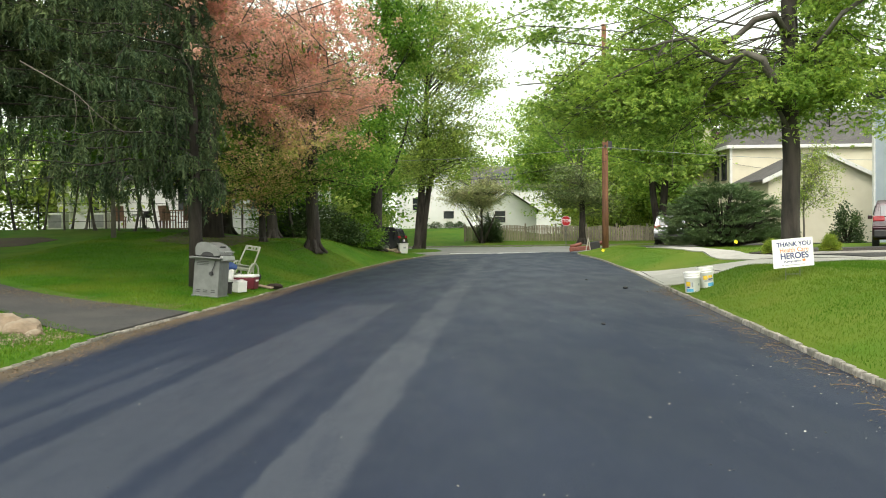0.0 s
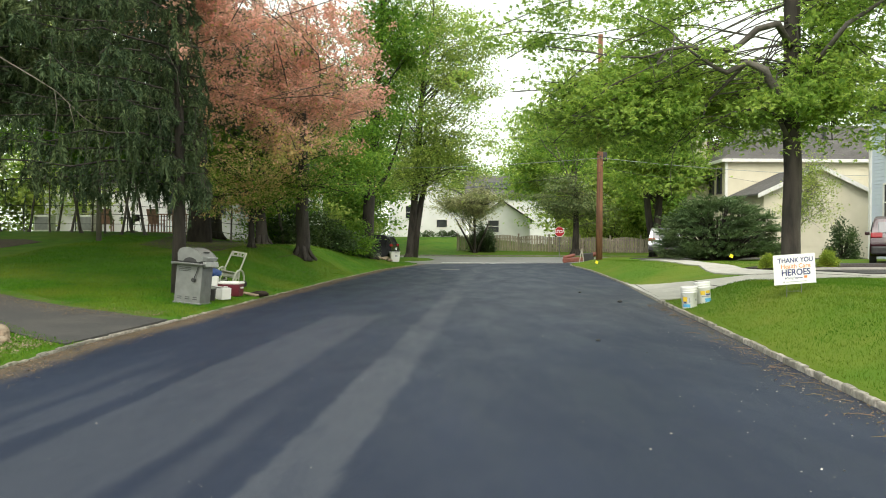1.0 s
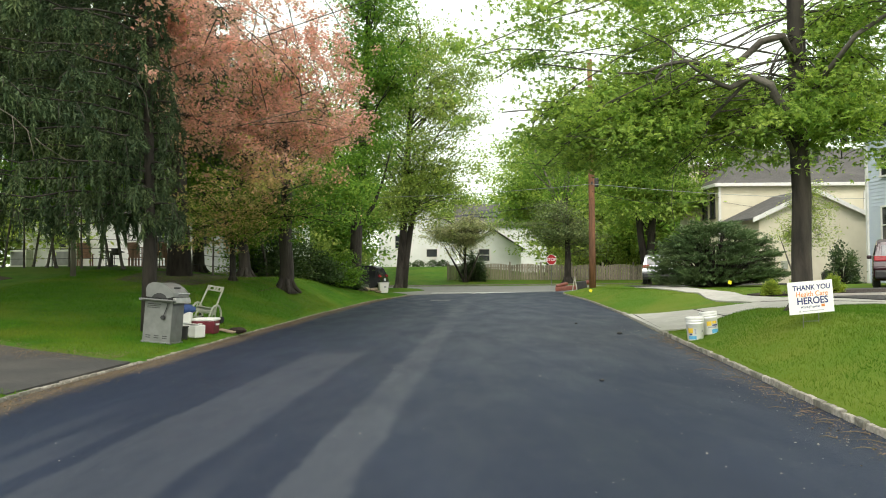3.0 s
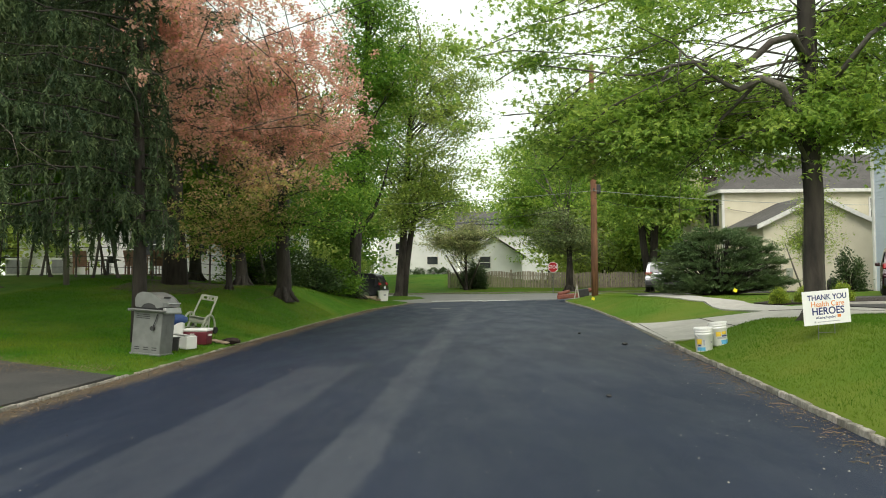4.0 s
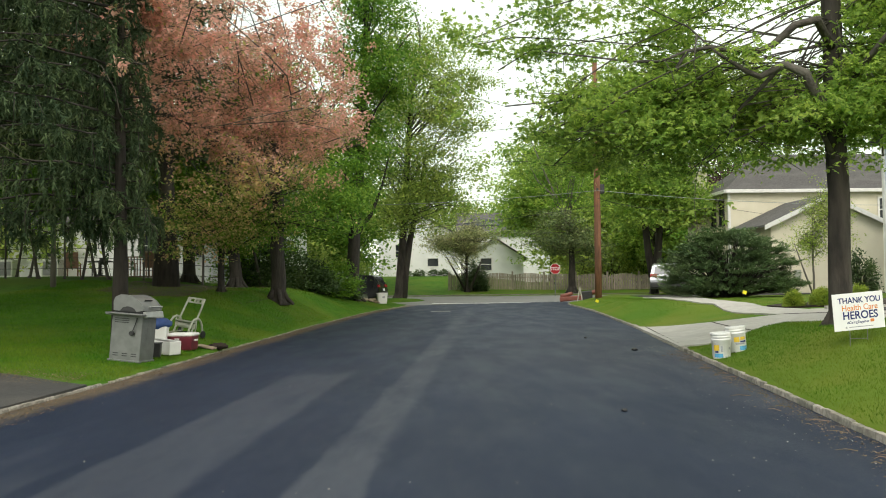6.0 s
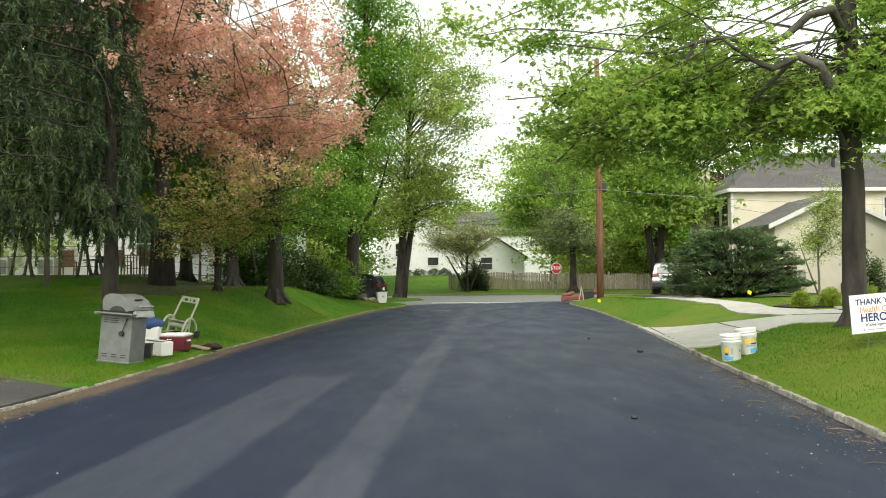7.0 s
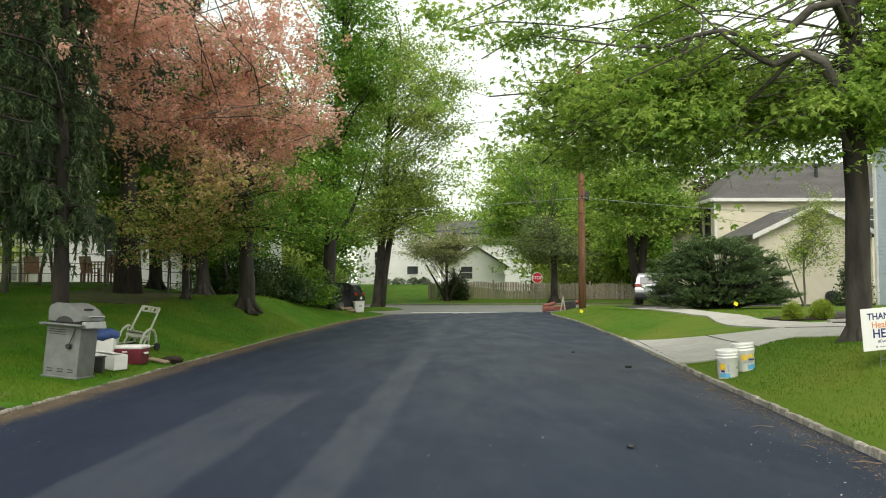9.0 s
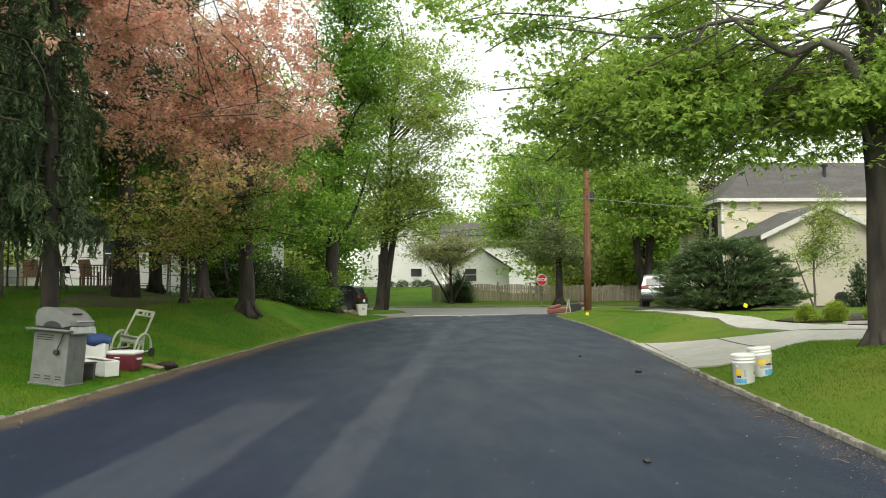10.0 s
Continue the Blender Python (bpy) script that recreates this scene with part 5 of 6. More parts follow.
# scraps on the road
for x, y, r in ((2.36, 11.93, 0.035), (4.24, 19.15, 0.06), (3.9, 22.5, 0.04)):
    bm = bmesh.new()
    bmesh.ops.create_icosphere(bm, subdivisions=2, radius=r)
    for v in bm.verts:
        v.co *= 1 + 0.3 * noise.noise(v.co * 40)
        v.co.z *= 0.6
    ob = part("tar_clod", bm, M_BLACK, None)
    ob.location = (x, y, road_z(x, y) + r * 0.4)
    tagged(ob, "small black tar clod on the asphalt", "clod", "clods on the road")
# one lighter road patch, then two white paper scraps, all thin flat boxes
for x, y, w in ((0.6, 40.5, 0.9), (3.3, 50.4, 0.35), (2.7, 50.2, 0.25)):
    tagged(part("paint_scrap", B((x, y, road_z(x, y) + 0.022), (w, 0.5 if w > 0.5 else 0.3, 0.008), 0.002), M_STREET if w > 0.5 else M_TRIM, None), "flat pale rectangle on the asphalt", "paving scrap", kind="structure")


# ---- the curb-side pile ----
def grill():
    g = gz(-5.32, 17.95)
    t = thing("gas_grill", pose(-5.16, 18.05, g - 0.015, -1.5, 4.5, -12), "weathered grey steel gas grill seen from its back", "grill")
    cab = part("cabinet", B((0, 0, 0.42), (0.60, 0.46, 0.80), 0.012), M_STEEL, t)
    part("base_plate", B((0, 0, 0.02), (0.64, 0.50, 0.035), 0.008), M_STEEL, t)
    for x in (-0.18, 0.0, 0.18):
        for z in (0.11, 0.15):
            part("vent_slot", B((x, -0.231, z), (0.10, 0.006, 0.016), 0.002), M_BLACK, cab)
    for z in (0.70, 0.735, 0.77):
        part("vent_slot", B((-0.10, -0.231, z), (0.28, 0.006, 0.012), 0.002), M_BLACK, cab)
    part("side_recess", B((0.301, 0.0, 0.52), (0.006, 0.10, 0.22), 0.002), M_STEEL, cab)
    bm = bmesh.new()
    box(bm, (0, 0, 0.845), (0.70, 0.56, 0.05), 0.015)
    box(bm, (-0.02, -0.27, 0.835), (0.76, 0.06, 0.03), 0.01)
    part("shelf", bm, M_STEEL, t)
    part("side_shelf", B((0.02, -0.32, 0.862), (0.72, 0.16, 0.025), 0.008), M_STEEL, t, "folded metal side shelf")
    part("firebox", B((0, 0, 0.90), (0.56, 0.42, 0.08), 0.015), M_BLACK, t)
    # arched lid, its closed end towards the street's near end, its front lower
    prof = [(-0.27, 0.90), (-0.285, 1.06), (-0.25, 1.14), (-0.16, 1.185), (-0.04, 1.19), (0.08, 1.16), (0.19, 1.10), (0.28, 1.01), (0.31, 0.93)]

    def lid_solid(pts, y0, y1):
        bm = bmesh.new()
        a = [bm.verts.new((x, y0, z)) for x, z in pts]
        b = [bm.verts.new((x, y1, z)) for x, z in pts]
        bm.faces.new(a)
        bm.faces.new(b[::-1])
        for i in range(len(pts)):
            j = (i + 1) % len(pts)
            bm.faces.new((a[i], b[i], b[j], a[j]))
        bmesh.ops.recalc_face_normals(bm, faces=bm.faces)
        return bm
    lid = part("lid", lid_solid(prof, -0.22, 0.34), M_STEEL, t)
    arch = [(0.17, 0.90), (0.13, 0.955), (0.06, 0.985), (-0.02, 0.99), (-0.10, 0.965), (-0.16, 0.90)]
    for y in (-0.235, 0.345):
        part("end_plate", lid_solid([(x * 1.03, z + 0.008) for x, z in prof] + arch, y - 0.012, y + 0.012), M_STEEL, lid)
    # the gap's inner shade is a flat black plate set in the arch
    part("end_opening", lid_solid(arch, -0.243, -0.230), M_BLACK, lid, "black plate painted as the shade in the lid's arched gap")
    part("badge", B((0.20, 0.06, 1.10), (0.012, 0.24, 0.05), 0.004, (0, 42, 0)), M_BLACK, lid)
    part("handle", rods([[(0.36, -0.16, 1.0), (0.36, 0.28, 1.0)]], 0.016, 8), M_CHROME, lid)
    part("control_panel", B((0.34, 0.05, 0.86), (0.06, 0.58, 0.12), 0.012, (0, -18, 0)), M_CHROME, t, "bright brushed control panel")
    part("hose", rods([[(0.20, -0.24, 0.80), (0.19, -0.26, 0.70), (0.16, -0.27, 0.60), (0.14, -0.26, 0.55)]], 0.010), M_BLACK, t)
    part("regulator", cyl((0.13, -0.265, 0.52), 0.045, 0.05, 14, rot=(90, 0, 0), bev=0.008), M_BLACK, t)


grill()


def cooler():
    g = gz(-4.75, 20.05)
    t = thing("cooler", pose(-4.90, 20.25, g, 0, 0, -8), "dark red picnic cooler with a white lid", "cooler")
    part("body", B((0, 0, 0.16), (0.56, 0.34, 0.30), 0.025, taper=0.92), M_REDC, t)
    lid = part("lid", B((0, 0, 0.335), (0.58, 0.36, 0.06), 0.022), M_WHITE, t, "white moulded lid")
    part("lid_panel", B((0, 0, 0.368), (0.46, 0.25, 0.01), 0.004), M_WHITE, lid)
    for x in (-0.285, 0.285):
        part("handle", B((x, 0, 0.22), (0.025, 0.16, 0.04), 0.008), M_WHITE, t)
    part("latch", B((-0.05, -0.175, 0.25), (0.10, 0.012, 0.02), 0.003), M_WHITE, t)


cooler()


def hose_reel_cart():
    """A garden hose cart without its hose: leaning handle frame, two arched reel cheeks, a drum and small wheels."""
    g = gz(-5.3, 22.2)
    t = thing("hose_reel_cart", pose(-5.40, 21.95, g - 0.02, 0, 8, -18), "empty pale grey-green plastic hose reel cart", "hose reel")
    for s in (-1, 1):
        part("handle_post", rods([[(s * 0.23, -0.10, 0.10), (s * 0.225, 0.10, 0.45), (s * 0.21, 0.34, 0.88)]], 0.022, 8), M_GREYP, t)
        arc = [(s * 0.27, 0.02 - 0.27 * math.cos(a), 0.10 + 0.36 * math.sin(a)) for a in [math.pi * k / 10 for k in range(11)]]
        part("reel_cheek", rods([arc], 0.026, 8), M_GREYP, t)
        part("cheek_spoke", rods([[(s * 0.27, 0.02, 0.10), (s * 0.27, 0.02, 0.45)], [(s * 0.27, -0.25, 0.10), (s * 0.27, 0.29, 0.10)]], 0.016, 6), M_GREYP, t)
        part("foot", B((s * 0.27, -0.26, 0.055), (0.05, 0.07, 0.13), 0.012), M_GREYP, t)
        part("wheel", cyl((s * 0.31, 0.27, 0.085), 0.085, 0.05, 18, rot=(0, 90, 0), bev=0.01), M_BLACK, t, "small black plastic wheel")
    panel = bmesh.new()
    for z, h in ((0.875, 0.045), (0.785, 0.035)):
        box(panel, (0, 0.34 - (0.88 - z) * 0.56, z), (0.45, 0.035, h), 0.014, (-29, 0, 0))
    for x in (-0.17, -0.02, 0.06, 0.17):
        box(panel, (x, 0.312, 0.83), (0.05, 0.03, 0.07), 0.006, (-29, 0, 0))
    part("handle_panel", panel, M_GREYP, t)
    part("drum", cyl((0, 0.02, 0.27), 0.055, 0.52, 16, rot=(0, 90, 0), bev=0.006), M_GREYP, t)
    part("tray", B((0, 0.0, 0.36), (0.50, 0.12, 0.03), 0.01, (-25, 0, 0)), M_GREYP, t)
    part("axle", rods([[(-0.30, 0.27, 0.085), (0.30, 0.27, 0.085)]], 0.012, 6), M_BLACK, t)


hose_reel_cart()


def curb_junk():
    x, y = -4.98, 19.30
    t = thing("storage_box", pose(x, y, gz(x, y), 0, 0, 62), "long white carton lying in the grass", "box")
    part("carton", B((0, 0, 0.14), (0.30, 0.62, 0.26), 0.012, (4, 0, 0)), M_WHITE, t)
    part("printed_band", B((0.152, 0, 0.12), (0.006, 0.56, 0.03), 0.001, (4, 0, 0)), M_GREYPR, t)
    part("flap", B((0, -0.02, 0.285), (0.31, 0.50, 0.012), 0.003, (4, 7, 0)), M_WHITE, t)
    x, y = -5.36, 20.1
    t = thing("laundry_basket", pose(x, y, gz(x, y), 0, 0, 10), "white plastic basket heaped with blue cloth", "basket")
    part("basket", B((0, 0, 0.21), (0.40, 0.34, 0.42), 0.03, taper=0.85), M_WHITE, t)
    bm = bmesh.new()
    bmesh.ops.create_icosphere(bm, subdivisions=3, radius=1)
    for v in bm.verts:
        k = 1 + 0.22 * noise.noise(v.co * 2.3) + 0.08 * noise.noise(v.co * 6)
        v.co = Vector((v.co.x * 0.27 * k, v.co.y * 0.22 * k, 0.47 + v.co.z * 0.13 * k))
    part("cloth", bm, M_BLUE, t, "crumpled dark blue cloth", True)
    x, y = -4.98, 18.75
    t = thing("storage_bin", pose(x, y, gz(x, y), 0, 0, 12), "small black plastic bin beside the grill", "bin")
    part("tub", B((0, 0, 0.13), (0.26, 0.26, 0.26), 0.02, taper=0.88), M_BLACK, t)
    part("rim", B((0, 0, 0.262), (0.29, 0.29, 0.02), 0.006), M_BLACK, t)
    x, y = -4.55, 20.75
    t = thing("broken_board", pose(x, y, gz(x, y), 0, 0, -20), "splintered tan board lying on the grass", "board")
    part("board", B((0, 0, 0.05), (0.42, 0.16, 0.03), 0.006, (6, 9, 0)), M_ROCK, t)
    t = thing("rag", pose(-4.35, 21.0, gz(-4.35, 21.0), 0, 0, 0), "crumpled dark brown rag in the grass", "rag")
    bm = bmesh.new()
    bmesh.ops.create_icosphere(bm, subdivisions=3, radius=1)
    for v in bm.verts:
        k = 1 + 0.4 * noise.noise(v.co * 2.9)
        v.co = Vector((v.co.x * 0.2 * k, v.co.y * 0.12 * k, 0.06 + v.co.z * 0.07 * k))
    part("cloth", bm, M_MULCH, t, smooth_shade=True)


curb_junk()


def rock(m, s, seed, label):
    bm = bmesh.new()
    bmesh.ops.create_icosphere(bm, subdivisions=3, radius=1)
    for v in bm.verts:
        o = Vector((seed * 3.1, 0, 0))
        k = 1 + 0.35 * noise.noise(v.co * 1.1 + o) + 0.10 * noise.noise(v.co * 4 + o)
        q = v.co * k
        q.z = max(q.z, -0.3)
        v.co = Vector((round(q.x * 5) / 5 * 0.35 + q.x * 0.65, q.y, round(q.z * 4) / 4 * 0.4 + q.z * 0.6)) * s
        v.co.z *= 0.6
    ob = part("rock", bm, M_ROCK, None)
    ob.matrix_world = m
    tagged(ob, label, "rock", "rocks by the old driveway")


for k, (x, y, s) in enumerate([(-6.15, 12.05, 0.27), (-6.62, 12.25, 0.34), (-6.35, 12.5, 0.20), (-7.2, 12.6, 0.30), (-5.85, 11.75, 0.12)]):
    rock(pose(x, y, gz(x, y) + s * 0.12, 0, 0, k * 67), s, k + 1, "rough tan boulder half sunk beside the driveway")
gravel = np.random.default_rng(31)
gp = []
while len(gp) < 2600:
    x, y = gravel.normal(-6.0, 0.7), gravel.normal(11.4, 0.55)
    if x < xl(y) - 0.3 and y < 12.0 + (-5 - x) * 0.8:
        gp.append((x, y, gz(x, y) + 0.01))
tagged(scatter("gravel", "oval", np.array(gp), 0.035, M_ROCK, None, gravel, droop=0.0), "pale gravel and dead stems around the boulders", "gravel", kind="stuff")


# ---- street furniture ----
def pole():
    x, y = 8.95, 46.0
    t = thing("utility_pole", pose(x, y, gz(x, y), 0, 0, 0), "reddish-brown weathered wooden utility pole", "utility pole")
    w = Wood()
    w.tube([(0, 0, -0.2), (0.01, 0, 3), (0.02, 0, 7), (0.0, 0, 12.5)], [0.185, 0.175, 0.16, 0.13], 16)
    w.make("shaft", M_POLE, t)
    part("cable_clamp", B((0, -0.18, 5.7), (0.10, 0.06, 0.14), 0.01), M_BLACK, t)
    part("junction_box", B((0.26, 0.10, 5.75), (0.30, 0.28, 0.5), 0.04), M_BLACK, t)
    part("bracket", B((0.1, 0.05, 5.75), (0.25, 0.06, 0.06), 0.01), M_BLACK, t)
    return t


pole()


def cable(name, a, b, sag, r, m, label):
    a, b = Vector(a), Vector(b)
    w = Wood()
    pts = []
    for i in range(25):
        f = i / 24
        p = a.lerp(b, f)
        pts.append((p.x, p.y, p.z - sag * 4 * f * (1 - f)))
    w.tube(pts, [r] * 25, 5)
    tagged(w.make(name, m, None), label, "cable")


cable("cable", (8.95, 45.8, 6.0), (-22, 60, 7.6), 0.8, 0.014, M_WIRE, "pale overhead service cable strung from the pole")
cable("cable", (8.95, 45.8, 6.0), (38, 48, 5.6), 0.6, 0.014, M_WIRE, "pale overhead cable strung towards the houses")
cable("cable", (8.95, 45.8, 5.2), (-22, 66, 5.4), 0.9, 0.012, M_WIRED, "thin dark overhead cable across the street")
cable("cable", (8.95, 45.8, 5.6), (17.5, 50, 5.6), 0.5, 0.012, M_WIRED, "thin dark service cable to the cream house")
cable("cable", (17.5, 49.9, 5.3), (30, 49.6, 4.9), 0.5, 0.010, M_WIRED, "thin dark cable along the cream house")
cable("cable", (-14.0, 24.0, 4.75), (8.0, 16.5, 9.5), 0.15, 0.010, M_WIRED, "thin dark overhead wire crossing the road")


def stop_sign():
    x, y = 8.85, 60.6
    g = gz(x, y) + 0.03
    t = thing("stop_sign", pose(x, y, g, 0, 0, 8), "red octagonal stop sign on a thin post", "stop sign")
    part("post", B((0, 0.03, 1.1), (0.06, 0.04, 2.3), 0.004), M_STEEL, t)
    face = part("plate", cyl((0, 0, 1.95), 0.40, 0.012, 8, rot=(90, 22.5, 0)), M_SIGNW, t, "white-edged octagonal plate")
    part("red_field", cyl((0, -0.010, 1.95), 0.365, 0.010, 8, rot=(90, 22.5, 0)), M_STOP, face)
    c = bpy.data.curves.new("lettering", "FONT")
    c.body, c.size, c.align_x, c.align_y, c.extrude, c.offset = "STOP", 0.31, "CENTER", "CENTER", 0.001, 0.004
    tmp = bpy.data.objects.new("lettering", c)
    scene.collection.objects.link(tmp)
    bpy.context.view_layer.update()
    me = bpy.data.meshes.new_from_object(tmp.evaluated_get(bpy.context.evaluated_depsgraph_get()))
    bpy.data.objects.remove(tmp)
    me.transform(pose(0, -0.018, 1.95, 90, 0, 0))
    me.materials.clear()
    me.materials.append(M_SIGNW)
    o = new("lettering", me)
    o.parent = face


stop_sign()


def broken_sofa():
    x, y = 7.95, 48.6
    t = thing("broken_sofa", pose(x, y, gz(x, y), 0, 0, -12), "broken red-brown sofa dumped at the kerb", "sofa")
    part("seat_base", B((0, 0, 0.20), (1.25, 0.6, 0.26), 0.05, (0, -5, 0)), M_RUST, t)
    part("cushion", B((-0.25, -0.02, 0.40), (0.72, 0.5, 0.2), 0.08, (0, -14, 0)), M_RUST, t)
    part("back_panel", B((0.85, 0.05, 0.36), (0.62, 0.5, 0.5), 0.04, (0, -6, 0)), M_BLACK, t, "black torn lining")
    part("arm_roll", cyl((1.15, -0.02, 0.52), 0.13, 0.55, 14, rot=(0, 78, 0), bev=0.03), M_RUST, t)
    for dx, a in ((0.42, 10), (0.56, -8)):
        part("frame_slat", B((dx, -0.36, 0.42), (0.06, 0.04, 0.85), 0.006, (0, a, 0)), M_DEBRIS, t, "pale bare wooden slat")


broken_sofa()
for x, y, lab in ((7.62, 40.0, "yellow utility marker flag in the lawn"), (11.5, 32.6, "yellow utility marker flag near the juniper")):
    t = thing("marker_flag", pose(x, y, gz(x, y), 0, 0, 10), lab, "marker flag")
    part("wire", rods([[(0, 0, -0.05), (0, 0, 0.30)]], 0.004, 4), M_STEEL, t)
    part("flag", B((0.06, 0, 0.22), (0.15, 0.008, 0.13), 0.002, (0, 25, 0)), M_FLAG, t)


def car(m, label, paint):
    """A parked SUV, its tail towards -y."""
    t = thing("car", m, label, "car")
    prof = [(-2.25, 0.45), (-2.32, 0.75), (-2.25, 1.0), (-2.0, 1.55), (-1.75, 1.66), (0.1, 1.68), (0.9, 1.12), (2.05, 0.98), (2.25, 0.75), (2.2, 0.42), (1.9, 0.3), (-1.9, 0.3)]
    bm = bmesh.new()
    ra = []
    for x, k in ((-0.90, 0.0), (-0.80, 0.06), (0.80, 0.06), (0.90, 0.0)):
        ra.append([bm.verts.new((x * (0.86 if z > 1.3 else 1.0), y, z + (k if z > 1.5 else 0) * 0.4)) for y, z in prof])
    for a, b in zip(ra, ra[1:]):
        for i in range(len(prof)):
            j = (i + 1) % len(prof)
            bm.faces.new((a[i], a[j], b[j], b[i]))
    bm.faces.new(ra[0])
    bm.faces.new(ra[-1][::-1])
    bmesh.ops.recalc_face_normals(bm, faces=bm.faces)
    bmesh.ops.bevel(bm, geom=list(bm.edges), offset=0.03, segments=2, affect="EDGES")
    body = part("body", bm, paint, t, smooth_shade=False)
    part("rear_window", B((0, -2.14, 1.30), (1.30, 0.03, 0.42), 0.01, (-24, 0, 0)), M_GLASS, body)
    for s in (-1, 1):
        part("tail_light", B((s * 0.70, -2.235, 1.03), (0.36, 0.10, 0.18), 0.03, (-14, 0, 0)), M_TAIL, body)
        part("side_window", B((s * 0.845, -0.75, 1.34), (0.03, 1.6, 0.34), 0.01, (0, s * -12, 0)), M_GLASS, body)
        part("mirror", B((s * 1.0, 0.55, 1.12), (0.16, 0.12, 0.14), 0.03), paint, body)
    part("bumper", B((0, -2.28, 0.52), (1.72, 0.16, 0.28), 0.05), M_BLACK, body)
    part("plate", B((0, -2.345, 0.80), (0.32, 0.012, 0.16), 0.003), M_SIGNW, body)
    part("windscreen", B((0, 0.55, 1.42), (1.38, 0.03, 0.74), 0.01, (54, 0, 0)), M_GLASS, body)
    for sx in (-1, 1):
        for y in (-1.4, 1.4):
            w = part("wheel", cyl((sx * 0.80, y, 0.34), 0.34, 0.22, 22, rot=(0, 90, 0), bev=0.04), M_TYRE, t)
            part("rim", cyl((sx * 0.912, y, 0.34), 0.21, 0.02, 14, rot=(0, 90, 0), bev=0.006), M_CHROME, w)
    return t


car(pose(-5.0, 53.4, gz(-5.0, 53.4) + 0.06, 0, 0, 76), "black parked hatchback beyond the big trees", M_CARB)
car(pose(13.5, 48.8, gz(12.0, 46.5) + 0.05, 0, 0, -19), "silver and red-tailed SUV parked behind the juniper", M_CARS)
car(pose(16.65, 30.0, gz(15.5, 28.5) - 0.05, 0, 0, -28), "dark maroon SUV parked on the pad", M_CARM)
x, y = -2.55, 48.2
t = thing("waste_bin", pose(x, y, gz(x, y), 0, 0, 14), "white square plastic bin standing at the kerb", "bin")
part("tub", B((0, 0, 0.30), (0.55, 0.45, 0.58), 0.03, taper=0.85), M_WHITE, t)
part("rim", B((0, 0, 0.58), (0.60, 0.50, 0.04), 0.012), M_WHITE, t)
part("printed_mark", B((0.05, -0.222, 0.36), (0.14, 0.01, 0.10), 0.002), M_GREYPR, t)
for k, (dx, dy, s) in enumerate([(-0.55, 0.1, 0.26), (-0.95, -0.1, 0.22), (-0.25, -0.7, 0.16)]):
    rock(pose(x + dx, y + dy, gz(x + dx, y + dy) + 0.05, 0, 0, 40 * k), s, 8 + k, "grey weathered stone near the kerb's end")


# ---- houses ----
def siding(name, p, q, z0, z1, m, parent, course=0.13, slope=None):
    """A wall of lapped boards from p to q (x, y), its foot at z0 and its top at z1 (or under a gable's slope)."""
    p, q = Vector((*p, 0)), Vector((*q, 0))
    d = q - p
    nrm = Vector((d.y, -d.x, 0)).normalized()
    vs, fs = [], []
    n = int((z1 - z0) / course)
    for i in range(n):
        a, b = z0 + i * course, z0 + (i + 1) * course
        f0, f1 = (0.0, 1.0) if slope is None else slope(b)
        if f1 <= f0:
            continue
        o = len(vs)
        g0, g1 = (0.0, 1.0) if slope is None else slope(a)
        for f, g in ((f0, g0), (f1, g1)):
            for off, z, k in ((0.025, a, g), (0.006, b, f)):
                w = p + d * k + nrm * off
                vs.append((w.x, w.y, z))
        for g in (g0, g1):
            w = p + d * g + nrm * 0.006
            vs.append((w.x, w.y, a))
        fs += [(o, o + 2, o + 3, o + 1), (o, o + 4, o + 5, o + 2)]
    o = len(vs)
    th = -nrm * 0.15
    f0, f1 = 0.0, 1.0
    if slope is None:
        for f in (0, 1):
            for k in (0.0, 1.0):
                for z in (z0, z1):
                    w = p + d * f + th * k
                    vs.append((w.x, w.y, z))
        fs += [(o, o + 4, o + 5, o + 1), (o + 2, o + 3, o + 7, o + 6), (o + 1, o + 5, o + 7, o + 3), (o, o + 1, o + 3, o + 2), (o + 4, o + 6, o + 7, o + 5)]
    bm = bmesh.new()
    bv = [bm.verts.new(v) for v in vs]
    for f in fs:
        bm.faces.new([bv[i] for i in f])
    bmesh.ops.remove_doubles(bm, verts=bm.verts, dist=0.0005)
    return part(name, bm, m, parent)


def window(parent, c, w, h, facing, m_frame=None, bars=True):
    """A framed sash; facing: degrees about z, 0 looks towards -y."""
    mf = m_frame or M_TRIM
    base = pose(*c, 0, 0, facing)

    def bx(*boxes):
        bm = bmesh.new()
        for cc, ss in boxes:
            box(bm, cc, ss)
        bmesh.ops.transform(bm, matrix=base, verts=bm.verts)
        return bm
    fr = part("window", bx(((0, -0.05, h / 2 + 0.04), (w + 0.16, 0.08, 0.09)), ((-w / 2 - 0.04, -0.05, 0), (0.09, 0.08, h)), ((w / 2 + 0.04, -0.05, 0), (0.09, 0.08, h))), mf, parent)
    part("sill", bx(((0, -0.07, -h / 2 - 0.04), (w + 0.2, 0.12, 0.08))), mf, fr)
    part("pane", bx(((0, -0.035, 0), (w, 0.02, h))), M_GLASS, fr)
    if bars:
        part("meeting_rail", bx(((0, -0.055, 0), (w, 0.04, 0.05))), mf, fr)


def slab_roof(pts, thick, m, parent, name="roof"):
    vs = [tuple(p) for p in pts] + [(p[0], p[1], p[2] - thick) for p in pts]
    n = len(pts)
    fs = [tuple(range(n)), tuple(range(2 * n - 1, n - 1, -1))] + [(i, n + i, n + (i + 1) % n, (i + 1) % n) for i in range(n)]
    return arr_part(name, vs, fs, m, parent)


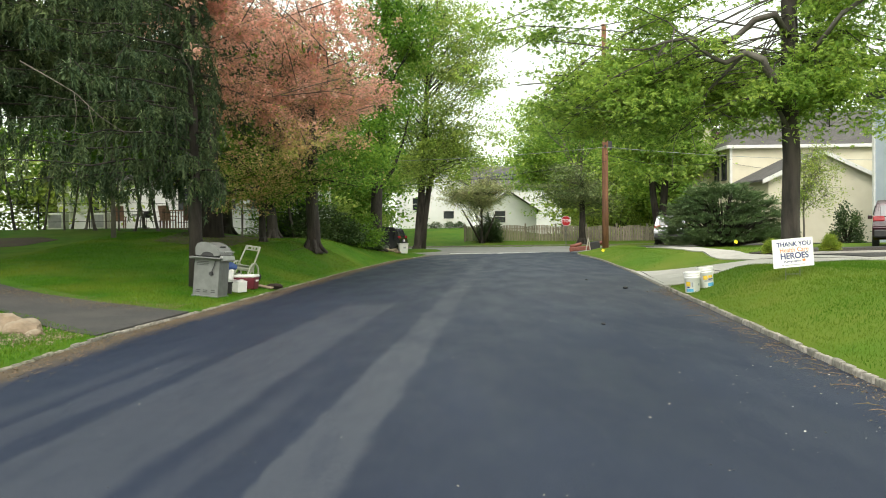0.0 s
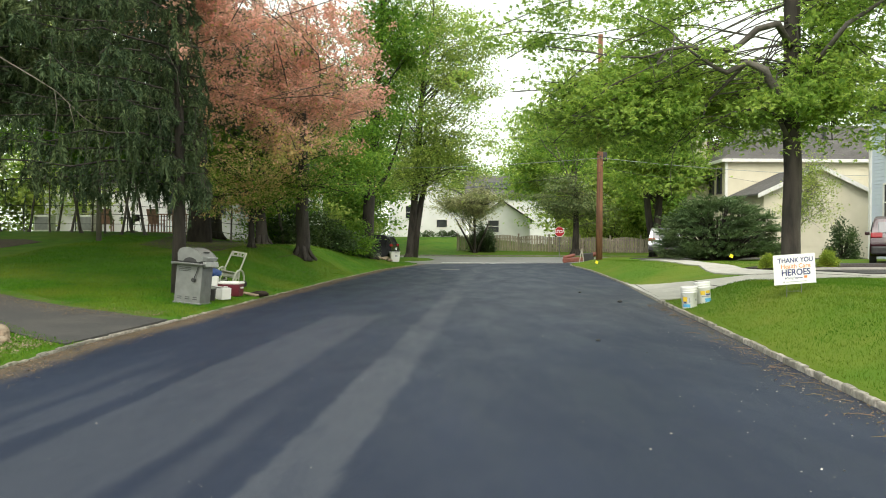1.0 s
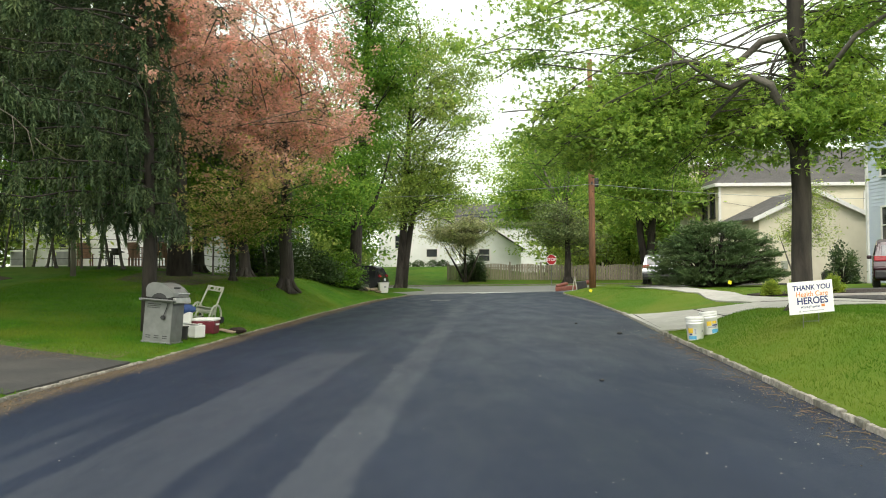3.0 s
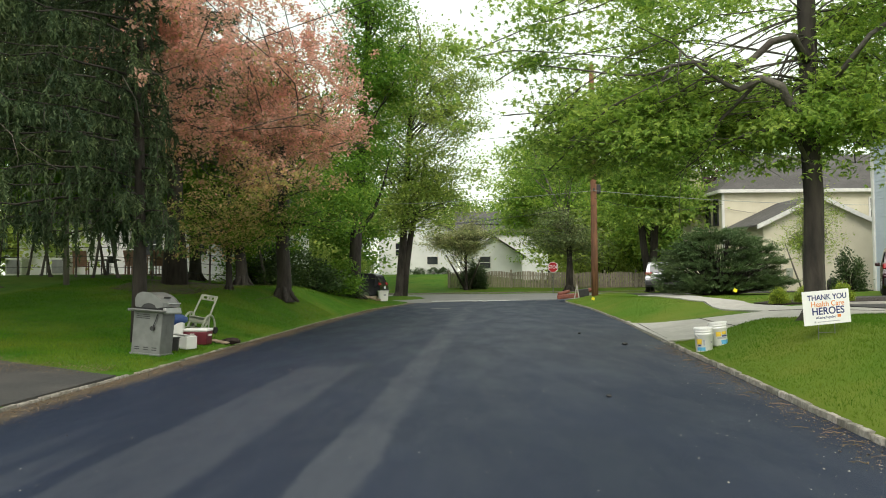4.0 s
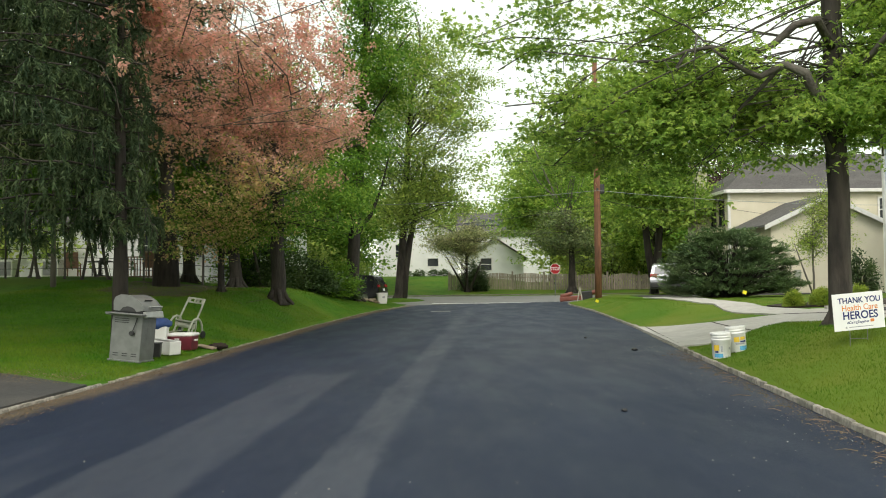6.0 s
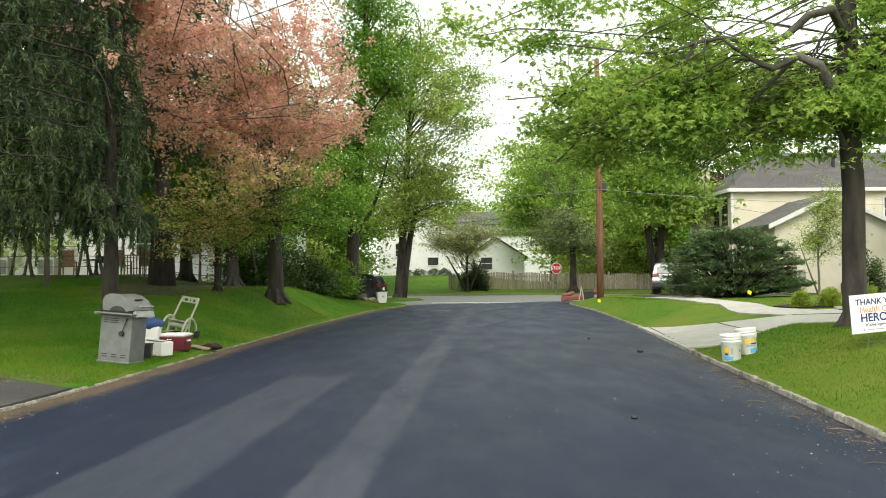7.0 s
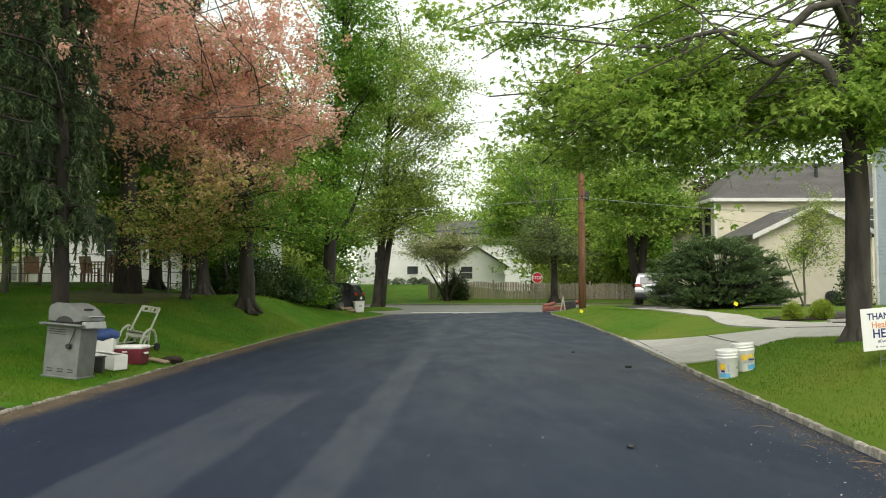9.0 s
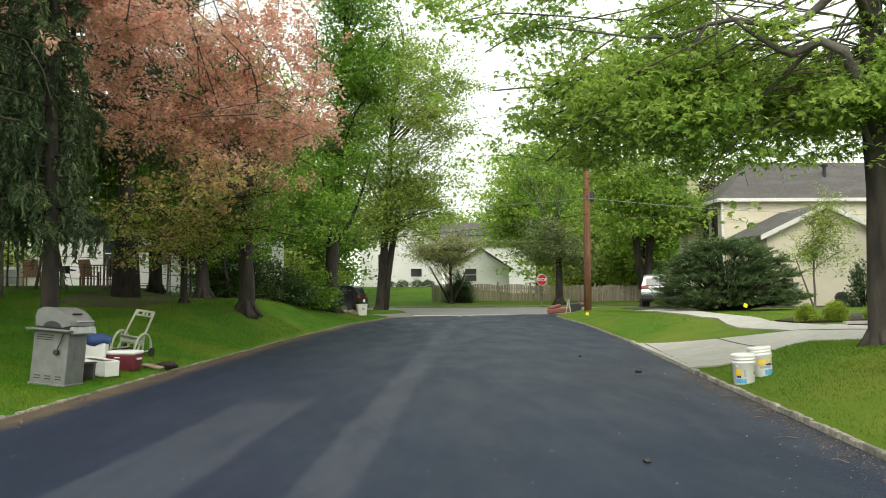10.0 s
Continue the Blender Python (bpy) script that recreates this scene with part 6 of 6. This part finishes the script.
def cream_house():
    t = thing("house", (0, 0, 0), "two-storey house with cream lap siding and grey roof", "house")
    x0, x1, y0, y1, zb, ze = 17.4, 31.0, 50.0, 55.5, 0.4, 6.4
    siding("wall", (x0, y0), (x1, y0), zb, ze, M_SIDEY, t)
    siding("wall", (x0, y1), (x0, y0), zb, ze, M_SIDEY, t)
    siding("wall", (x1, y0), (x1, y1), zb, ze, M_SIDEY, t)
    siding("wall", (x1, y1), (x0, y1), zb, ze, M_SIDEY, t)
    part("corner_board", B((x0 - 0.02, y0 - 0.02, (zb + ze) / 2), (0.14, 0.14, ze - zb)), M_TRIM, t)
    e = 0.32
    ym = (y0 + y1) / 2
    A, Bq, C, D = (x0 - e, y0 - e, ze), (x1 + e, y0 - e, ze), (x1 + e, y1 + e, ze), (x0 - e, y1 + e, ze)
    R0, R1 = (x0 + 2.9, ym, 8.85), (x1 - 2.9, ym, 8.85)
    slab_roof([A, Bq, R1, R0], 0.12, M_ROOF, t)
    slab_roof([D, A, R0], 0.12, M_ROOF, t)
    slab_roof([C, D, R0, R1], 0.12, M_ROOF, t)
    slab_roof([Bq, C, R1], 0.12, M_ROOF, t)
    bm = bmesh.new()
    box(bm, ((x0 + x1) / 2, y0 - e, ze - 0.10), (x1 - x0 + 2 * e, 0.12, 0.2), 0.02)
    box(bm, (x0 - e, ym, ze - 0.10), (0.12, y1 - y0 + 2 * e, 0.2), 0.02)
    part("gutter", bm, M_TRIM, t)
    part("soffit", B(((x0 + x1) / 2, y0 - 0.16, ze - 0.16), (x1 - x0, 0.30, 0.03)), M_TRIM, t)
    window(t, (x0, y0 + 1.1, 5.15), 0.62, 1.45, -90, M_BLACK, False)
    window(t, (x0, y0 + 2.5, 5.15), 0.62, 1.45, -90, M_BLACK, False)
    window(t, (26.6, y0, 5.2), 1.0, 1.3, 0)
    window(t, (29.0, y0, 5.2), 1.0, 1.3, 0)
    # chimney chase
    ch = part("chimney", B((17.02, 54.5, 4.0), (0.74, 1.7, 8.0), 0.02), M_SIDEY, t)
    part("chimney_cap", B((17.02, 54.5, 8.05), (0.86, 1.85, 0.12), 0.02), M_TRIM, ch)
    part("roof_vent", cyl((24.0, 51.5, 8.0), 0.10, 0.9, 12), M_BLACK, t)
    part("vent_cowl", cyl((24.0, 51.5, 8.5), 0.20, 0.16, 12, bev=0.02), M_BLACK, t)
    part("roof_vent", cyl((21.5, 51.3, 7.7), 0.08, 0.5, 12), M_STEEL, t)
    # lower gabled wing towards the street
    gx0, gx1, gy, gz0, gze, gzp = 17.7, 23.5, 45.0, 0.4, 4.12, 5.48
    xm = (gx0 + gx1) / 2

    def slope(z):
        if z <= gze:
            return (0.0, 1.0)
        f = (z - gze) / (gzp - gze) * 0.5
        return (f, 1 - f)
    siding("gable_wall", (gx0, gy), (gx1, gy), gz0, gzp, M_SIDEY, t, slope=slope)
    siding("wall", (gx0, 50.0), (gx0, gy), gz0, gze, M_SIDEY, t)
    siding("wall", (gx1, gy), (gx1, 50.0), gz0, gze, M_SIDEY, t)
    k = (gzp - gze) / (xm - gx0)
    o = 0.45
    slab_roof([(gx0 - o, gy - 0.35, gze - k * o + 0.12), (xm, gy - 0.35, gzp + 0.12), (xm, 50.0, gzp + 0.12), (gx0 - o, 50.0, gze - k * o + 0.12)], 0.10, M_ROOF, t)
    slab_roof([(xm, gy - 0.35, gzp + 0.12), (gx1 + o, gy - 0.35, gze - k * o + 0.12), (gx1 + o, 50.0, gze - k * o + 0.12), (xm, 50.0, gzp + 0.12)], 0.10, M_ROOF, t)
    for s, xa in ((1, gx0 - o), (-1, gx1 + o)):
        slab_roof([(xa, gy - 0.36, gze - k * o + 0.11), (xm, gy - 0.36, gzp + 0.11), (xm, gy - 0.40, gzp + 0.11), (xa, gy - 0.40, gze - k * o + 0.11)], 0.24, M_TRIM, t, "rake_board")
    part("meter_box", B((19.0, gy - 0.1, 1.5), (0.3, 0.2, 0.45), 0.02), M_GREYP, t)
    t2 = thing("hose_reel", (21.1, 44.5, gz(21.1, 44.5)), "dark round garden hose reel against the wall", "hose reel")
    part("coil", cyl((0, 0, 0.40), 0.30, 0.30, 18, rot=(90, 0, 0), bev=0.06), M_BLACK, t2)
    part("stand", B((0, 0.12, 0.25), (0.5, 0.12, 0.5), 0.02), M_BLACK, t2)


cream_house()


def blue_house():
    t = thing("house", (0, 0, 0), "house with pale blue-grey lap siding and white windows", "house")
    x0, x1, y0, y1, ze = 21.2, 30.3, 31.0, 40.5, 7.6
    siding("wall", (x0, y0), (x1, y0), 0.3, ze, M_SIDEB, t, 0.17)
    siding("wall", (x0, y1), (x0, y0), 0.3, ze, M_SIDEB, t, 0.17)
    siding("wall", (x1, y0), (x1, y1), 0.3, ze, M_SIDEB, t, 0.17)
    siding("wall", (x1, y1), (x0, y1), 0.3, ze, M_SIDEB, t, 0.17)
    part("corner_board", B((x0 - 0.02, y1 + 0.02, 3.95), (0.16, 0.16, 7.3)), M_TRIM, t)
    window(t, (x0, 38.7, 3.3), 1.1, 1.65, -90)
    window(t, (x0, 38.7, 6.2), 1.1, 1.2, -90)
    window(t, (x0, 35.0, 3.3), 1.1, 1.65, -90)
    e = 0.5
    ym = (y0 + y1) / 2
    slab_roof([(x0 - e, y0 - e, ze), (x1 + e, y0 - e, ze), (x1 + e, ym, ze + 2.4), (x0 - e, ym, ze + 2.4)], 0.14, M_ROOF, t)
    slab_roof([(x1 + e, y1 + e, ze), (x0 - e, y1 + e, ze), (x0 - e, ym, ze + 2.4), (x1 + e, ym, ze + 2.4)], 0.14, M_ROOF, t)


blue_house()


def left_house():
    t = thing("house", (0, 0, 0), "low white-sided house behind the lawn with a deck", "house")
    x0, x1, y0, y1, zb, ze = -21.9, -7.6, 46.0, 54.0, 0.9, 4.6
    siding("wall", (x0, y0), (x1, y0), zb, ze, M_SIDEW, t, 0.2)
    siding("wall", (x0, y1), (x0, y0), zb, ze, M_SIDEW, t, 0.2)
    siding("wall", (x1, y0), (x1, y1), zb, ze, M_SIDEW, t, 0.2)
    siding("wall", (x1, y1), (x0, y1), zb, ze, M_SIDEW, t, 0.2)
    for x, w, h in ((-19.8, 0.62, 1.05), (-14.6, 0.9, 1.3), (-12.2, 0.8, 1.1), (-10.6, 0.8, 1.1), (-9.0, 0.8, 1.1)):
        window(t, (x, y0, 3.35), w, h, 0)
    e, ym = 0.5, 50.0
    slab_roof([(x0 - e, y0 - e, ze), (x1 + e, y0 - e, ze), (x1 + e, ym, ze + 2.0), (x0 - e, ym, ze + 2.0)], 0.14, M_ROOF, t)
    slab_roof([(x1 + e, y1 + e, ze), (x0 - e, y1 + e, ze), (x0 - e, ym, ze + 2.0), (x1 + e, ym, ze + 2.0)], 0.14, M_ROOF, t)
    part("foundation", B(((x0 + x1) / 2, y0 + 0.05, 1.0), (x1 - x0, 0.2, 0.8)), M_CONC, t)
    d = thing("deck", (-15.3, 43.8, 1.15), "low brown wooden deck with a slatted rail", "deck")
    for i in range(26):
        part("plank", B((-3.0 + i * 0.24, 0, 0.58), (0.23, 3.2, 0.04), 0.004), M_DECK, d)
    part("skirt", B((0, -1.55, 0.28), (6.1, 0.04, 0.52)), M_FENCE, d)
    part("rail", B((1.9, -1.55, 1.5), (2.4, 0.07, 0.06), 0.005), M_DECK, d)
    for i in range(17):
        part("baluster", B((0.75 + i * 0.144, -1.55, 1.05), (0.045, 0.045, 0.9)), M_DECK, d)
    for x in (0.7, 3.05):
        part("post", B((x, -1.55, 1.05), (0.10, 0.10, 1.05)), M_DECK, d)
    for k, (x, y, a) in enumerate([(-14.7, 43.2, 160), (-17.4, 43.4, 190), (-13.6, 43.4, 200)]):
        c = thing("garden_chair", pose(x, y, 1.75, 0, 0, a), "brown wooden slatted garden chair on the deck", "chair", "chairs on the deck")
        part("seat", B((0, 0, 0.42), (0.62, 0.55, 0.05), 0.01), M_DECK, c)
        part("backrest", B((0, 0.28, 0.80), (0.66, 0.06, 0.8), 0.02, (-14, 0, 0)), M_DECK, c)
        for sx in (-1, 1):
            part("armrest", B((sx * 0.33, 0, 0.62), (0.09, 0.62, 0.035), 0.008), M_DECK, c)
            part("front_leg", B((sx * 0.30, -0.24, 0.30), (0.06, 0.06, 0.62)), M_DECK, c)
            part("rear_leg", B((sx * 0.30, 0.24, 0.22), (0.06, 0.06, 0.44)), M_DECK, c)
    c = thing("garden_table", (-16.1, 43.5, 1.75), "dark round covered garden table on the deck", "table")
    part("tabletop", cyl((0, 0, 0.72), 0.62, 0.05, 22, bev=0.01), M_BLACK, c)
    part("pedestal", cyl((0, 0, 0.36), 0.08, 0.7, 12), M_BLACK, c)
    part("foot", cyl((0, 0, 0.03), 0.3, 0.05, 14), M_BLACK, c)
    c = thing("kettle_grill", (-15.6, 42.7, 1.75), "black covered barbecue on the deck", "barbecue")
    part("bowl", cyl((0, 0, 0.72), 0.34, 0.34, 18, bev=0.14), M_BLACK, c)
    for a in range(3):
        part("leg", rods([[(0.2 * math.cos(a * 2.1), 0.2 * math.sin(a * 2.1), 0.6), (0.34 * math.cos(a * 2.1), 0.34 * math.sin(a * 2.1), 0.0)]], 0.016), M_BLACK, c)
    for x, lab in ((-21.2, "grey outdoor air conditioner by the wall"), (-18.9, "beige outdoor condenser unit by the deck")):
        c = thing("air_conditioner", pose(x, 44.6, gz(x, 44.6)), lab, "air conditioner")
        part("casing", B((0, 0, 0.45), (0.85, 0.75, 0.9), 0.03), M_GREYP, c)
        part("grille", B((0, -0.38, 0.45), (0.7, 0.02, 0.7), 0.005), M_STEEL, c)
        part("fan_guard", cyl((0, 0, 0.91), 0.3, 0.03, 18), M_BLACK, c)
    f = thing("wire_fence", (0, 0, 0), "thin dark wire fence at the lawn's end", "fence")
    for i in range(8):
        x = -24 + i * 2.4
        part("post", rods([[(x, 38.5, gz(x, 38.5) - 0.1), (x, 38.5, gz(x, 38.5) + 1.25)]], 0.025), M_BLACK, f)
    for z in (0.35, 0.8, 1.2):
        part("wire", rods([[(-24 + i * 2.4, 38.5, gz(-24 + i * 2.4, 38.5) + z) for i in range(8)]], 0.012, 4), M_BLACK, f)


left_house()


def white_house():
    t = thing("house", (0, 0, 0), "large white-sided house across the cross street", "house")
    x0, x1, y0, y1, zb, ze = -5.4, 2.8, 88.0, 96.0, 1.2, 6.0
    xm = (x0 + x1) / 2

    def slope(z):
        if z <= ze:
            return (0.0, 1.0)
        f = (z - ze) / 2.2 * 0.5
        return (f, 1 - f)
    siding("gable_wall", (x0, y0), (x1, y0), zb, ze + 2.2, M_SIDEW, t, 0.22, slope)
    siding("wall", (x0, y1), (x0, y0), zb, ze, M_SIDEW, t, 0.22)
    siding("wall", (x1, y0), (x1, y1), zb, ze, M_SIDEW, t, 0.22)
    part("foundation", B((xm, y0 + 0.1, 1.3), (x1 - x0, 0.3, 0.8)), M_CONC, t)
    k = 2.2 / (xm - x0)
    for a, b in ((x0 - 0.4, xm), (x1 + 0.4, xm)):
        za = ze - k * 0.4 + 0.15
        slab_roof([(a, y0 - 0.4, za), (b, y0 - 0.4, ze + 2.35), (b, y1, ze + 2.35), (a, y1, za)], 0.14, M_ROOF, t)
    window(t, (0.2, y0, 3.2), 1.1, 0.8, 0, None, False)
    window(t, (-3.2, y0, 4.4), 0.9, 1.3, 0)
    g = thing("garage", (0, 0, 0), "pale grey gabled garage behind the fence", "garage")
    x0, x1, y0, y1, zb, ze = 3.6, 9.4, 86.0, 92.0, 1.0, 3.6
    xm = (x0 + x1) / 2

    def slope2(z):
        if z <= ze:
            return (0.0, 1.0)
        f = (z - ze) / 1.9 * 0.5
        return (f, 1 - f)
    siding("gable_wall", (x0, y0), (x1, y0), zb, ze + 1.9, M_SIDEW, g, 0.22, slope2)
    siding("wall", (x1, y0), (x1, y1), zb, ze, M_SIDEW, g, 0.22)
    k = 1.9 / (xm - x0)
    for a in (x0 - 0.4, x1 + 0.4):
        za = ze - k * 0.4 + 0.15
        slab_roof([(a, y0 - 0.4, za), (xm, y0 - 0.4, ze + 2.05), (xm, y1, ze + 2.05), (a, y1, za)], 0.14, M_ROOF, g)
    window(g, (5.6, y0, 2.9), 1.1, 1.2, 0)
    s = thing("house", (0, 0, 0), "distant house with a dark solar-panelled roof", "house")
    siding("wall", (3.5, 100.0), (15.0, 100.0), 1.0, 6.8, M_SIDEW, s, 0.25)
    siding("wall", (15.0, 100.0), (15.0, 108.0), 1.0, 6.8, M_SIDEW, s, 0.25)
    slab_roof([(3, 99.5, 6.8), (15.5, 99.5, 6.8), (15.5, 104, 9.6), (3, 104, 9.6)], 0.15, M_ROOF, s)
    for i in range(4):
        part("solar_panel", B((4.6 + i * 1.15, 101.6, 8.25), (1.08, 0.06, 1.7), 0.01, (-58, 0, 0)), M_GLASS, s, "dark blue solar panel")
    b = thing("house", (0, 0, 0), "distant white house with a grey roof between the trees", "house")
    siding("wall", (19.6, 78.0), (28.0, 78.0), 0.5, 5.0, M_SIDEW, b, 0.22)
    siding("wall", (19.6, 86.0), (19.6, 78.0), 0.5, 5.0, M_SIDEW, b, 0.22)
    slab_roof([(19.1, 77.5, 5.0), (28.5, 77.5, 5.0), (28.5, 82, 7.4), (19.1, 82, 7.4)], 0.15, M_ROOF, b)
    window(b, (20.6, 78.0, 3.6), 0.9, 1.3, 0)
    window(b, (23.0, 78.0, 3.6), 0.9, 1.3, 0)


white_house()


# ---- kerbs and fence: many pieces, last ----
def block_mesh(seed, m):
    rng = random.Random(seed)
    bm = bmesh.new()
    box(bm, (0, 0, 0), (0.245, 0.115, 0.22), 0.016)
    for v in bm.verts:
        v.co += Vector((rng.uniform(-0.008, 0.008), rng.uniform(-0.006, 0.006), rng.uniform(-0.006, 0.006)))
    me = bpy.data.meshes.new("kerb_block")
    bm.to_mesh(me)
    bm.free()
    me.materials.append(m)
    return me


BLOCKS = [block_mesh(k, M_KERB) for k in range(5)]
DULL_BLOCKS = [block_mesh(k, M_KERBD) for k in range(5)]


def kerb(name, line, side, top, y0, y1, label):
    rng = random.Random(17)
    k = thing(name, (0, 0, 0), label, "kerb", kind="structure")
    y, i = y0, 0
    while y < y1 and i < 290:
        dx = (line(y + 0.05) - line(y - 0.05)) / 0.1
        step = 0.258 / math.sqrt(1 + dx * dx)
        dull = side < 0 and not 10.8 < y < 15.4
        ob = new("kerb_block", (DULL_BLOCKS if dull else BLOCKS)[rng.randrange(5)])
        x = line(y) + side * 0.055
        drop = 0.045 if side > 0 and 19.3 < y < 26.2 else (0.012 if dull else 0.0)
        ob.matrix_world = pose(x, y, top(x, y) - 0.11 - drop + rng.uniform(-0.008, 0.008), rng.uniform(-2, 2), rng.uniform(-2, 2), 90 - math.degrees(math.atan(dx)) + rng.uniform(-2, 2))
        ob.parent = k
        y += step
        i += 1
    bm = bmesh.new()
    yy = y0 - 64.12
    while yy < y0 - 0.5:
        box(bm, (line(yy + 1) + side * 0.055, yy + 1, top(line(yy), yy) - 0.11), (0.13, 1.99, 0.22), 0.015, (0, 0, -math.degrees(math.atan(line(yy + 2) - line(yy)) / 2)))
        yy += 2
    yy = y
    while yy < 51:
        dx = line(yy + 0.5) - line(yy - 0.5)
        box(bm, (line(yy + 0.12) + side * 0.055, yy + 0.12, top(line(yy), yy) - 0.11), (0.25, 0.13, 0.22), 0.015, (0, 0, 90 - math.degrees(math.atan(dx))))
        yy += 0.25
    rest = part("kerb_run", bm, M_KERB if side > 0 else M_KERBD, k)
    rest["kind"] = "stuff"


kerb("kerb_right", xr, 1, lambda x, y: 0.068, 5.0, 48.5, "rough granite block kerb along the lawn")
kerb("kerb_left", xl, -1, lambda x, y: -0.055, 7.0, 48.5, "low granite block kerb with litter against it")


def picket_fence():
    f = thing("picket_fence", (0, 0, 0), "weathered grey-brown wooden picket fence along the street", "fence")
    me = bpy.data.meshes.new("picket")
    bm = bmesh.new()
    box(bm, (0, 0, 0.70), (0.105, 0.022, 1.40), 0.004)
    bm.to_mesh(me)
    bm.free()
    me.materials.append(M_FENCE)
    rng = random.Random(23)
    x, x_end, bay = 1.6, 21.0, 2.6
    while x < x_end:
        u = ((x - 1.6) % bay) / bay
        g = gz(x, 70)
        ob = new("picket", me)
        ob.matrix_world = Matrix.LocRotScale((x, 70 + rng.uniform(-0.01, 0.01), g + 0.04), Euler((0, rng.uniform(-0.015, 0.015), 0)), (1, 1, (0.90 + 0.12 * math.sin(math.pi * u)) * (0.95 if x < 10 else 0.92)))
        ob.parent = f
        x += 0.135
    k = 0
    while 1.6 + k * bay < x_end + 0.1:
        px = 1.6 + k * bay - 0.06
        part("post", B((px, 70.06, gz(px, 70) + 0.72), (0.13, 0.13, 1.6), 0.012), M_FENCE, f)
        for z in (0.35, 1.05):
            part("rail", B((px + bay / 2, 70.05, gz(px + bay / 2, 70) + z), (bay - 0.1, 0.05, 0.09), 0.006), M_FENCE, f)
        k += 1


picket_fence()
